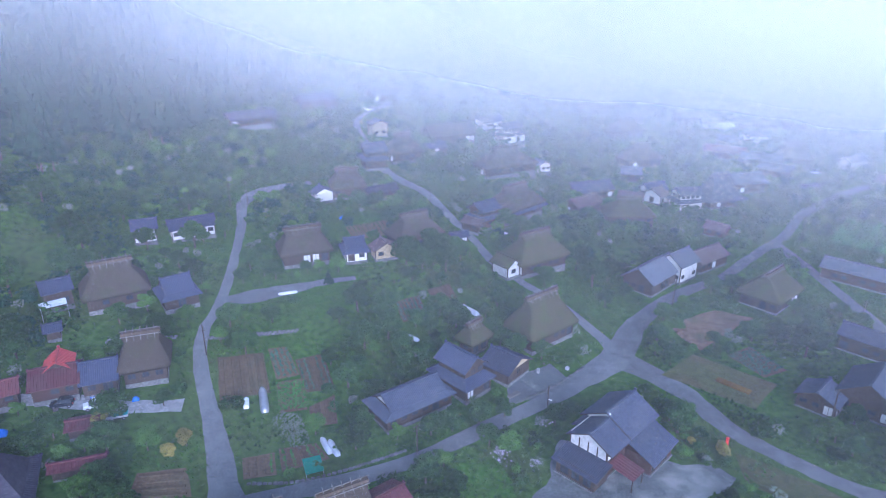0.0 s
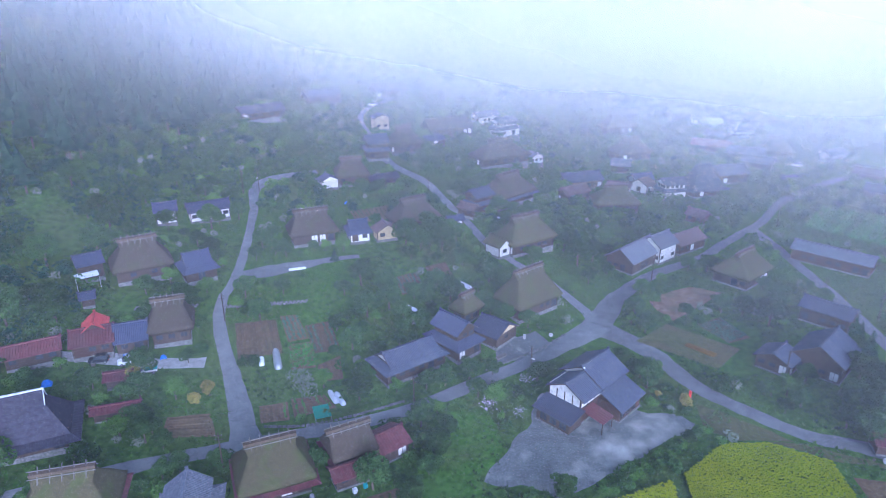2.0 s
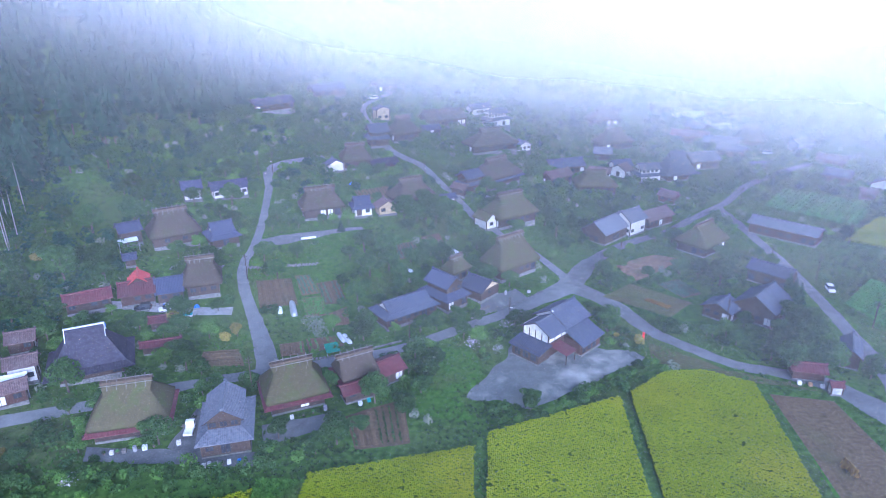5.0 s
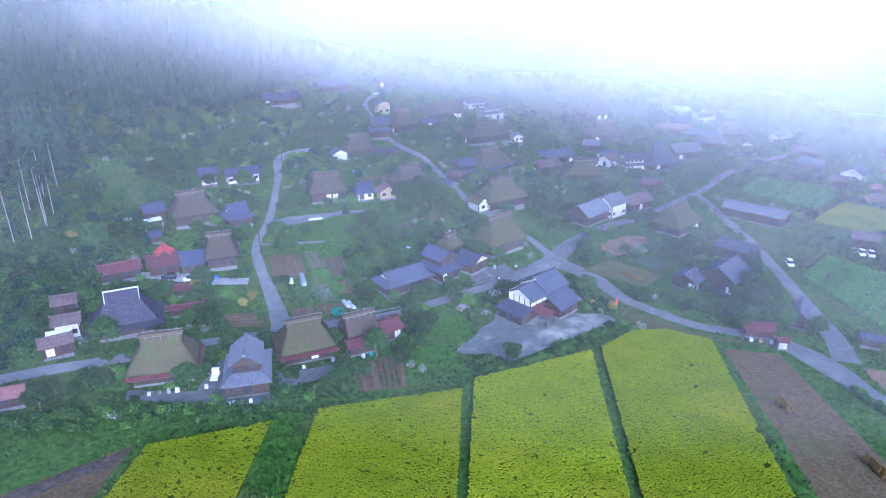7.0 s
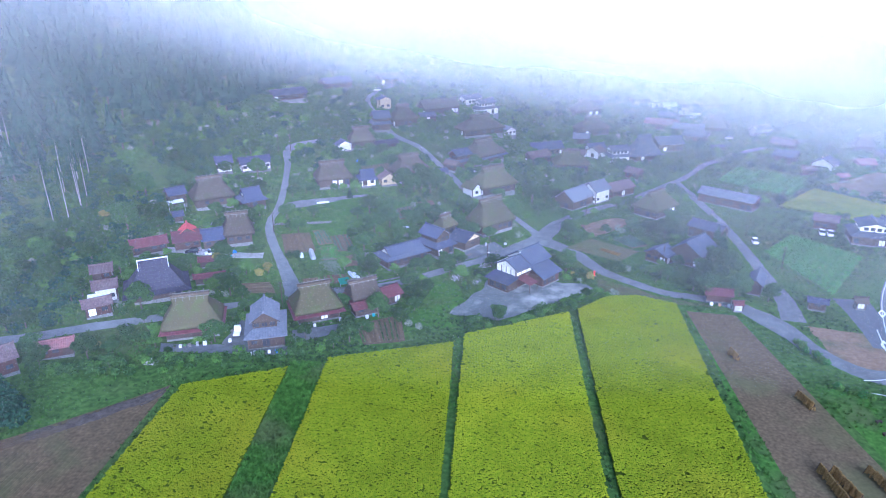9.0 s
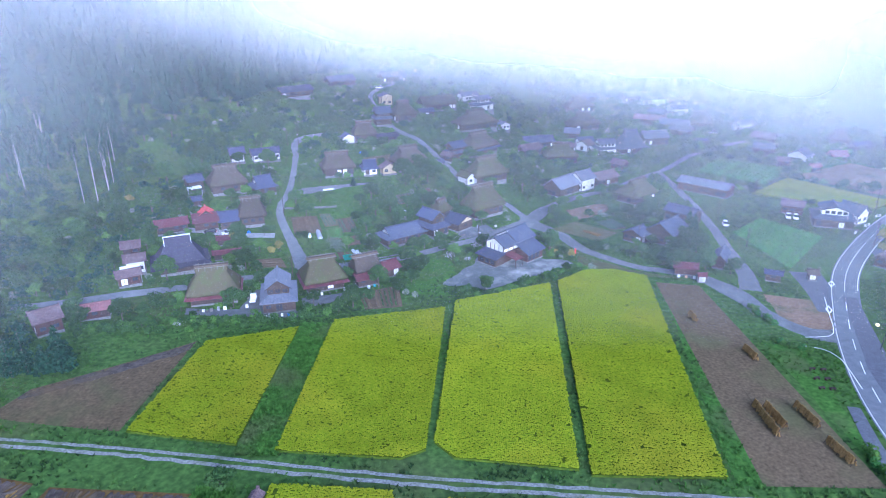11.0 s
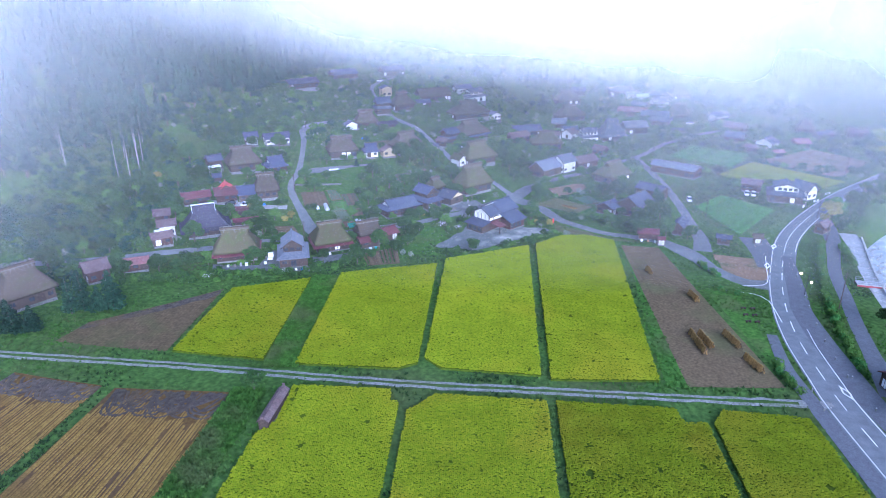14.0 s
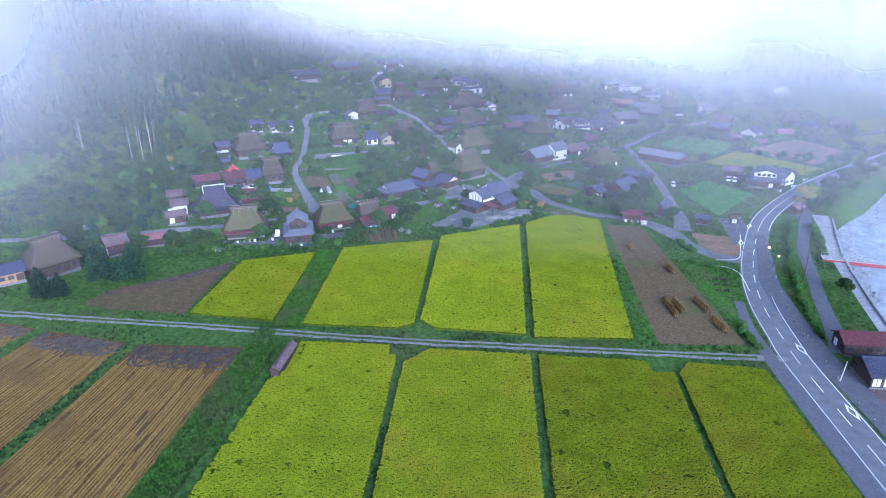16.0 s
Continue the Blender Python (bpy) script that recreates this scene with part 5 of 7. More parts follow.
def garden(corners, label, seed, soil=None, crop=None, gap=0.9, share=1.0, size=0.35, tall=0.35, turn=False):
    """A dug plot with raised beds and rows of vegetables."""
    plot = patch("garden_plot", corners, 0.07, soil or SOIL, label, "garden plot", "thing", n=8, wobble=0.25)
    del plot["kind"]
    tagged(plot, group="vegetable plots")
    a, b, c, d = [np.array(q, float) for q in corners]
    if turn:
        a, b, c, d = b, c, d, a
    r = random.Random(seed)
    n = max(1, int(np.linalg.norm(b - a) / gap))
    for i in range(n):
        u = (i + 0.5) / n
        p, q = a + (b - a) * u, d + (c - d) * u
        p, q = p + (q - p) * 0.06, q + (p - q) * 0.06
        if crop and r.random() < share:
            crop_row(plot, p, q, seed * 50 + i, crop, size, max(0.45, size * 1.1), tall)
        else:
            m = (p + q) / 2
            length = float(np.linalg.norm(q - p))
            bed = boxes((-length / 2, length / 2, -gap * 0.3, gap * 0.3, 0.0, 0.16))
            bmesh.ops.bevel(bed, geom=[e for e in bed.edges if e.verts[0].co.z > 0.1 and e.verts[1].co.z > 0.1], offset=0.1, segments=1, affect="EDGES")
            z0, z1 = height(*p), height(*q)
            ob = part("earth_ridge", bed, soil or SOIL, plot)
            ob.matrix_basis = pose(m[0], m[1], (z0 + z1) / 2 + 0.03, 0, -math.degrees(math.atan2(z1 - z0, length)), math.degrees(math.atan2(q[1] - p[1], q[0] - p[0])))
    return plot


garden([(-45.4, 103.6), (-37.5, 106.1), (-33.5, 95.8), (-41.3, 92.6)], "bare brown vegetable plot with dug ridges", 1, gap=1.3)
garden([(-33.2, 98.5), (-28.6, 100.2), (-26.3, 92.5), (-30.7, 91.0)], "square of bright green leafy vegetables", 2, crop=CROP, gap=0.55, size=0.5)
garden([(-37.0, 107.3), (-33.6, 108.6), (-29.6, 101.0), (-33.2, 99.2)], "strip of blue-green cabbages", 3, crop=CROP_BLUE, gap=0.8, size=0.5)
garden([(-31.3, 105.0), (-26.4, 107.4), (-22.5, 98.0), (-27.5, 96.6)], "brown plot with a few planted rows", 4, crop=CROP_BLUE, gap=1.0, share=0.3)
garden([(-26.2, 93.1), (-22.4, 96.6), (-20.6, 89.7), (-24.7, 88.6)], "bare reddish brown garden plot", 5, gap=1.3)
garden([(-34.0, 80.8), (-29.3, 82.4), (-27.9, 77.9), (-32.5, 76.7)], "dark mulched plot with few seedlings", 6, crop=CROP, gap=1.0, share=0.3)
garden([(-28.9, 83.1), (-23.4, 85.0), (-20.6, 81.9), (-27.2, 78.5)], "mixed vegetable plot beside the lane", 7, crop=CROP, gap=1.0, share=0.55)
garden([(-48.4, 76.5), (-41.6, 78.2), (-38.9, 73.0), (-47.7, 71.6)], "dug brown plot with dark plastic mulch", 8, gap=1.2, turn=True)
garden([(38.6, 107.8), (47.3, 115.6), (59.5, 105.0), (51.9, 97.2)], "olive green cut plot inside the lane bend", 9, soil=OLIVE, crop=OLIVE, gap=0.8, size=0.3, tall=0.12)
garden([(54.0, 115.4), (60.1, 118.9), (63.6, 110.0), (58.0, 107.3)], "green cabbage plot beside trees", 10, crop=CROP_BLUE, gap=0.8, size=0.5)
patch("dry_plot", [(45.5, 127.3), (58.2, 135.1), (66.8, 132.2), (49.4, 116.9)], 0.07, RED_SOIL, "dry reddish brown harvested plot", "plot", wobble=1.0)
patch("lawn", [(-36.8, 126.3), (-22.0, 136.0), (-19.3, 126.1), (-30.7, 118.0)], 0.06, LAWN, "bright green lawn below a farmhouse", "lawn", wobble=1.5)
patch("lawn", [(-7.1, 75.6), (4.5, 85.5), (9.0, 74.0), (5.0, 62.0)], 0.05, LAWN, "bright green mown grass beside the gravel yard", "lawn", wobble=1.2)
patch("lawn", [(-6.0, 60.0), (-4.5, 72.0), (5.5, 62.0), (8.0, 56.0)], 0.055, LAWN, "bright green grass bank above the rice", "lawn", wobble=1.0)
patch("verge", [(43.2, 77.6), (43.8, 86.0), (56.5, 75.4), (47, 75.2)], 0.045, OLIVE, "rough brownish green grass between lane and rice", "verge", wobble=0.6)
patch("verge", [(52, 75.2), (57.5, 75.0), (72.3, 67.6), (60.6, 70.8)], 0.045, OLIVE, "rough brownish green grass verge below the lane", "verge", wobble=0.6)
patch("verge", [(33.5, 103.8), (35.5, 107.0), (42.0, 98.5), (38.5, 96.0)], 0.045, LAWN, "green grass verge at the lane bend", "verge", wobble=0.4)
patch("lawn", [(75.6, 36), (83.5, 33), (79.0, 3.0), (77.2, -8)], 0.06, LAWN, "mown grass strip with picnic benches", "lawn", wobble=0.5)
patch("lawn", [(61.5, 62), (63, 66), (60.0, -9), (53.4, -9)], 0.04, LAWN, "green grass bank beside the rice", "lawn", wobble=0.6)
garden([(94.6, 104.2), (110.8, 120.0), (122.6, 102.8), (98.7, 74.5)], "bright green bean field in rows", 11, soil=LAWN, crop=CROP, gap=0.75, size=0.75, tall=0.5, turn=True)
garden([(106.7, 177.2), (123.8, 197.9), (148.9, 182.3), (127.4, 158.5)], "green crop field behind the barn", 12, soil=LAWN, crop=CROP, gap=1.6, size=1.1, turn=True)
patch("fallow_field", [(144.9, 171.8), (177.5, 190.7), (194.7, 166.8), (165.6, 146.1)], 0.06, RED_SOIL, "brown fallow field with grassy patches", "field", wobble=1.0)
garden([(-16.4, 58.5), (-6.5, 64.0), (-4.3, 51.5), (-13.2, 49.5)], "fenced vegetable plot with dark soil", 13, crop=LEAF, gap=1.2, share=0.6)
garden([(-7.7, 132.5), (-2.6, 135.7), (-0.6, 130.3), (-5.6, 127.3)], "terraced plot of bare soil", 14, gap=1.2)
garden([(-14.5, 126.5), (-9.5, 130.0), (-7.0, 123.0), (-12.0, 119.5)], "terraced plot with pale cabbages", 15, crop=CROP_BLUE, gap=0.9, size=0.5)
garden([(-30.0, 158.0), (-20.0, 164.0), (-17.0, 156.5), (-27.0, 152.0)], "hillside vegetable plot with poles", 16, crop=LEAF, gap=1.1, share=0.7)


def tunnel(x, y, turn, length, label, material=None, wide=1.0):
    """A low plastic row cover on hoops."""
    t = thing("row_cover", x, y, height(x, y), turn, label, "row cover", "row covers")
    bm = bmesh.new()
    n, seg = 8, 7
    rings = []
    for i in range(n + 1):
        u = i / n
        s = 1.0 if 0 < i < n else 0.72
        rings.append([bm.verts.new(((u - 0.5) * length, wide / 2 * s * math.cos(math.pi * k / seg), 0.05 + 0.62 * wide * s * math.sin(math.pi * k / seg))) for k in range(seg + 1)])
    for a, b in zip(rings, rings[1:]):
        for k in range(seg):
            bm.faces.new((a[k], a[k + 1], b[k + 1], b[k]))
    bm.faces.new(rings[0][::-1])
    bm.faces.new(rings[-1])
    part("cover", bm, material or WHITE_METAL, t, smooth=True)
    for i in (1, 4, 7):
        x0 = (i / n - 0.5) * length
        part("hoop", rods([((x0, wide / 2 * math.cos(math.pi * k / 6), 0.07 + 0.62 * wide * math.sin(math.pi * k / 6)), (x0, wide / 2 * math.cos(math.pi * (k + 1) / 6), 0.07 + 0.62 * wide * math.sin(math.pi * (k + 1) / 6))) for k in range(6)], 0.025, 4), SILVER, t)


tunnel(-21.6, 84.4, -60, 4.2, "white plastic row cover in a garden")
tunnel(-20.3, 84.0, -60, 4.2, "white plastic row cover in a garden")
tunnel(-36.8, 92.6, -72, 3.0, "small white row cover on bare soil", wide=1.0)
tunnel(-34.1, 93.6, -70, 7.2, "long grey plastic row cover in a garden", SILVER, 1.5)
tunnel(-10.0, 114.6, -38, 4.0, "white plastic row cover on a terrace")
tunnel(2.0, 125.8, -50, 5.5, "long pale row cover by the lane", wide=1.3)
tunnel(-37.5, 126.0, 20, 4.0, "low white row cover by a farmyard", wide=0.8)
tunnel(-14.0, 161.5, 40, 5.0, "white row cover on the hillside", wide=0.8)

net = thing("crop_net", -22.6, 79.3, height(-22.6, 79.3), 22, "green garden net over a frame", "crop net")
part("net", (lambda b: (slab(b, [(-1.4, -1.6, 0.9), (1.4, -1.6, 0.9), (1.4, 1.6, 1.3), (-1.4, 1.6, 1.3)], 0.06), b)[1])(bmesh.new()), GREEN_NET, net)
for sx in (-1.3, 1.3):
    for sy in (-1.5, 1.5):
        part("pole", rods([((sx, sy, -0.1), (sx, sy, 0.95 if sy < 0 else 1.3))], 0.03, 5), SILVER, net)

for x, y, turn, w, l, h, lab in ((-71.0, 80.8, 25, 1.6, 1.8, 1.0, "blue tarpaulin draped over stacked goods"), (-31.2, 163.0, 35, 1.2, 2.6, 0.6, "blue tarpaulin spread over a garden heap"), (-55.0, 91.2, 20, 0.9, 1.2, 0.7, "blue water drum by a farmhouse")):
    t = thing("tarpaulin_heap", x, y, height(x, y), turn, lab, "tarpaulin")
    bm = bmesh.new()
    for i in range(7):
        for j in range(7):
            u, v = i / 6 - 0.5, j / 6 - 0.5
            bm.verts.new((u * l, v * w, max(0.0, h * (1 - (2.0 * abs(u)) ** 3) * (1 - (2.0 * abs(v)) ** 3) + 0.1 * noise.noise((u * 4, v * 4, x)))))
    bm.verts.ensure_lookup_table()
    for i in range(6):
        for j in range(6):
            bm.faces.new([bm.verts[k] for k in (i * 7 + j, (i + 1) * 7 + j, (i + 1) * 7 + j + 1, i * 7 + j + 1)])
    part("sheet", bm, BLUE_SHEET, t, smooth=True)


# ---- vehicles ----
def wheels(parent, base, track, r):
    for sx in (-1, 1):
        for sy in (-1, 1):
            w = part("wheel", rods([((0, -0.09, 0), (0, 0.09, 0))], r, 12), BLACK, parent)
            w.matrix_basis = pose(sx * base / 2, sy * track / 2, r)
            part("hub", rods([((0, -0.1, 0), (0, 0.1, 0))], r * 0.5, 8), SILVER, w)


def bevelled(dims, offset):
    bm = boxes(dims)
    bmesh.ops.bevel(bm, geom=list(bm.edges), offset=offset, segments=2, affect="EDGES")
    return bm


def small_truck(x, y, turn, label, bed_mat, covered=False):
    t = thing("light_truck", x, y, height(x, y) + 0.12, turn, label, "truck", "parked vehicles")
    part("chassis", bevelled((-1.65, 1.65, -0.62, 0.62, 0.28, 0.5), 0.04), BLACK, t)
    bm = bmesh.new()
    prof = [(-1.68, 0.4), (-1.68, 0.95), (-1.42, 1.72), (-0.55, 1.78), (-0.5, 0.4)]
    a, b = [bm.verts.new((px_, -0.7, pz_)) for px_, pz_ in prof], [bm.verts.new((px_, 0.7, pz_)) for px_, pz_ in prof]
    bm.faces.new(a)
    bm.faces.new(b[::-1])
    for i in range(5):
        bm.faces.new((a[(i + 1) % 5], a[i], b[i], b[(i + 1) % 5]))
    cab = part("cab", bm, CAR_WHITE, t)
    bm = bmesh.new()
    slab(bm, [(-1.70, -0.6, 1.0), (-1.70, 0.6, 1.0), (-1.46, 0.6, 1.66), (-1.46, -0.6, 1.66)], 0.03)
    part("windscreen", bm, SHADE_GLASS, cab)
    for s in (-1, 1):
        part("side_window", boxes((-1.3, -0.72, s * 0.705 - 0.01, s * 0.705 + 0.01, 1.05, 1.6)), SHADE_GLASS, cab)
        part("headlight", boxes((-1.71, -1.67, s * 0.55 - 0.1, s * 0.55 + 0.1, 0.6, 0.75)), PAPER, cab)
    part("load_bed", boxes((-0.45, 1.68, -0.7, 0.7, 0.55, 0.66), (-0.45, 1.68, -0.72, -0.68, 0.6, 0.92), (-0.45, 1.68, 0.68, 0.72, 0.6, 0.92), (1.64, 1.69, -0.7, 0.7, 0.6, 0.92)), CAR_WHITE, t)
    if covered:
        part("tarpaulin", bevelled((-0.42, 1.66, -0.69, 0.69, 0.7, 1.02), 0.06), bed_mat, t, "teal tarpaulin over the load")
    wheels(t, 2.0, 1.25, 0.28)


def car(x, y, turn, label, paint, size=1.0):
    t = thing("car", x, y, height(x, y) + 0.12, turn, label, "car", "parked vehicles")
    body_ = part("body", bevelled((-1.75 * size, 1.75 * size, -0.78, 0.78, 0.3, 0.95), 0.14), paint, t)
    bm = bmesh.new()
    lo = [bm.verts.new(p) for p in ((-0.95, -0.72, 0.9), (1.6 * size, -0.72, 0.9), (1.6 * size, 0.72, 0.9), (-0.95, 0.72, 0.9))]
    hi = [bm.verts.new(p) for p in ((-0.3, -0.62, 1.55), (1.35 * size, -0.62, 1.55), (1.35 * size, 0.62, 1.55), (-0.3, 0.62, 1.55))]
    bm.faces.new(hi)
    for i in range(4):
        j = (i + 1) % 4
        bm.faces.new((lo[i], lo[j], hi[j], hi[i]))
    part("cabin_glass", bm, SHADE_GLASS, t)
    part("roof_panel", bevelled((-0.32, 1.38 * size, -0.64, 0.64, 1.53, 1.6), 0.02), paint, t)
    for s in (-1, 1):
        part("headlight", boxes((-1.77 * size, -1.72 * size, s * 0.55 - 0.14, s * 0.55 + 0.14, 0.62, 0.78)), PAPER, body_)
        part("tail_light", boxes((1.72 * size, 1.77 * size, s * 0.6 - 0.1, s * 0.6 + 0.1, 0.6, 0.8)), POST_RED, body_)
    wheels(t, 2.3 * size, 1.4, 0.3)


small_truck(-55.9, 86.7, 19, "white light truck with teal covered bed", TEAL, True)
small_truck(-41.9, 53.2, -80, "white light truck parked between farmhouses", SILVER)
car(-65.4, 88.0, 15, "black car parked by a farmhouse", CAR_BLACK)
car(-60.4, 88.6, 30, "white car parked under a roof edge", CAR_WHITE)
car(12.6, 162.4, 20, "white car parked in a farmyard", CAR_WHITE)
car(-35.0, 250.0, 25, "white car parked at the lane end", CAR_WHITE)
car(119.3, 119.8, 70, "white car parked at a garage", CAR_WHITE, 0.95)
car(121.4, 118.9, 70, "silver white car parked at a garage", CAR_WHITE, 0.95)
car(137.0, 244.5, 10, "white car parked far in the village", CAR_WHITE)
car(95.6, 112.0, 80, "pale car parked beside the lane", CAR_WHITE, 0.95)


# ---- poles, lamps, post box, signs ----
def utility_pole(x, y, high=9.0, turn=40, lamp=False):
    p = thing("utility_pole", x, y, height(x, y), turn, "dark slender utility pole with short crossarms", "utility pole", "utility poles")
    part("post", rod(bmesh.new(), (0, 0, -0.5), (0, 0, high), 0.13, 0.09, 8), WOOD, p)
    for z in (high - 0.5, high - 1.2):
        arm = part("crossarm", boxes((-0.6, 0.6, -0.04, 0.04, z - 0.04, z + 0.04)), WOOD, p)
        for s in (-0.5, 0.0, 0.5):
            part("insulator", rods([((s, 0, z + 0.05), (s, 0, z + 0.18))], 0.04, 6), CONCRETE, arm)
    if lamp:
        part("lamp_head", boxes((-0.12, 0.12, -0.75, -0.1, high * 0.6, high * 0.6 + 0.12)), PLASTER, p)


for x, y, h, lamp in ((14.8, 93.6, 6.5, True), (49.4, 136.2, 7.5, False), (-34.9, 65.2, 7.5, False), (62.8, 93.0, 7.0, False), (150.9, 125.2, 10, False), (168.5, 144.3, 10, False), (186.0, 158.9, 10, False), (209.9, 179.1, 10, False), (131.8, 92.5, 9, False), (123.8, 70.8, 9, False), (103.9, 25.5, 9.5, False), (118.2, 144.9, 7, False), (95.5, 118.5, 7, False), (88.0, 128.0, 6.5, False), (95.0, 93.0, 6.5, False), (-57.0, 164.0, 7, True), (-8.5, 172.0, 6.5, True), (-47.5, 104.0, 6.5, False), (-60.8, 161.5, 7, False), (99.5, 178.0, 7, False), (-7.0, 84.0, 5.5, False)):
    utility_pole(x, y, h, 40 + x, lamp)

lamp_post = thing("signal_lamp", 99.2, 32.9, 0.1, 0, "dark roadside pole with amber signal lamps", "street lamp")
part("post", rod(bmesh.new(), (0, 0, -0.3), (0.4, 0, 6.0), 0.1, 0.07, 8), BLACK, lamp_post)
part("arm", rods([((0.4, 0, 5.8), (-1.6, 0.6, 5.9))], 0.05, 6), BLACK, lamp_post)
part("lamp", rods([((-1.5, 0.6, 5.4), (-1.5, 0.6, 5.8))], 0.3, 10), LAMP_ON, lamp_post, "glowing amber lamp")
part("lamp", rods([((0.6, -1.0, 3.6), (0.6, -1.0, 4.0))], 0.25, 10), LAMP_ON, lamp_post, "glowing amber lamp")
part("arm", rods([((0.3, 0, 3.8), (0.6, -1.0, 3.8))], 0.05, 6), BLACK, lamp_post)
slim = thing("marker_pole", 88.2, -22.2, 0.1, 0, "slim white leaning road marker pole", "pole")
part("post", rod(bmesh.new(), (0, 0, -0.2), (0.5, 0.1, 4.4), 0.09, 0.07, 8), PLASTER, slim)
part("foot", rods([((0, 0, -0.1), (0, 0, 0.25))], 0.18, 8), CONCRETE, slim)

box_ = thing("post_box", 43.2, 87.4, 0.05, 0, "red pillar post box beside the lane", "post box")
part("pillar", rods([((0, 0, 0.15), (0, 0, 1.25))], 0.24, 16), POST_RED, box_)
part("foot", rods([((0, 0, -0.1), (0, 0, 0.16))], 0.3, 16), POST_RED, box_)
bm = bmesh.new()
rod(bm, (0, 0, 1.25), (0, 0, 1.34), 0.31, 0.29, 16)
rod(bm, (0, 0, 1.34), (0, 0, 1.52), 0.28, 0.06, 16)
part("cap", bm, POST_RED, box_)
part("slot", boxes((-0.12, 0.12, -0.26, -0.2, 1.0, 1.06)), BLACK, box_)

for x, y, turn in ((132.1, 103.0, 30),):
    s = thing("notice_board", x, y, height(x, y), turn, "small white notice board under a little roof", "notice board", "notice boards")
    for sx in (-0.6, 0.6):
        part("post", boxes((sx - 0.05, sx + 0.05, -0.05, 0.05, -0.2, 1.9)), WOOD, s)
    part("board", boxes((-0.75, 0.75, -0.04, 0.04, 0.7, 1.65)), PLASTER, s)
    bm = bmesh.new()
    slab(bm, [(-1.0, -0.35, 1.85), (1.0, -0.35, 1.85), (1.0, 0.0, 2.1), (-1.0, 0.0, 2.1)], 0.05)
    slab(bm, [(1.0, 0.35, 1.85), (-1.0, 0.35, 1.85), (-1.0, 0.0, 2.1), (1.0, 0.0, 2.1)], 0.05)
    part("cover", bm, BROWN_TILE, s)

# kerb stones and bollards along the main road
bol = thing("bollard", 0, 0, -400, 0, "grey stone bollard beside the road", "bollard", "roadside bollards")
part("stem", rod(bmesh.new(), (0, 0, -0.2), (0, 0, 0.6), 0.15, 0.13, 10), STONE, bol)
part("cap", rod(bmesh.new(), (0, 0, 0.6), (0, 0, 0.75), 0.13, 0.06, 10), CONCRETE, bol)
edge_r = along([(104.6, 50.5), (96.8, 25.5), (92.2, 9.0), (89.5, -5), (88.6, -16), (87.4, -30), (87.0, -60)], 6.0)
for x, y in edge_r:
    copy_thing(bol, pose(x, y, height(x, y) + 0.1))
for x, y in ((78.9, -10.0), (80.3, -10.0), (79.5, -16.1), (80.6, -16.0), (90.1, -5.5), (96.0, 45.0), (94.6, 42.2), (93.0, 40.6), (100.5, 62.0)):
    copy_thing(bol, pose(x, y, height(x, y) + 0.1))
for o in (*bol.children_recursive, bol):
    bpy.data.objects.remove(o)

# straw stacks drying on racks in the bare field
def straw_rack(x, y, turn, length, label):
    r = thing("straw_rack", x, y, height(x, y), turn, label, "straw rack", "straw racks")
    rng_ = np.random.default_rng(int(x * 10))
    for k in range(3):
        u = (k / 2 - 0.5) * length
        part("leg", rods([((u, -0.7, -0.1), (u, 0.1, 1.6)), ((u, 0.7, -0.1), (u, -0.1, 1.6))], 0.05, 5), WOOD, r)
    part("bar", rods([((-length / 2 - 0.3, 0, 1.45), (length / 2 + 0.3, 0, 1.45))], 0.05, 6), WOOD, r)
    n = int(length / 0.22)
    for i in range(n):
        u = (i + 0.5) / n * length - length / 2
        bm = bmesh.new()
        for s in (-1, 1):
            rod(bm, (u, s * 0.06, 1.55 + rng_.uniform(0, 0.35)), (u + rng_.normal(0, 0.09), s * rng_.uniform(0.22, 0.5), rng_.uniform(0.15, 0.7)), 0.06, 0.17, 5)
        part("sheaf", bm, RACK_STRAW, r)


straw_rack(64.6, 7.6, 93, 9.0, "long rack of brown rice straw drying")
straw_rack(66.6, 8.4, 97, 6.5, "rack of brown rice straw drying beside a longer one")
straw_rack(72.2, 8.6, 100, 6.5, "rack of brown rice straw drying")
straw_rack(72.9, -1.2, 102, 6.0, "short rack of brown rice straw drying")
straw_rack(64.1, 46.0, 100, 3.2, "small rack of brown rice straw drying far down the field")
straw_rack(70.9, 30.0, 100, 4.5, "rack of brown rice straw drying mid field")
rack = thing("straw_bed", 50.9, 104.2, 0.1, -44, "low bed of pale cut straw", "straw")
bm = bevelled((-3.2, 3.2, -0.8, 0.8, 0, 0.35), 0.12)
part("straw", bm, STRAW, rack)

# picnic benches on the grass
for x, y in ((81.0, 24.6), (83.1, 24.4), (80.2, 21.2), (82.2, 21.0), (79.5, 17.8), (81.4, 17.6)):
    b = thing("bench", x, y, 0.06, 12, "grey wooden picnic bench on mown grass", "bench", "picnic benches")
    part("seat", boxes((-0.6, 0.6, -0.3, -0.05, 0.4, 0.46), (-0.6, 0.6, 0.05, 0.3, 0.4, 0.46)), WOOD, b)
    for s in (-0.45, 0.45):
        part("leg", boxes((s - 0.05, s + 0.05, -0.25, 0.25, -0.05, 0.4)), WOOD, b)

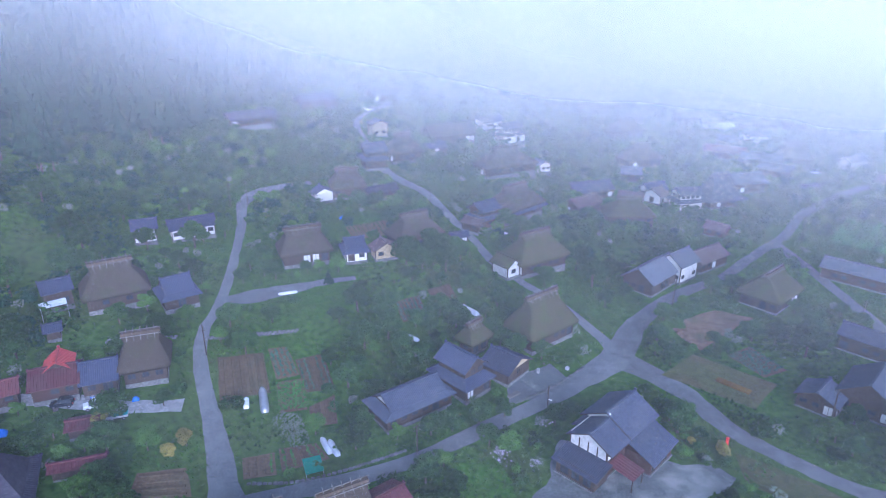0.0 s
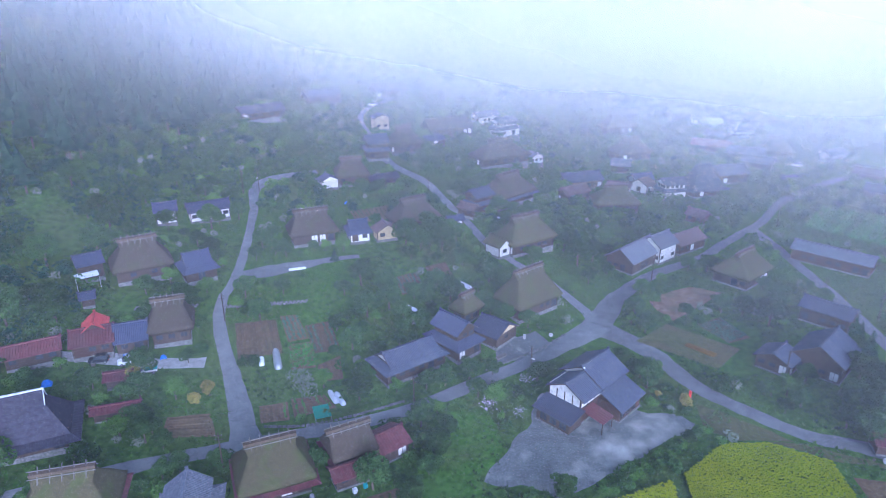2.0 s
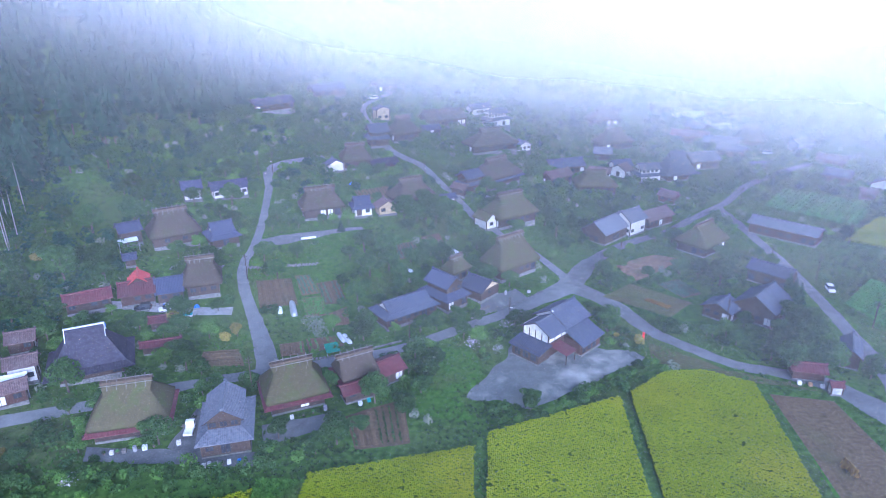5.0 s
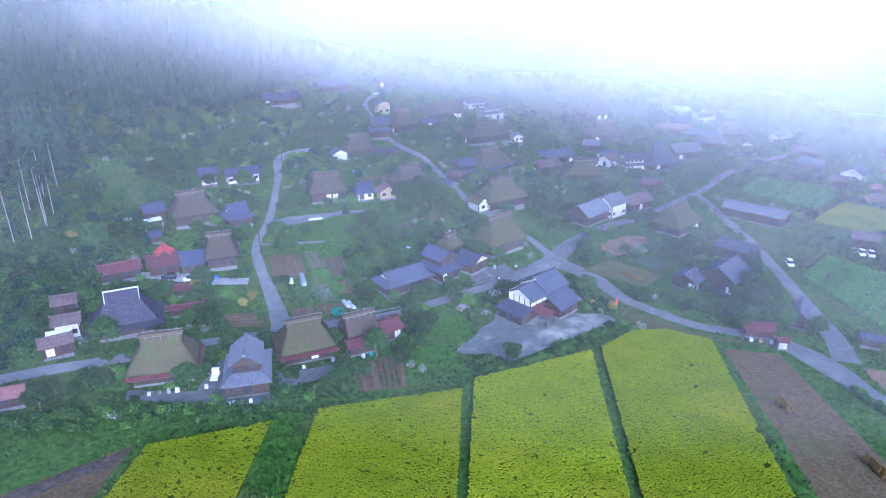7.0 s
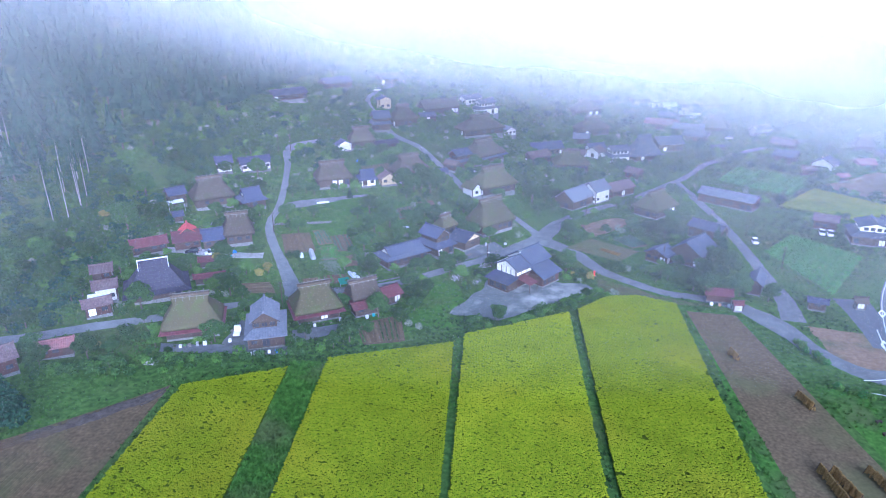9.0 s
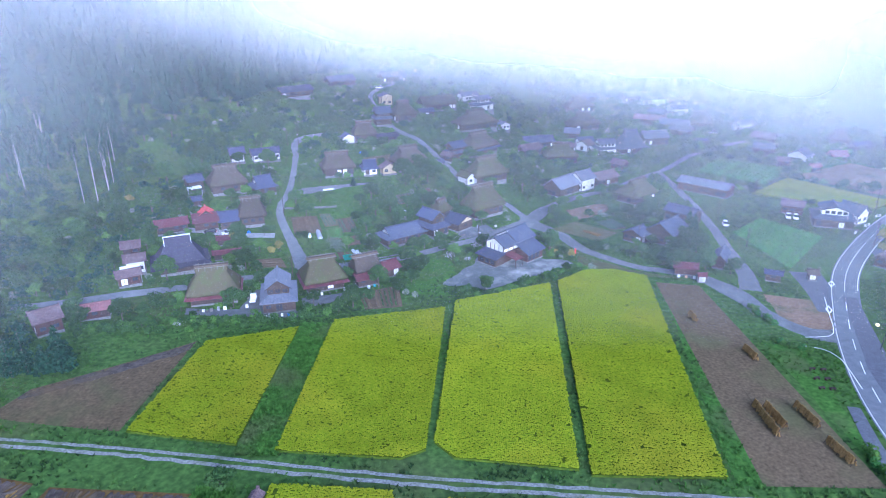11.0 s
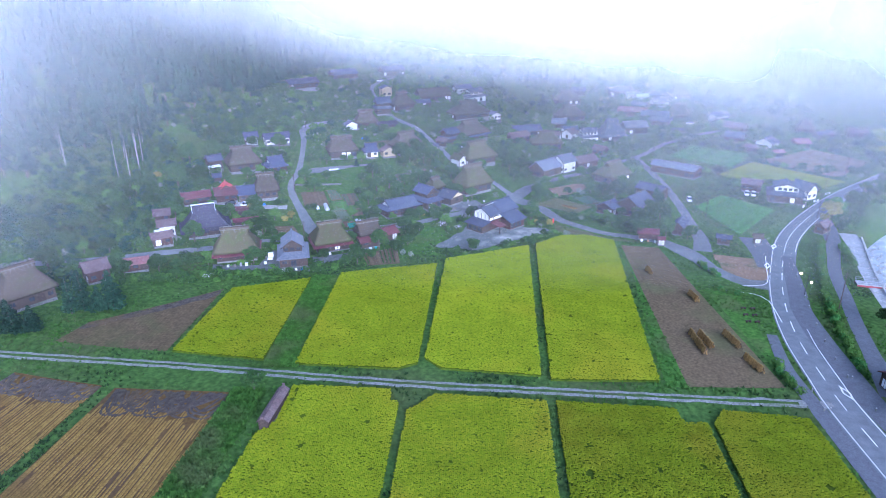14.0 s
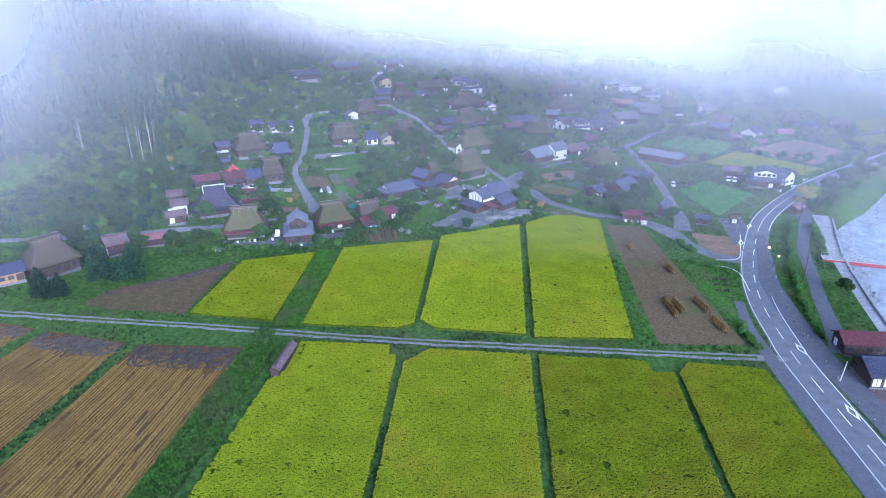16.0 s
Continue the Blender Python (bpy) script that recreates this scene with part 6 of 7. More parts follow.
# red footbridge over the river
br = thing("footbridge", 115.5, 39.6, 0.35, -16, "red steel footbridge with grey deck and railings", "bridge")
part("deck", boxes((0, 62, -1.3, 1.3, 0.15, 0.4)), CONCRETE, br)
for s in (-1, 1):
    part("girder", boxes((0, 62, s * 1.25 - 0.1, s * 1.25 + 0.1, -0.85, 0.15)), BRIDGE_RED, br)
    part("handrail", boxes((0, 62, s * 1.25 - 0.05, s * 1.25 + 0.05, 1.3, 1.38), (0, 62, s * 1.25 - 0.03, s * 1.25 + 0.03, 0.8, 0.85)), SILVER, br)
    for k in range(32):
        part("rail_post", boxes((k * 2 - 0.04, k * 2 + 0.04, s * 1.25 - 0.04, s * 1.25 + 0.04, 0.4, 1.3)), SILVER, br)

# loose things in the farmyards
def crate(x, y, turn, size, label, material):
    size *= 0.75
    c = thing("storage_crate", x, y, height(x, y) + 0.07, turn, label, "crate", "yard goods")
    for k in range(4):
        z = size * (0.06 + 0.24 * k)
        part("slat", boxes((-size / 2, size / 2, -size / 2, -size / 2 + 0.03, z, z + size * 0.18), (-size / 2, size / 2, size / 2 - 0.03, size / 2, z, z + size * 0.18),
                           (-size / 2, -size / 2 + 0.03, -size / 2, size / 2, z, z + size * 0.18), (size / 2 - 0.03, size / 2, -size / 2, size / 2, z, z + size * 0.18)), material, c)
    part("base", boxes((-size / 2, size / 2, -size / 2, size / 2, 0.0, 0.05)), material, c)


def drum(x, y, label, material, r=0.32, high=0.9):
    d = thing("water_drum", x, y, height(x, y) + 0.07, 0, label, "drum", "yard goods")
    part("shell", rods([((0, 0, 0), (0, 0, high))], r, 14), material, d)
    for z in (0.04, high * 0.36, high * 0.68, high - 0.06):
        part("hoop", rods([((0, 0, z), (0, 0, z + 0.04))], r + 0.02, 14), material, d)
    part("lid", rods([((0, 0, high), (0, 0, high + 0.05))], r * 0.9, 14), SILVER, d)


def board_stack(x, y, turn, length, label, material):
    b = thing("board_stack", x, y, height(x, y) + 0.07, turn, label, "boards", "yard goods")
    r = random.Random(int(x * 31 + y))
    for k in range(6):
        o = r.uniform(-0.12, 0.12)
        part("board", boxes((-length / 2 + o, length / 2 + o, -0.45 + r.uniform(0, 0.1), 0.4 + r.uniform(0, 0.1), 0.06 * k, 0.06 * k + 0.05)), material, b)


def flower_pot(x, y, material, label):
    p_ = thing("flower_pot", x, y, height(x, y) + 0.07, 0, label, "flower pot", "yard goods")
    part("pot", rod(bmesh.new(), (0, 0, 0), (0, 0, 0.34), 0.16, 0.24, 10), BROWN_TILE, p_)
    v, f = leaf_cloud([(0, 0, 0.5, 0.3, 0.3, 0.22)], 40, 0.12, np.random.default_rng(int(abs(x) * 10)))
    raw("foliage", v, f, material, p_)


for x, y, turn, size, lab, mat_ in ((-52.4, 47.4, 15, 0.8, "white plastic crate in a farmyard", PLASTER), (-50.6, 47.9, 22, 0.9, "grey wooden crate by a farmhouse door", WOOD_GREY), (-47.6, 48.8, 18, 1.0, "white cold box by a farmhouse door", WHITE_METAL),
                                    (-36.4, 44.9, 10, 0.8, "white plastic crate before a two-storey house", PLASTER), (-34.6, 45.3, 15, 0.9, "grey crate before a two-storey house", CONCRETE), (-32.7, 45.9, 18, 0.8, "white plastic crate before a two-storey house", PLASTER), (-31.2, 46.2, 5, 0.7, "blue plastic crate before a two-storey house", BLUE_SHEET),
                                    (-42.6, 50.2, 20, 0.9, "white crate beside a parked truck", PLASTER), (-25.6, 57.6, 24, 0.8, "white plastic crate in front of mossy thatch", PLASTER), (-12.8, 63.0, 30, 0.8, "teal plastic crate beside a red roof", TEAL), (-14.2, 61.9, 30, 0.9, "white plastic crate beside a red roof", WHITE_METAL),
                                    (-66.0, 87.0, 20, 0.9, "grey crate by a red-roofed farmhouse", WOOD_GREY), (20.6, 108.4, 40, 0.8, "white crate before a large thatched farmhouse", PLASTER), (72.0, 69.4, -12, 0.8, "white goods crate before a shop", PLASTER), (70.0, 69.9, -12, 0.8, "warm wooden goods crate before a shop", WOOD_WARM), (68.2, 70.4, -12, 0.9, "white goods crate before a shop", PLASTER)):
    crate(x, y, turn, size, lab, mat_)
for x, y, lab, mat_ in ((-49.0, 48.3, "grey water drum by a farmhouse wall", CONCRETE), (-35.5, 45.0, "pale grey water drum before a house", SILVER), (-20.2, 60.2, "grey water drum by a thatched farmhouse", CONCRETE), (-61.5, 90.0, "blue water drum by a blue-roofed house", BLUE_SHEET), (14.8, 106.8, "grey water drum in a sandy yard", CONCRETE)):
    drum(x, y, lab, mat_)
for x, y, turn, length, lab in ((-43.2, 56.0, 75, 3.2, "stack of silvered boards between farmhouses"), (-27.4, 55.8, 24, 2.6, "stack of silvered boards in a yard"), (-58.6, 87.6, 10, 2.8, "stack of silvered boards on a gravel drive"), (9.6, 99.6, 40, 2.4, "stack of silvered boards on a parking pad")):
    board_stack(x, y, turn, length, lab, WOOD_GREY)
for k in range(14):
    x, y, m_ = ((-53.6, 47.2, LEAF), (-51.5, 47.6, CROP), (-46.4, 49.4, LEAF), (-37.2, 44.6, CROP), (-33.6, 45.5, LEAF), (-30.4, 46.6, CROP), (-23.8, 58.4, LEAF), (-22.2, 59.2, CROP), (16.2, 109.6, LEAF), (18.4, 111.2, CROP), (24.0, 83.0, LEAF), (25.6, 84.6, CROP), (66.6, 70.9, LEAF), (73.8, 69.2, CROP))[k]
    flower_pot(x, y, m_, "potted green plant in front of a house")

# river stones along the far bank of the wall
stone_v, stone_f = [], []
rs = np.random.default_rng(3)
for k in range(420):
    y = rs.uniform(20, 190)
    x = float(river_edge(y)) + rs.uniform(3 + 6 * (y > 80), 7 + 8 * (y > 80))
    s = rs.uniform(0.25, 0.8)
    o = len(stone_v)
    top = rs.uniform(0.5, 0.9) * s
    for a in range(6):
        stone_v.append((x + s * math.cos(a * 1.047) * rs.uniform(0.7, 1.2), y + s * math.sin(a * 1.047) * rs.uniform(0.7, 1.2), -4.6 + 0.3 * s))
    stone_v.append((x, y, -4.35 + top))
    stone_f += [(o + a, o + (a + 1) % 6, o + 6) for a in range(6)]
tagged(raw("river_stones", stone_v, stone_f, CONCRETE), "pale boulders along the river bank", "stones", kind="stuff")

# shrine gate far off
gate = thing("shrine_gate", 216, 296, height(216, 296), 0, "pale stone shrine gate at the wood's edge", "gate")
for s in (-2.6, 2.6):
    part("pillar", rod(bmesh.new(), (s * 1.08, 0, -0.4), (s, 0, 5.4), 0.3, 0.24, 10), PLASTER, gate)
part("tie_beam", boxes((-3.4, 3.4, -0.16, 0.16, 4.2, 4.6)), PLASTER, gate)
part("top_beam", boxes((-4.0, 4.0, -0.28, 0.28, 5.3, 5.85)), PLASTER, gate)

# pale roof-edge sheets and skylights
for x, y, z, turn, l, w, tilt, lab in ((-77.8, 109.0, 2.7, 39, 4.6, 1.0, 12, "white metal awning on a storehouse"), (-75.2, 58.9, 3.2, 27, 4.8, 1.3, 16, "white sheet awning on a storehouse")):
    t = thing("awning", x, y, height(x, y), turn, lab, "awning")
    bm = bmesh.new()
    d = w * math.tan(radians(tilt))
    slab(bm, [(-l / 2, -w, z), (l / 2, -w, z), (l / 2, w, z + 2 * d), (-l / 2, w, z + 2 * d)], 0.06)
    part("sheet", bm, WHITE_METAL, t)
    for s in (-l / 2 + 0.1, l / 2 - 0.1):
        part("post", rods([((s, -w + 0.1, -0.2), (s, -w + 0.1, z))], 0.05, 5), SILVER, t)

# dry stone walls on the terraces
def stone_wall(points, high, label):
    w = thing("stone_wall", 0, 0, 0, 0, label, "stone wall", "terrace walls", "structure")
    p = along(points, 0.75)
    r = random.Random(len(p))
    t = np.gradient(p, axis=0)
    for i, (x, y) in enumerate(p):
        turn = math.degrees(math.atan2(t[i][1], t[i][0]))
        for row in range(max(1, int(high / 0.4))):
            k = part("stone", bevelled((-0.34, 0.34, -0.25, 0.25, -0.2, 0.2), 0.09), STONE, w) if i == 0 and row == 0 else None
            if k is None:
                k = new("stone", w.children[0].data)
                k.parent = w
            s = r.uniform(0.85, 1.12)
            k.matrix_basis = Matrix.LocRotScale((x + (0.375 if row % 2 else 0) * math.cos(radians(turn)), y + (0.375 if row % 2 else 0) * math.sin(radians(turn)), height(x, y) + 0.1 + row * 0.38), Euler((r.uniform(-0.08, 0.08), r.uniform(-0.08, 0.08), radians(turn + r.uniform(-7, 7)))), (s, s, s))


stone_wall([(-49, 108.5), (-44, 109.8), (-38, 111.6), (-33, 113.2)], 0.9, "low grey dry stone terrace wall")
stone_wall([(-31.5, 75.9), (-24.5, 76.8), (-17, 79.9), (-9, 84.2)], 0.7, "low grey stone wall beside the lane")
stone_wall([(6.5, 95.0), (12.0, 99.0), (17.5, 103.0), (24, 109.5)], 0.7, "stone kerb wall below a farmyard")
stone_wall([(-66, 104.4), (-60, 106.2), (-55, 107.8)], 0.8, "stone retaining wall in front of a farmhouse")


# ---- trees, shrubs and rough growth ----
def free(x, y, gap=0.6, lawns=False):
    """Which points lie clear of houses, lanes and plots."""
    x, y = np.asarray(x, float), np.asarray(y, float)
    ok = np.ones(len(x), bool)
    for cx, cy, a, hl, hw in BUILT:
        dx, dy = x - cx, y - cy
        u, v = dx * math.cos(a) + dy * math.sin(a), -dx * math.sin(a) + dy * math.cos(a)
        ok &= ~((np.abs(u) < hl + gap * 0.4) & (np.abs(v) < hw + gap * 0.4))
    for p, w in WAYS:
        for q, half in zip(p, w):
            ok &= np.hypot(x - q[0], y - q[1]) > half + gap
    for poly in PLOTS if lawns else PLOTS + LAWNS:
        ok &= ~inside(poly, x, y)
    ok &= x < river_edge(y) - 1.0
    return ok


def tree(name, high, spread, material, label, seed, leaves=900, leaf=0.34, bark=None, lift=0.32, lobes_n=9, group="village trees"):
    rng = np.random.default_rng(seed)
    t = thing(name, 0, 0, -400, 0, label, "tree", group)
    bm = bmesh.new()
    top = high * 0.62
    bend = rng.normal(0, 0.05, 2) * high
    p0, p1, p2 = (0, 0, -0.4), (bend[0] * 0.5, bend[1] * 0.5, top * 0.55), (bend[0], bend[1], top)
    rod(bm, p0, p1, 0.035 * high, 0.024 * high, 7)
    rod(bm, p1, p2, 0.024 * high, 0.010 * high, 6)
    lobes = []
    for k in range(lobes_n):
        a = 6.283 * k / lobes_n + rng.uniform(-0.4, 0.4)
        reach = spread * rng.uniform(0.35, 0.68)
        z = high * rng.uniform(lift + 0.1, 0.85)
        lobes.append((reach * math.cos(a), reach * math.sin(a), z, spread * rng.uniform(0.3, 0.48), spread * rng.uniform(0.3, 0.48), high * rng.uniform(0.10, 0.19)))
        rod(bm, (bend[0] * 0.6, bend[1] * 0.6, top * rng.uniform(0.35, 0.8)), lobes[-1][:3], 0.011 * high, 0.004 * high, 5)
    lobes.append((bend[0], bend[1], high * 0.84, spread * 0.45, spread * 0.45, high * 0.16))
    part("trunk", bm, bark or BARK, t)
    v, f = leaf_cloud(lobes, int(leaves * 1.8), leaf * 0.74, rng)
    raw("crown", v, f, material, t)
    return t


def bush(name, high, wide, material, label, seed, leaves=260, leaf=0.22, group="garden shrubs"):
    rng = np.random.default_rng(seed)
    t = thing(name, 0, 0, -400, 0, label, "shrub", group)
    lobes = [(rng.normal(0, wide * 0.3), rng.normal(0, wide * 0.3), high * rng.uniform(0.35, 0.65), wide * 0.45, wide * 0.45, high * 0.4) for _ in range(5)]
    v, f = leaf_cloud(lobes, leaves, leaf, rng)
    v[:, 2] = np.maximum(v[:, 2], 0.02)
    raw("foliage", v, f, material, t)
    bm = bmesh.new()
    for l in lobes:
        rod(bm, (l[0] * 0.3, l[1] * 0.3, -0.2), l[:3], 0.04, 0.02, 4)
    part("stems", bm, BARK, t)
    return t


def conifer(high, wide, label, seed, leaves=1100):
    rng = np.random.default_rng(seed)
    t = thing("conifer", 0, 0, -400, 0, label, "tree", "village trees")
    part("trunk", rod(bmesh.new(), (0, 0, -0.4), (0, 0, high * 0.95), 0.025 * high, 0.004 * high, 7), BARK, t)
    lobes = []
    for k in range(22):
        f = k / 22
        a, r = 2.4 * k, wide * 0.5 * (1 - f) ** 0.8
        lobes.append((r * 0.6 * math.cos(a), r * 0.6 * math.sin(a), high * (0.10 + 0.86 * f), max(r * 0.75, 0.25), max(r * 0.75, 0.25), high * 0.06))
    v, f = leaf_cloud(lobes, leaves, 0.3, rng)
    raw("crown", v, f, NEEDLES, t)
    return t


def stand(ob, x, y, size=1.0, turn=None, z=None):
    """A copy of a plant at a place."""
    rng = random.Random(int(x * 71 + y * 937))
    turn = rng.uniform(0, 360) if turn is None else turn
    s = size * rng.uniform(0.9, 1.1)
    m = Matrix.LocRotScale((x, y, height(x, y) if z is None else z), Euler((0, 0, radians(turn))), (s, s, s * rng.uniform(0.9, 1.1)))
    return copy_thing(ob, m)


def drop(ob):
    """Takes away a plant that only served as a pattern."""
    for o in (*ob.children_recursive, ob):
        bpy.data.objects.remove(o)


oak = tree("broadleaf_tree", 6.5, 3.4, LEAF, "dark green broadleaf tree with a loose crown", 1, 1300)
elm = tree("broadleaf_tree", 5.0, 2.6, LEAF, "rounded green broadleaf tree in a garden", 2, 1000, 0.3)
ash = tree("broadleaf_tree", 7.5, 3.0, LEAF, "tall dark green broadleaf tree", 3, 1300)
persimmon = tree("fruit_tree", 4.2, 2.2, LEAF_LIGHT, "light green fruit tree in a garden", 4, 700, 0.28)
autumn = tree("fruit_tree", 3.8, 2.0, LEAF_YELLOW, "yellowing small fruit tree", 5, 600, 0.26)
shrub_a = bush("shrub", 1.5, 1.6, LEAF, "dark green rounded shrub", 6)
shrub_b = bush("shrub", 1.2, 1.5, LEAF_LIGHT, "light green leafy shrub", 7)
shrub_c = bush("shrub", 2.2, 2.2, LEAF, "large dense green shrub", 8, 420, 0.26)
shrub_d = bush("flowering_shrub", 2.6, 3.4, LEAF_GREY, "large rounded grey-green shrub with pale plumes", 9, 620, 0.2)
shrub_e = bush("shrub", 1.2, 1.3, LEAF_YELLOW, "yellow-green shrub beside a garden", 10)
shrub_f = bush("hydrangea_shrub", 1.4, 2.4, BLOSSOM, "shrub dotted with pale blossom on a bank", 11, 130, 0.12)
cedar = conifer(6.5, 3.6, "dark clipped evergreen with a dense crown", 12)
spire = conifer(9.5, 3.6, "tall dark narrow evergreen tree", 13)

# trees that stand out one by one
for x, y, s, kind in (
    (-70.7, 20.0, 1.6, cedar), (-76.6, 18.1, 1.05, spire), (-86.1, 6.2, 1.3, cedar), (-82.4, 7.6, 1.2, cedar), (-73.2, 18.6, 1.0, cedar), (-78.8, 16.5, 0.9, spire),
    (81.0, 104.0, 0.95, spire), (84.0, 106.5, 0.7, spire), (77.0, 75.8, 0.9, oak), (68.6, 75.6, 0.95, oak), (74.2, 74.8, 0.9, oak), (72.0, 78.5, 1.1, ash), (80.0, 97.0, 1.0, spire), (82.6, 72.4, 0.85, elm), (85.0, 75.5, 0.8, elm), (69.6, 82.2, 1.0, ash), (78.6, 88.3, 1.1, oak), (73.5, 84.0, 1.0, oak), (76.8, 93.0, 0.9, ash), (62.0, 85.0, 0.7, elm), (57.0, 88.5, 0.6, elm), (66.5, 78.8, 0.8, oak),
    (131.5, 88.0, 1.0, autumn), (135.5, 92.5, 1.7, autumn), (139.5, 97.0, 1.6, persimmon), (109.5, 16.5, 0.8, elm), (-26.0, -12.4, 1.0, elm), (16.4, 60.6, 0.5, ash), (-16.5, 51.0, 0.85, oak), (-19.5, 48.5, 0.7, elm), (-13.0, 54.5, 0.6, elm),
    (-26.5, 52.2, 0.75, elm), (-49.4, 70.6, 1.0, elm), (-53.9, 71.5, 0.9, persimmon), (-46.0, 69.5, 0.8, elm), (-58.5, 57.0, 0.8, oak), (-64.5, 56.5, 0.7, elm),
    (-15.4, 119.1, 1.0, oak), (-18.8, 110.0, 0.95, oak), (-11.0, 109.5, 0.9, elm), (-12.7, 141.0, 1.25, oak), (-6.5, 143.5, 1.2, ash), (-9.0, 139.5, 0.9, oak), (-45.9, 113.0, 0.95, elm), (-38.2, 115.4, 0.8, elm), (-57.0, 106.5, 0.9, oak), (-50.0, 90.5, 0.7, elm),
    (-5.0, 88.2, 0.9, elm), (3.0, 91.6, 0.85, elm), (-1.5, 89.5, 0.8, oak), (7.5, 93.5, 0.7, elm), (-16.4, 88.6, 0.85, elm), (-17.5, 92.5, 0.7, persimmon), (-21.8, 122.0, 0.9, oak), (-25.0, 117.5, 0.8, elm), (65.8, 120.0, 0.9, oak), (61.5, 122.5, 0.8, elm), (69.5, 115.0, 1.0, oak), (73.0, 120.5, 0.9, ash), (66.0, 107.0, 0.7, elm), (63.0, 103.5, 0.7, elm),
    (31.8, 142.6, 1.1, oak), (29.0, 150.0, 1.0, ash), (36.5, 147.0, 0.9, oak), (39.0, 140.0, 0.8, elm), (33.0, 133.5, 0.8, elm), (28.5, 127.5, 0.7, persimmon), (0.0, 147.0, 0.8, elm), (2.2, 137.5, 0.8, elm), (-3.5, 141.0, 0.9, oak), (9.0, 131.5, 0.9, elm), (-1.0, 119.5, 0.9, oak), (-6.5, 117.0, 0.8, elm), (-45.5, 60.5, 0.5, elm),
    (-79.0, 98.0, 1.1, oak), (-84.0, 92.0, 1.2, ash), (-92.0, 86.0, 1.2, oak), (-86.0, 76.0, 1.1, oak), (-83.0, 60.5, 0.9, elm), (-90.0, 66.0, 1.1, ash), (-86.5, 49.0, 0.9, elm), (-95.0, 57.0, 1.2, oak), (-81.5, 120.5, 1.1, oak), (-88.0, 112.0, 1.2, ash), (-83.0, 130.0, 1.1, oak), (-96.0, 36.0, 1.1, oak), (-104.0, 46.0, 1.2, ash),
):
    stand(kind, x, y, s)

for x, y, s, kind in ((-27.0, 86.3, 1.05, shrub_d), (12.0, 82.0, 0.8, shrub_f), (6.5, 84.0, 1.2, shrub_f), (13.6, 92.0, 1.0, shrub_f), (-56.0, 41.0, 0.9, shrub_f), (-57.5, 84.5, 0.9, autumn), (-43.2, 82.5, 0.8, autumn), (-44.8, 80.0, 0.7, autumn), (-22.5, 131.5, 0.7, shrub_c), (-29.5, 131.0, 0.6, cedar), (-17.4, 124.5, 0.8, shrub_e)):
    stand(kind, x, y, s)

CLUMPS = {}


def clump(material, x, y, size, many=70, leaf=0.3):
    """One more shrub in the joined undergrowth."""
    r = np.random.default_rng(int(abs(x * 131 + y * 17)))
    wide, tall = 0.85 * size, 1.3 * size
    v, f = leaf_cloud([(r.normal(0, wide * 0.3), r.normal(0, wide * 0.3), tall * 0.5, wide * 0.8, wide * 0.8, tall * 0.5) for _ in range(3)], many, leaf, r)
    v[:, 2] = np.maximum(v[:, 2], 0.0)
    CLUMPS.setdefault(material.name, (material, [], []))
    _, vs, fs = CLUMPS[material.name]
    start = sum(len(q) for q in vs)
    vs.append(v + np.array([x, y, height(x, y)]))
    fs.append(np.array(f) + start)


# gardens, banks and hedges full of shrubs
rng = np.random.default_rng(77)
tries = np.stack([rng.uniform(-104, 60, 5200), rng.uniform(36, 232, 5200)], 1)
far_e = np.stack([rng.uniform(40, 215, 1900), rng.uniform(84, 300, 1900)], 1)
tries = np.concatenate([tries, far_e])
dense = np.array([noise.noise((x * 0.045, y * 0.045, 2.0)) for x, y in tries])
tries = tries[(dense > -0.2) & free(tries[:, 0], tries[:, 1], 1.7)]
placed = []
for x, y in tries:
    if len(placed) >= 1250 or y < 56 + 0.28 * x and x < 60:
        continue
    if placed and min((x - a) ** 2 + (y - b) ** 2 for a, b in placed) < 6.0:
        continue
    placed.append((x, y))
    k = rng.random()
    kind = shrub_a if k < 0.28 else shrub_b if k < 0.46 else shrub_c if k < 0.66 else shrub_e if k < 0.70 else elm if k < 0.84 else oak if k < 0.93 else persimmon
    if kind in (elm, oak, persimmon) and y < 170:
        stand(kind, x, y, rng.uniform(0.55, 1.0))
    elif kind in (elm, oak, persimmon):
        clump(LEAF, x, y, rng.uniform(1.9, 2.9), 150, 0.5)
    elif y < 120 and len(placed) % 2:
        stand(kind, x, y, rng.uniform(0.7, 1.35))
    else:
        clump((LEAF, LEAF_LIGHT, LEAF, LEAF_GREY)[int(rng.integers(4))], x, y, rng.uniform(0.8, 1.6))

# trees and shrubs close round the houses, behind and beside them
spots = []
for cx, cy, a, hl, hw in BUILT:
    for k in range(7 if hl > 3 else 3):
        w = rng.uniform(0, 1)
        u, v = (rng.uniform(-hl - 2, hl + 2), hw + rng.uniform(1.2, 3.5)) if w < 0.5 else (rng.choice((-1, 1)) * (hl + rng.uniform(1.0, 3.2)), rng.uniform(-hw, hw)) if w < 0.94 or cy < 110 else (rng.uniform(-hl, hl), -hw - rng.uniform(3.0, 5.0))
        spots.append((cx + u * math.cos(a) - v * math.sin(a), cy + u * math.sin(a) + v * math.cos(a)))
spots = np.array(spots)
spots = spots[free(spots[:, 0], spots[:, 1], 1.6) & (spots[:, 1] > 40)]
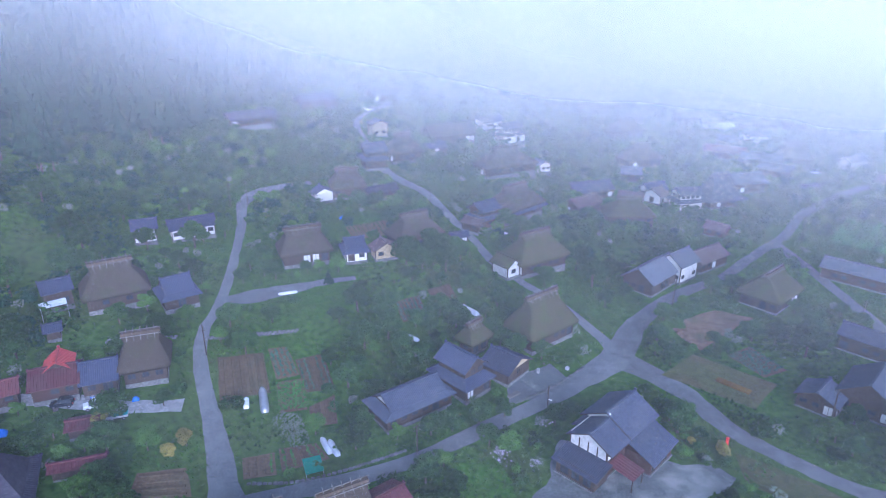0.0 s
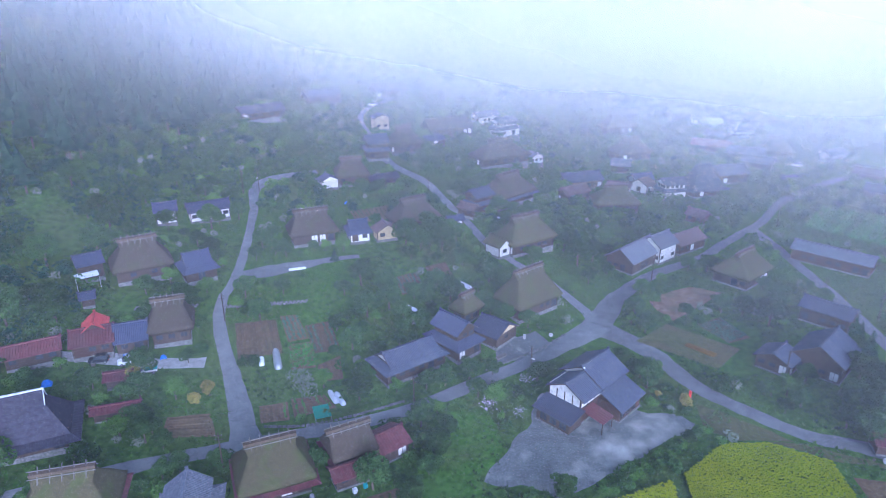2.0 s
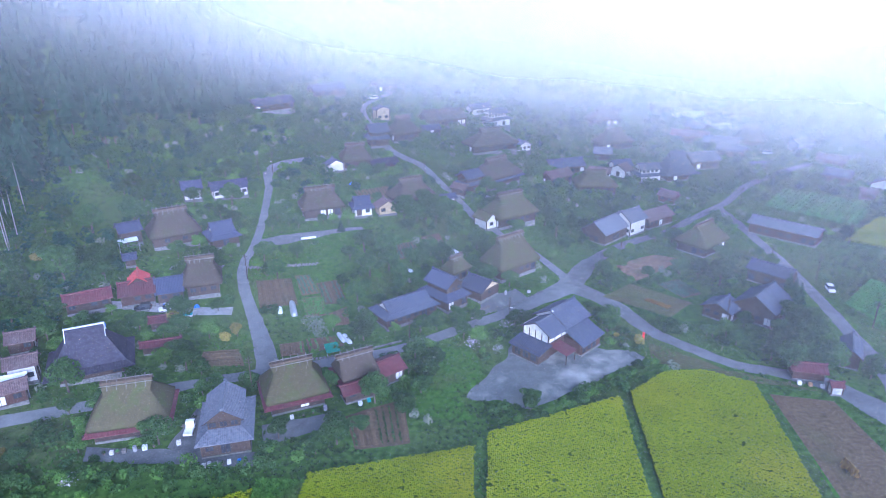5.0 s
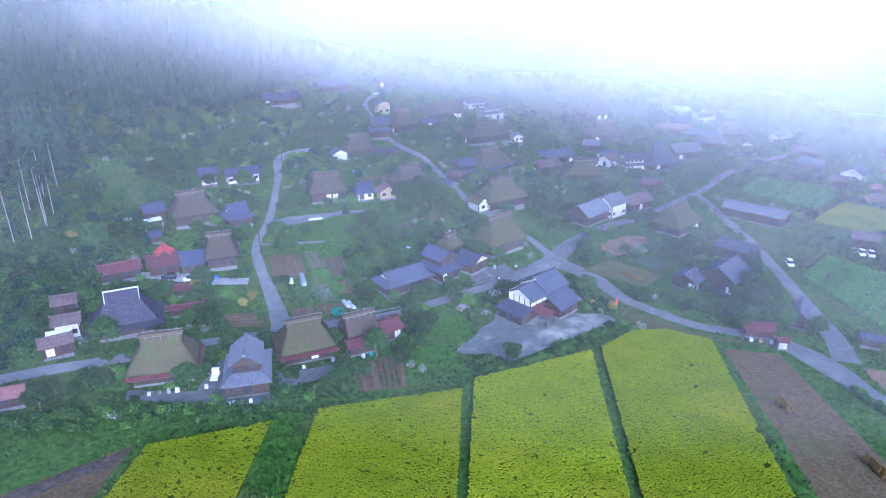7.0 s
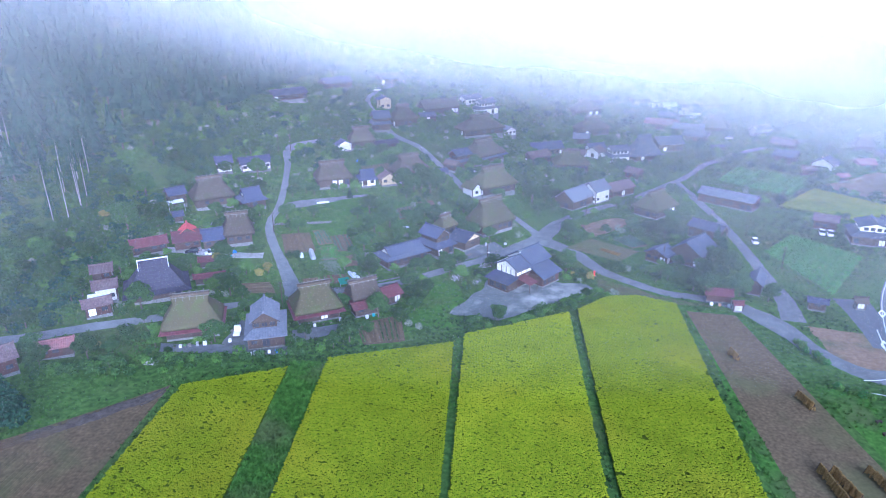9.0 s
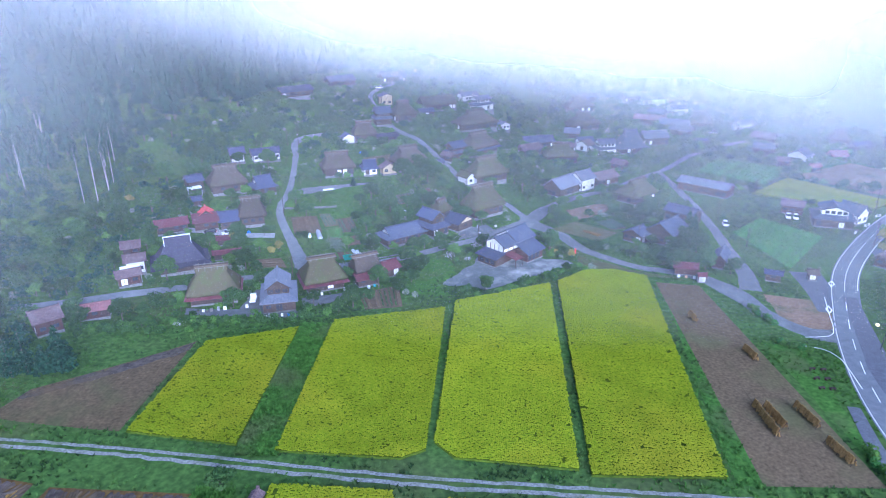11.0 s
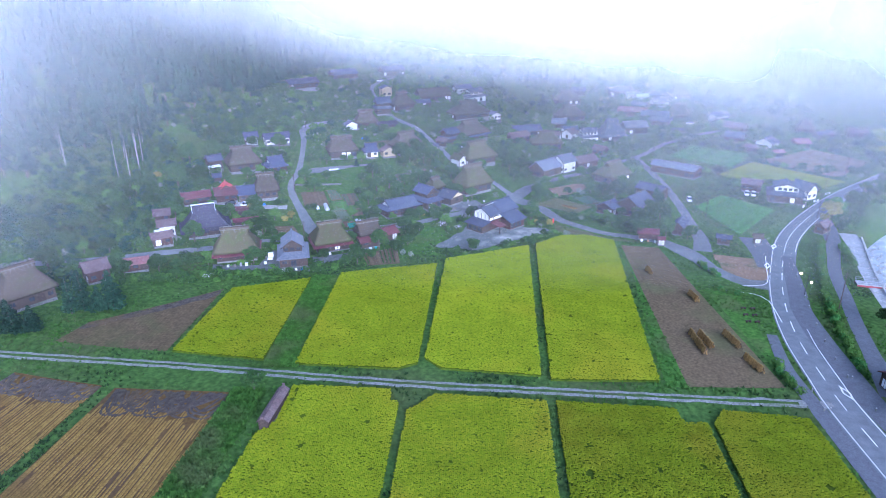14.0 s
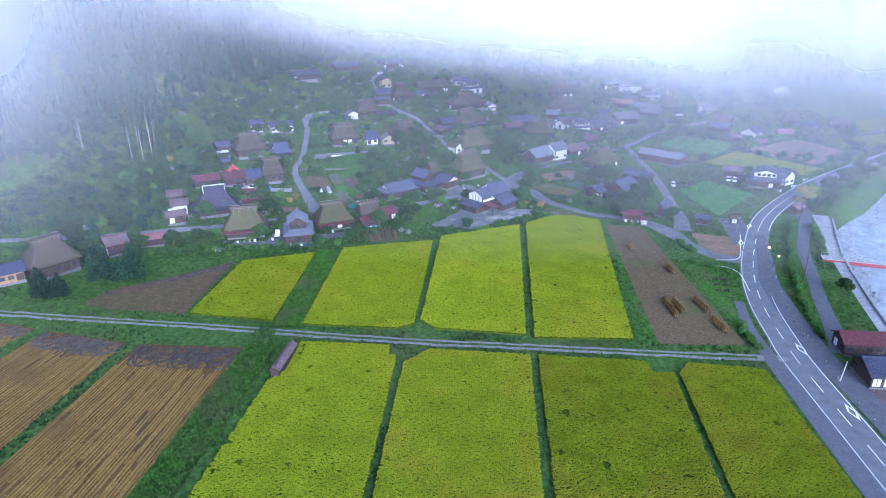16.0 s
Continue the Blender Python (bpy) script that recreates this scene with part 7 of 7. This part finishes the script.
for x, y in spots:
    k = rng.random()
    if y < 155 and k < 0.3:
        stand((elm, oak, elm, persimmon)[int(rng.integers(4))], x, y, rng.uniform(0.5, 0.85))
    elif y < 155:
        clump((LEAF, LEAF_LIGHT)[int(rng.integers(2))], x, y, rng.uniform(0.6, 1.3), 90, 0.26)
    else:
        clump((LEAF, LEAF, LEAF, LEAF_LIGHT)[int(rng.integers(4))], x, y, rng.uniform(1.4, 2.9), 130, 0.48)
# thick growth between the upper houses and up to the wood
far = np.stack([rng.uniform(-95, 215, 2600), rng.uniform(150, 345, 2600)], 1)
lush_ = np.array([noise.noise((x * 0.03, y * 0.03, 8.0)) for x, y in far])
for x, y in far[(lush_ > -0.16) & free(far[:, 0], far[:, 1], 1.2)]:
    clump((LEAF, LEAF, NEEDLES, LEAF_LIGHT)[int(rng.integers(4))], x, y, rng.uniform(1.3, 3.0), 90, 0.55)

# the bank below the farmhouses, and the hedge round the gravel yard
bank = along([(-95, 40), (-80, 33), (-64, 36.5), (-48, 39), (-30, 43.5), (-20, 46.5)], 1.7)
for k, (x, y) in enumerate(bank):
    for j in range(2):
        a, b = x + rng.normal(0, 1.2), y + rng.uniform(-0.5, 4.5)
        if free([a], [b], 0.5)[0]:
            clump((LEAF, LEAF, LEAF_LIGHT)[int(rng.integers(3))], a, b, rng.uniform(0.8, 1.7), 120)
for x, y in along([(9.5, 57.8), (17, 59.6), (23.5, 62.6), (31.5, 68.6), (38.5, 74.6), (42.5, 77.6)], 1.1):
    stand((shrub_a, shrub_b)[int(rng.integers(2))], x + rng.normal(0, 0.3), y + rng.normal(0, 0.3), rng.uniform(0.6, 1.0))
for x, y in along([(-6, 60), (-3.5, 68), (-0.5, 77)], 1.3):
    stand((shrub_b, shrub_a, elm)[int(rng.integers(3))], x + rng.normal(0, 0.6), y + rng.normal(0, 0.6), rng.uniform(0.4, 1.0))
for x, y in along([(38.5, 82.5), (36.5, 89.0), (32.5, 95.5)], 1.6):
    stand((shrub_a, shrub_b)[int(rng.integers(2))], x + rng.normal(0, 0.5), y + rng.normal(0, 0.5), rng.uniform(0.5, 0.9))
for pts in ([(122.5, 70.8), (110.4, 47.7), (101.2, 23.5), (96.2, 7.3), (93.2, -5)], [(79.5, 52.0), (82.0, 43.5)], [(84.0, 31.5), (78.0, 36.0)], [(77.5, 0), (77.5, -10)]):
    for x, y in along(pts, 1.15):
        clump((LEAF_LIGHT, CROP, LEAF_LIGHT)[int(rng.integers(3))], x + rng.normal(0, 0.3), y + rng.normal(0, 0.3), rng.uniform(0.9, 1.25), 120, 0.24)
for x, y in along([(126, 66), (121.5, 52)], 2.0):
    stand(shrub_b, x, y, 1.2)
for k in range(70):
    y = rng.uniform(80, 170)
    x = float(river_edge(y)) - rng.uniform(2, 16)
    if free([x], [y], 0.8)[0]:
        stand((shrub_c, shrub_b, shrub_a, elm)[int(rng.integers(4))], x, y, rng.uniform(0.7, 1.3))
for k in range(1500):
    x, y = rng.uniform(-150, -74), rng.uniform(26, 200)
    if (-x * 0.93 + y * 0.36) - 150 < 12 and noise.noise((x * 0.05, y * 0.05, 6.0)) > -0.25 and x < -80 + 0.1 * (y - 60) and free([x], [y], 1.0)[0]:
        clump((LEAF, LEAF, NEEDLES, NEEDLES, NEEDLES)[int(rng.integers(5))], x, y, rng.uniform(1.2, 3.0), 90, 0.42)
for material, vs, fs in CLUMPS.values():
    tagged(raw("undergrowth", np.concatenate(vs), np.concatenate(fs).tolist(), material), "leafy green shrubs and undergrowth", "shrubs", kind="stuff")
for ob in (oak, elm, ash, persimmon, autumn, shrub_a, shrub_b, shrub_c, shrub_d, shrub_e, shrub_f, cedar, spire):
    drop(ob)


# rough grass and weeds over all open ground
def tufts(name, x, y, tall, wide, material, label, seed, blades=4):
    r = np.random.default_rng(seed)
    n = len(x)
    z = land(x, y)
    verts = np.zeros((n, blades, 3, 3))
    for k in range(blades):
        a = r.uniform(0, 6.283, n)
        s = wide * r.uniform(0.5, 1.0, n)
        lean = wide * r.uniform(0.5, 1.3, n)
        ca, sa = np.cos(a), np.sin(a)
        verts[:, k, 0] = np.stack([x - sa * s * 0.5, y + ca * s * 0.5, z - 0.02], 1)
        verts[:, k, 1] = np.stack([x + sa * s * 0.5, y - ca * s * 0.5, z - 0.02], 1)
        verts[:, k, 2] = np.stack([x + ca * lean, y + sa * lean, z + tall * r.uniform(0.6, 1.2, n)], 1)
    ob = raw(name, verts.reshape(-1, 3), np.arange(n * blades * 3).reshape(-1, 3).tolist(), material)
    return tagged(ob, label, "grass", kind="stuff")


rng = np.random.default_rng(5)
gx_, gy_ = rng.uniform(-125, 140, 120000), rng.uniform(-70, 235, 120000)
lush = np.array([noise.noise((x * 0.06, y * 0.06, 9.0)) for x, y in zip(gx_, gy_)])
keep = free(gx_, gy_, 0.25, True) & (lush + rng.normal(0, 0.15, len(gx_)) > -0.2)
gx_, gy_ = gx_[keep], gy_[keep]
third = np.array([noise.noise((x * 0.03, y * 0.03, 4.0)) for x, y in zip(gx_, gy_)]) + rng.normal(0, 0.12, len(gx_))
for name, sel, mat, tall, wide, label in (("weeds", third > 0.1, LAWN, 0.42, 0.5, "tall green weeds and grass"), ("weeds", (third <= 0.1) & (third > -0.2), GRASS, 0.34, 0.5, "rough green grass tufts"), ("weeds", third <= -0.2, LEAF, 0.45, 0.55, "dark green undergrowth")):
    tufts(name, gx_[sel], gy_[sel], tall, wide, mat, label, 6)

# lush grass in the ditch between the first two fields and beside the field hut
dx_ = rng.uniform(0, 1, 5200)
dy_ = rng.uniform(-4, 42, 5200)
tufts("ditch_grass", -27.2 + 0.2 + dx_ * 7.2 - 0.0 * dy_, dy_, 0.55, 0.6, LAWN, "lush green grass in a field ditch", 8)
dy_ = rng.uniform(-75, -12, 5200)
tufts("ditch_grass", -30.0 - (-(dy_ + 12)) * 0.07 + dx_ * 6.5, dy_, 0.6, 0.65, LAWN, "lush green grass beside the field hut", 9)


# cedar forest on the slopes
def forest(name, x, y, label, seed):
    r = np.random.default_rng(seed)
    n = len(x)
    z = land(x, y)
    tall = r.uniform(12, 19, n)
    wide = tall * r.uniform(0.19, 0.27, n)
    layers, sides = 6, 7
    verts, faces = [], []
    allv = np.zeros((n, layers, sides + 1, 3))
    for L in range(layers):
        f = L / layers
        rad = wide * (1 - f) ** 0.85 + 0.25
        zb, zt = z + tall * (0.22 + 0.70 * f), z + tall * (0.22 + 0.70 * f + 0.24)
        allv[:, L, 0] = np.stack([x + r.normal(0, 0.15, n), y + r.normal(0, 0.15, n), zt], 1)
        sp = r.uniform(0, 6.283, n)
        for k in range(sides):
            a = sp + 6.283 * k / sides
            rr = rad * r.uniform(0.6, 1.3, n)
            allv[:, L, k + 1] = np.stack([x + rr * np.cos(a), y + rr * np.sin(a), zb + r.uniform(-0.5, 0.5, n)], 1)
    first = np.arange(n * layers) * (sides + 1)
    fc = np.stack([np.stack([first, first + 1 + k, first + 1 + (k + 1) % sides], 1) for k in range(sides)], 1).reshape(-1, 3)
    tv = np.zeros((n, 4, 3))
    for k in range(3):
        a = 6.283 * k / 3
        tv[:, k] = np.stack([x + 0.28 * math.cos(a), y + 0.28 * math.sin(a), z - 0.5], 1)
    tv[:, 3] = np.stack([x, y, z + tall * 0.9], 1)
    ob = raw(name, allv.reshape(-1, 3), fc.tolist(), NEEDLES)
    tagged(ob, label, "forest", kind="stuff")
    b0 = np.arange(n) * 4
    tf = np.concatenate([np.stack([b0 + k, b0 + (k + 1) % 3, b0 + 3], 1) for k in range(3)])
    trunks = raw("trunks", tv.reshape(-1, 3), tf.tolist(), BARK, ob)
    tagged(trunks, "bare brown trunks", kind="stuff")


rng = np.random.default_rng(12)
fx, fy = rng.uniform(-360, 330, 17000), rng.uniform(-60, 560, 17000)
west, north = (-fx * 0.93 + fy * 0.36) - 146, (fy * 0.97 + fx * 0.1) - 338
sel = ((west > 0) & (west < 170)) | ((north > 0) & (north < 120) & (fx > -180))
sel &= fx < river_edge(fy) - 6
forest("cedar_forest", fx[sel], fy[sel], "dense dark cedar forest on steep slopes", 13)
ex, ey = rng.uniform(120, 420, 1500), rng.uniform(-160, 420, 1500)
sel = (ex > river_edge(ey) + 66) & (ex < river_edge(ey) + 160)
forest("cedar_forest", ex[sel], ey[sel], "dark cedar forest beyond the river", 14)

# pale bare trunks at the edge of the wood
for k in range(14):
    x, y = -112 + rng.normal(0, 10), 102 + rng.normal(0, 8)
    z = height(x, y)
    t = thing("bare_tree", x, y, z, 0, "pale bare cedar trunk at the edge of the wood", "tree", "bare trunks")
    top = rng.uniform(12, 18)
    part("trunk", rod(bmesh.new(), (0, 0, -0.4), (rng.normal(0, 0.2), rng.normal(0, 0.2), top), 0.12, 0.05, 6), PALE_BARK, t)
    lob = [(0, 0, top * f, 1.3, 1.3, 1.2) for f in (0.8, 0.92, 1.02)]
    v, f = leaf_cloud(lob, 150, 0.35, rng)
    raw("crown", v, f, NEEDLES, t)


# ---- the fog: thin hanging veils, denser under the cloud base and towards the hills ----
def fog_material():
    m = bpy.data.materials.new("fog")
    m.use_nodes = True
    n, l = m.node_tree.nodes, m.node_tree.links
    n.clear()
    out = n.new("ShaderNodeOutputMaterial")
    clear = n.new("ShaderNodeBsdfTransparent")
    back, front, both, mixed = n.new("ShaderNodeBsdfTranslucent"), n.new("ShaderNodeBsdfDiffuse"), n.new("ShaderNodeMixShader"), n.new("ShaderNodeMixShader")
    for b in (back, front):
        b.inputs["Color"].default_value = (0.96, 0.975, 1.0, 1)
    both.inputs[0].default_value = 0.8
    l.new(back.outputs[0], both.inputs[1])
    l.new(front.outputs[0], both.inputs[2])
    geo, uv, sep, nz = n.new("ShaderNodeNewGeometry"), n.new("ShaderNodeUVMap"), n.new("ShaderNodeSeparateXYZ"), n.new("ShaderNodeTexNoise")
    l.new(uv.outputs[0], sep.inputs[0])
    nz.inputs["Scale"].default_value = 0.013
    nz.inputs["Detail"].default_value = 3.0
    l.new(geo.outputs["Position"], nz.inputs["Vector"])

    def math_(op, a, b):
        k = n.new("ShaderNodeMath")
        k.operation = op
        for i, v in enumerate((a, b)):
            if isinstance(v, float):
                k.inputs[i].default_value = v
            else:
                l.new(v, k.inputs[i])
        return k.outputs[0]

    # u: even haze, v: cloud, both as optical depth; the cloud hangs in wisps
    wisp = n.new("ShaderNodeMapRange")
    l.new(nz.outputs[0], wisp.inputs["Value"])
    wisp.inputs["From Min"].default_value, wisp.inputs["From Max"].default_value = 0.3, 0.7
    wisp.inputs["To Min"].default_value, wisp.inputs["To Max"].default_value = 0.3, 1.7
    depth = math_("ADD", sep.outputs[0], math_("MULTIPLY", sep.outputs[1], wisp.outputs[0]))
    l.new(math_("SUBTRACT", 1.0, math_("POWER", 2.718, math_("MULTIPLY", depth, -1.0))), mixed.inputs[0])
    l.new(clear.outputs[0], mixed.inputs[1])
    l.new(both.outputs[0], mixed.inputs[2])
    l.new(mixed.outputs[0], out.inputs["Surface"])
    return m


FOG = fog_material()
scene.cycles.transparent_max_bounces = 32
# height of the cloud base: rows from south to north, columns from west to east
BASE_X, BASE_Y = (-150, -60, 20, 90, 200), (-70, 0, 22, 60, 130, 200, 300)
BASE = ((26, 34, 70, 90, 90),
        (30, 40, 64, 70, 70),
        (62, 64, 58, 46, 46),
        (62, 58, 48, 37, 36),
        (64, 48, 40, 39, 40),
        (60, 36, 31, 38, 41),
        (46, 18, 10, 26, 33))


def cloud_base(x, y):
    rows_ = np.array([np.interp(x, BASE_X, r) for r in BASE])
    return np.array([np.interp(yy, BASE_Y, rows_[:, i]) for i, yy in enumerate(np.broadcast_to(y, np.shape(x)))])


VEILS = (-58, -14, 28, 68, 108, 150, 195, 245, 305)
for k, y in enumerate(VEILS):
    x_end = -14 if y < 10 else 620
    xs = np.linspace(-420, x_end, 60 if y < 10 else 105)
    zs = np.linspace(0, 1, 40) ** 1.35 * 225 + 1
    X, Z = np.meshgrid(xs, zs)
    Y = y + 5 * np.sin(X * 0.021 + k) + 3 * np.sin(X * 0.05 + 2 * k)
    gap = (VEILS[min(k + 1, len(VEILS) - 1)] - VEILS[max(k - 1, 0)]) / 2
    over = np.clip((Z - land(X, Y) - 1.5) / (11 + 0.1 * max(0, y - 100)), 0, 1)
    edge = cloud_base(X.ravel(), Y.ravel()).reshape(X.shape)
    fade = step(-14, -74, X) if y < 10 else 1 - step(480, 620, X)
    haze = np.interp(X, (-150, -70, 30, 120), (0.0026, 0.0022, 0, 0) if y < 10 else (0.0007, 0.0005, 0.0006, 0.0018)) * (step(14, 42, Z) if y < 10 else 1) * over * fade * gap
    cloud = np.interp(X, (-150, -50, 20, 70), (0.015 if y < 10 else 0.0022, 0.0065, 0.013, 0.016)) * step(-4, 32 if y < 180 else 44, Z - edge) * over * fade * gap
    me = bpy.data.meshes.new("fog_veil")
    idx = np.arange(X.size).reshape(X.shape)
    q = np.stack([idx[:-1, :-1], idx[:-1, 1:], idx[1:, 1:], idx[1:, :-1]], -1).reshape(-1, 4)
    me.from_pydata(np.stack([X.ravel(), Y.ravel(), Z.ravel()], 1).tolist(), [], q.tolist())
    lay = me.uv_layers.new(name="UVMap")
    loops = np.zeros(len(me.loops), int)
    me.loops.foreach_get("vertex_index", loops)
    lay.data.foreach_set("uv", np.stack([haze.ravel()[loops], cloud.ravel()[loops]], 1).ravel())
    me.materials.append(FOG)
    tagged(new("fog_veil", me), "thin veil of pale morning fog over the village", "fog", kind="stuff")

# the thick bank against the hills
xs, zs = np.linspace(-420, 620, 105), np.linspace(0, 1, 34) ** 1.3 * 215 + 10
X, Z = np.meshgrid(xs, zs)
Y = 392 + 6 * np.sin(X * 0.021) + 4 * np.sin(X * 0.05 + 1)
low = np.interp(X, BASE_X, (60, 36, 22, 42, 48))
cloud = 3.4 * step(0, 42, Z - low) * np.clip((Z - land(X, Y) - 2) / 48, 0, 1)
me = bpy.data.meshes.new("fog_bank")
idx = np.arange(X.size).reshape(X.shape)
q = np.stack([idx[:-1, :-1], idx[:-1, 1:], idx[1:, 1:], idx[1:, :-1]], -1).reshape(-1, 4)
me.from_pydata(np.stack([X.ravel(), Y.ravel(), Z.ravel()], 1).tolist(), [], q.tolist())
lay = me.uv_layers.new(name="UVMap")
loops = np.zeros(len(me.loops), int)
me.loops.foreach_get("vertex_index", loops)
lay.data.foreach_set("uv", np.stack([cloud.ravel()[loops], 0 * cloud.ravel()[loops]], 1).ravel())
me.materials.append(FOG)
tagged(new("fog_bank", me), "thick bank of white fog against the wooded hills", "fog", kind="stuff")
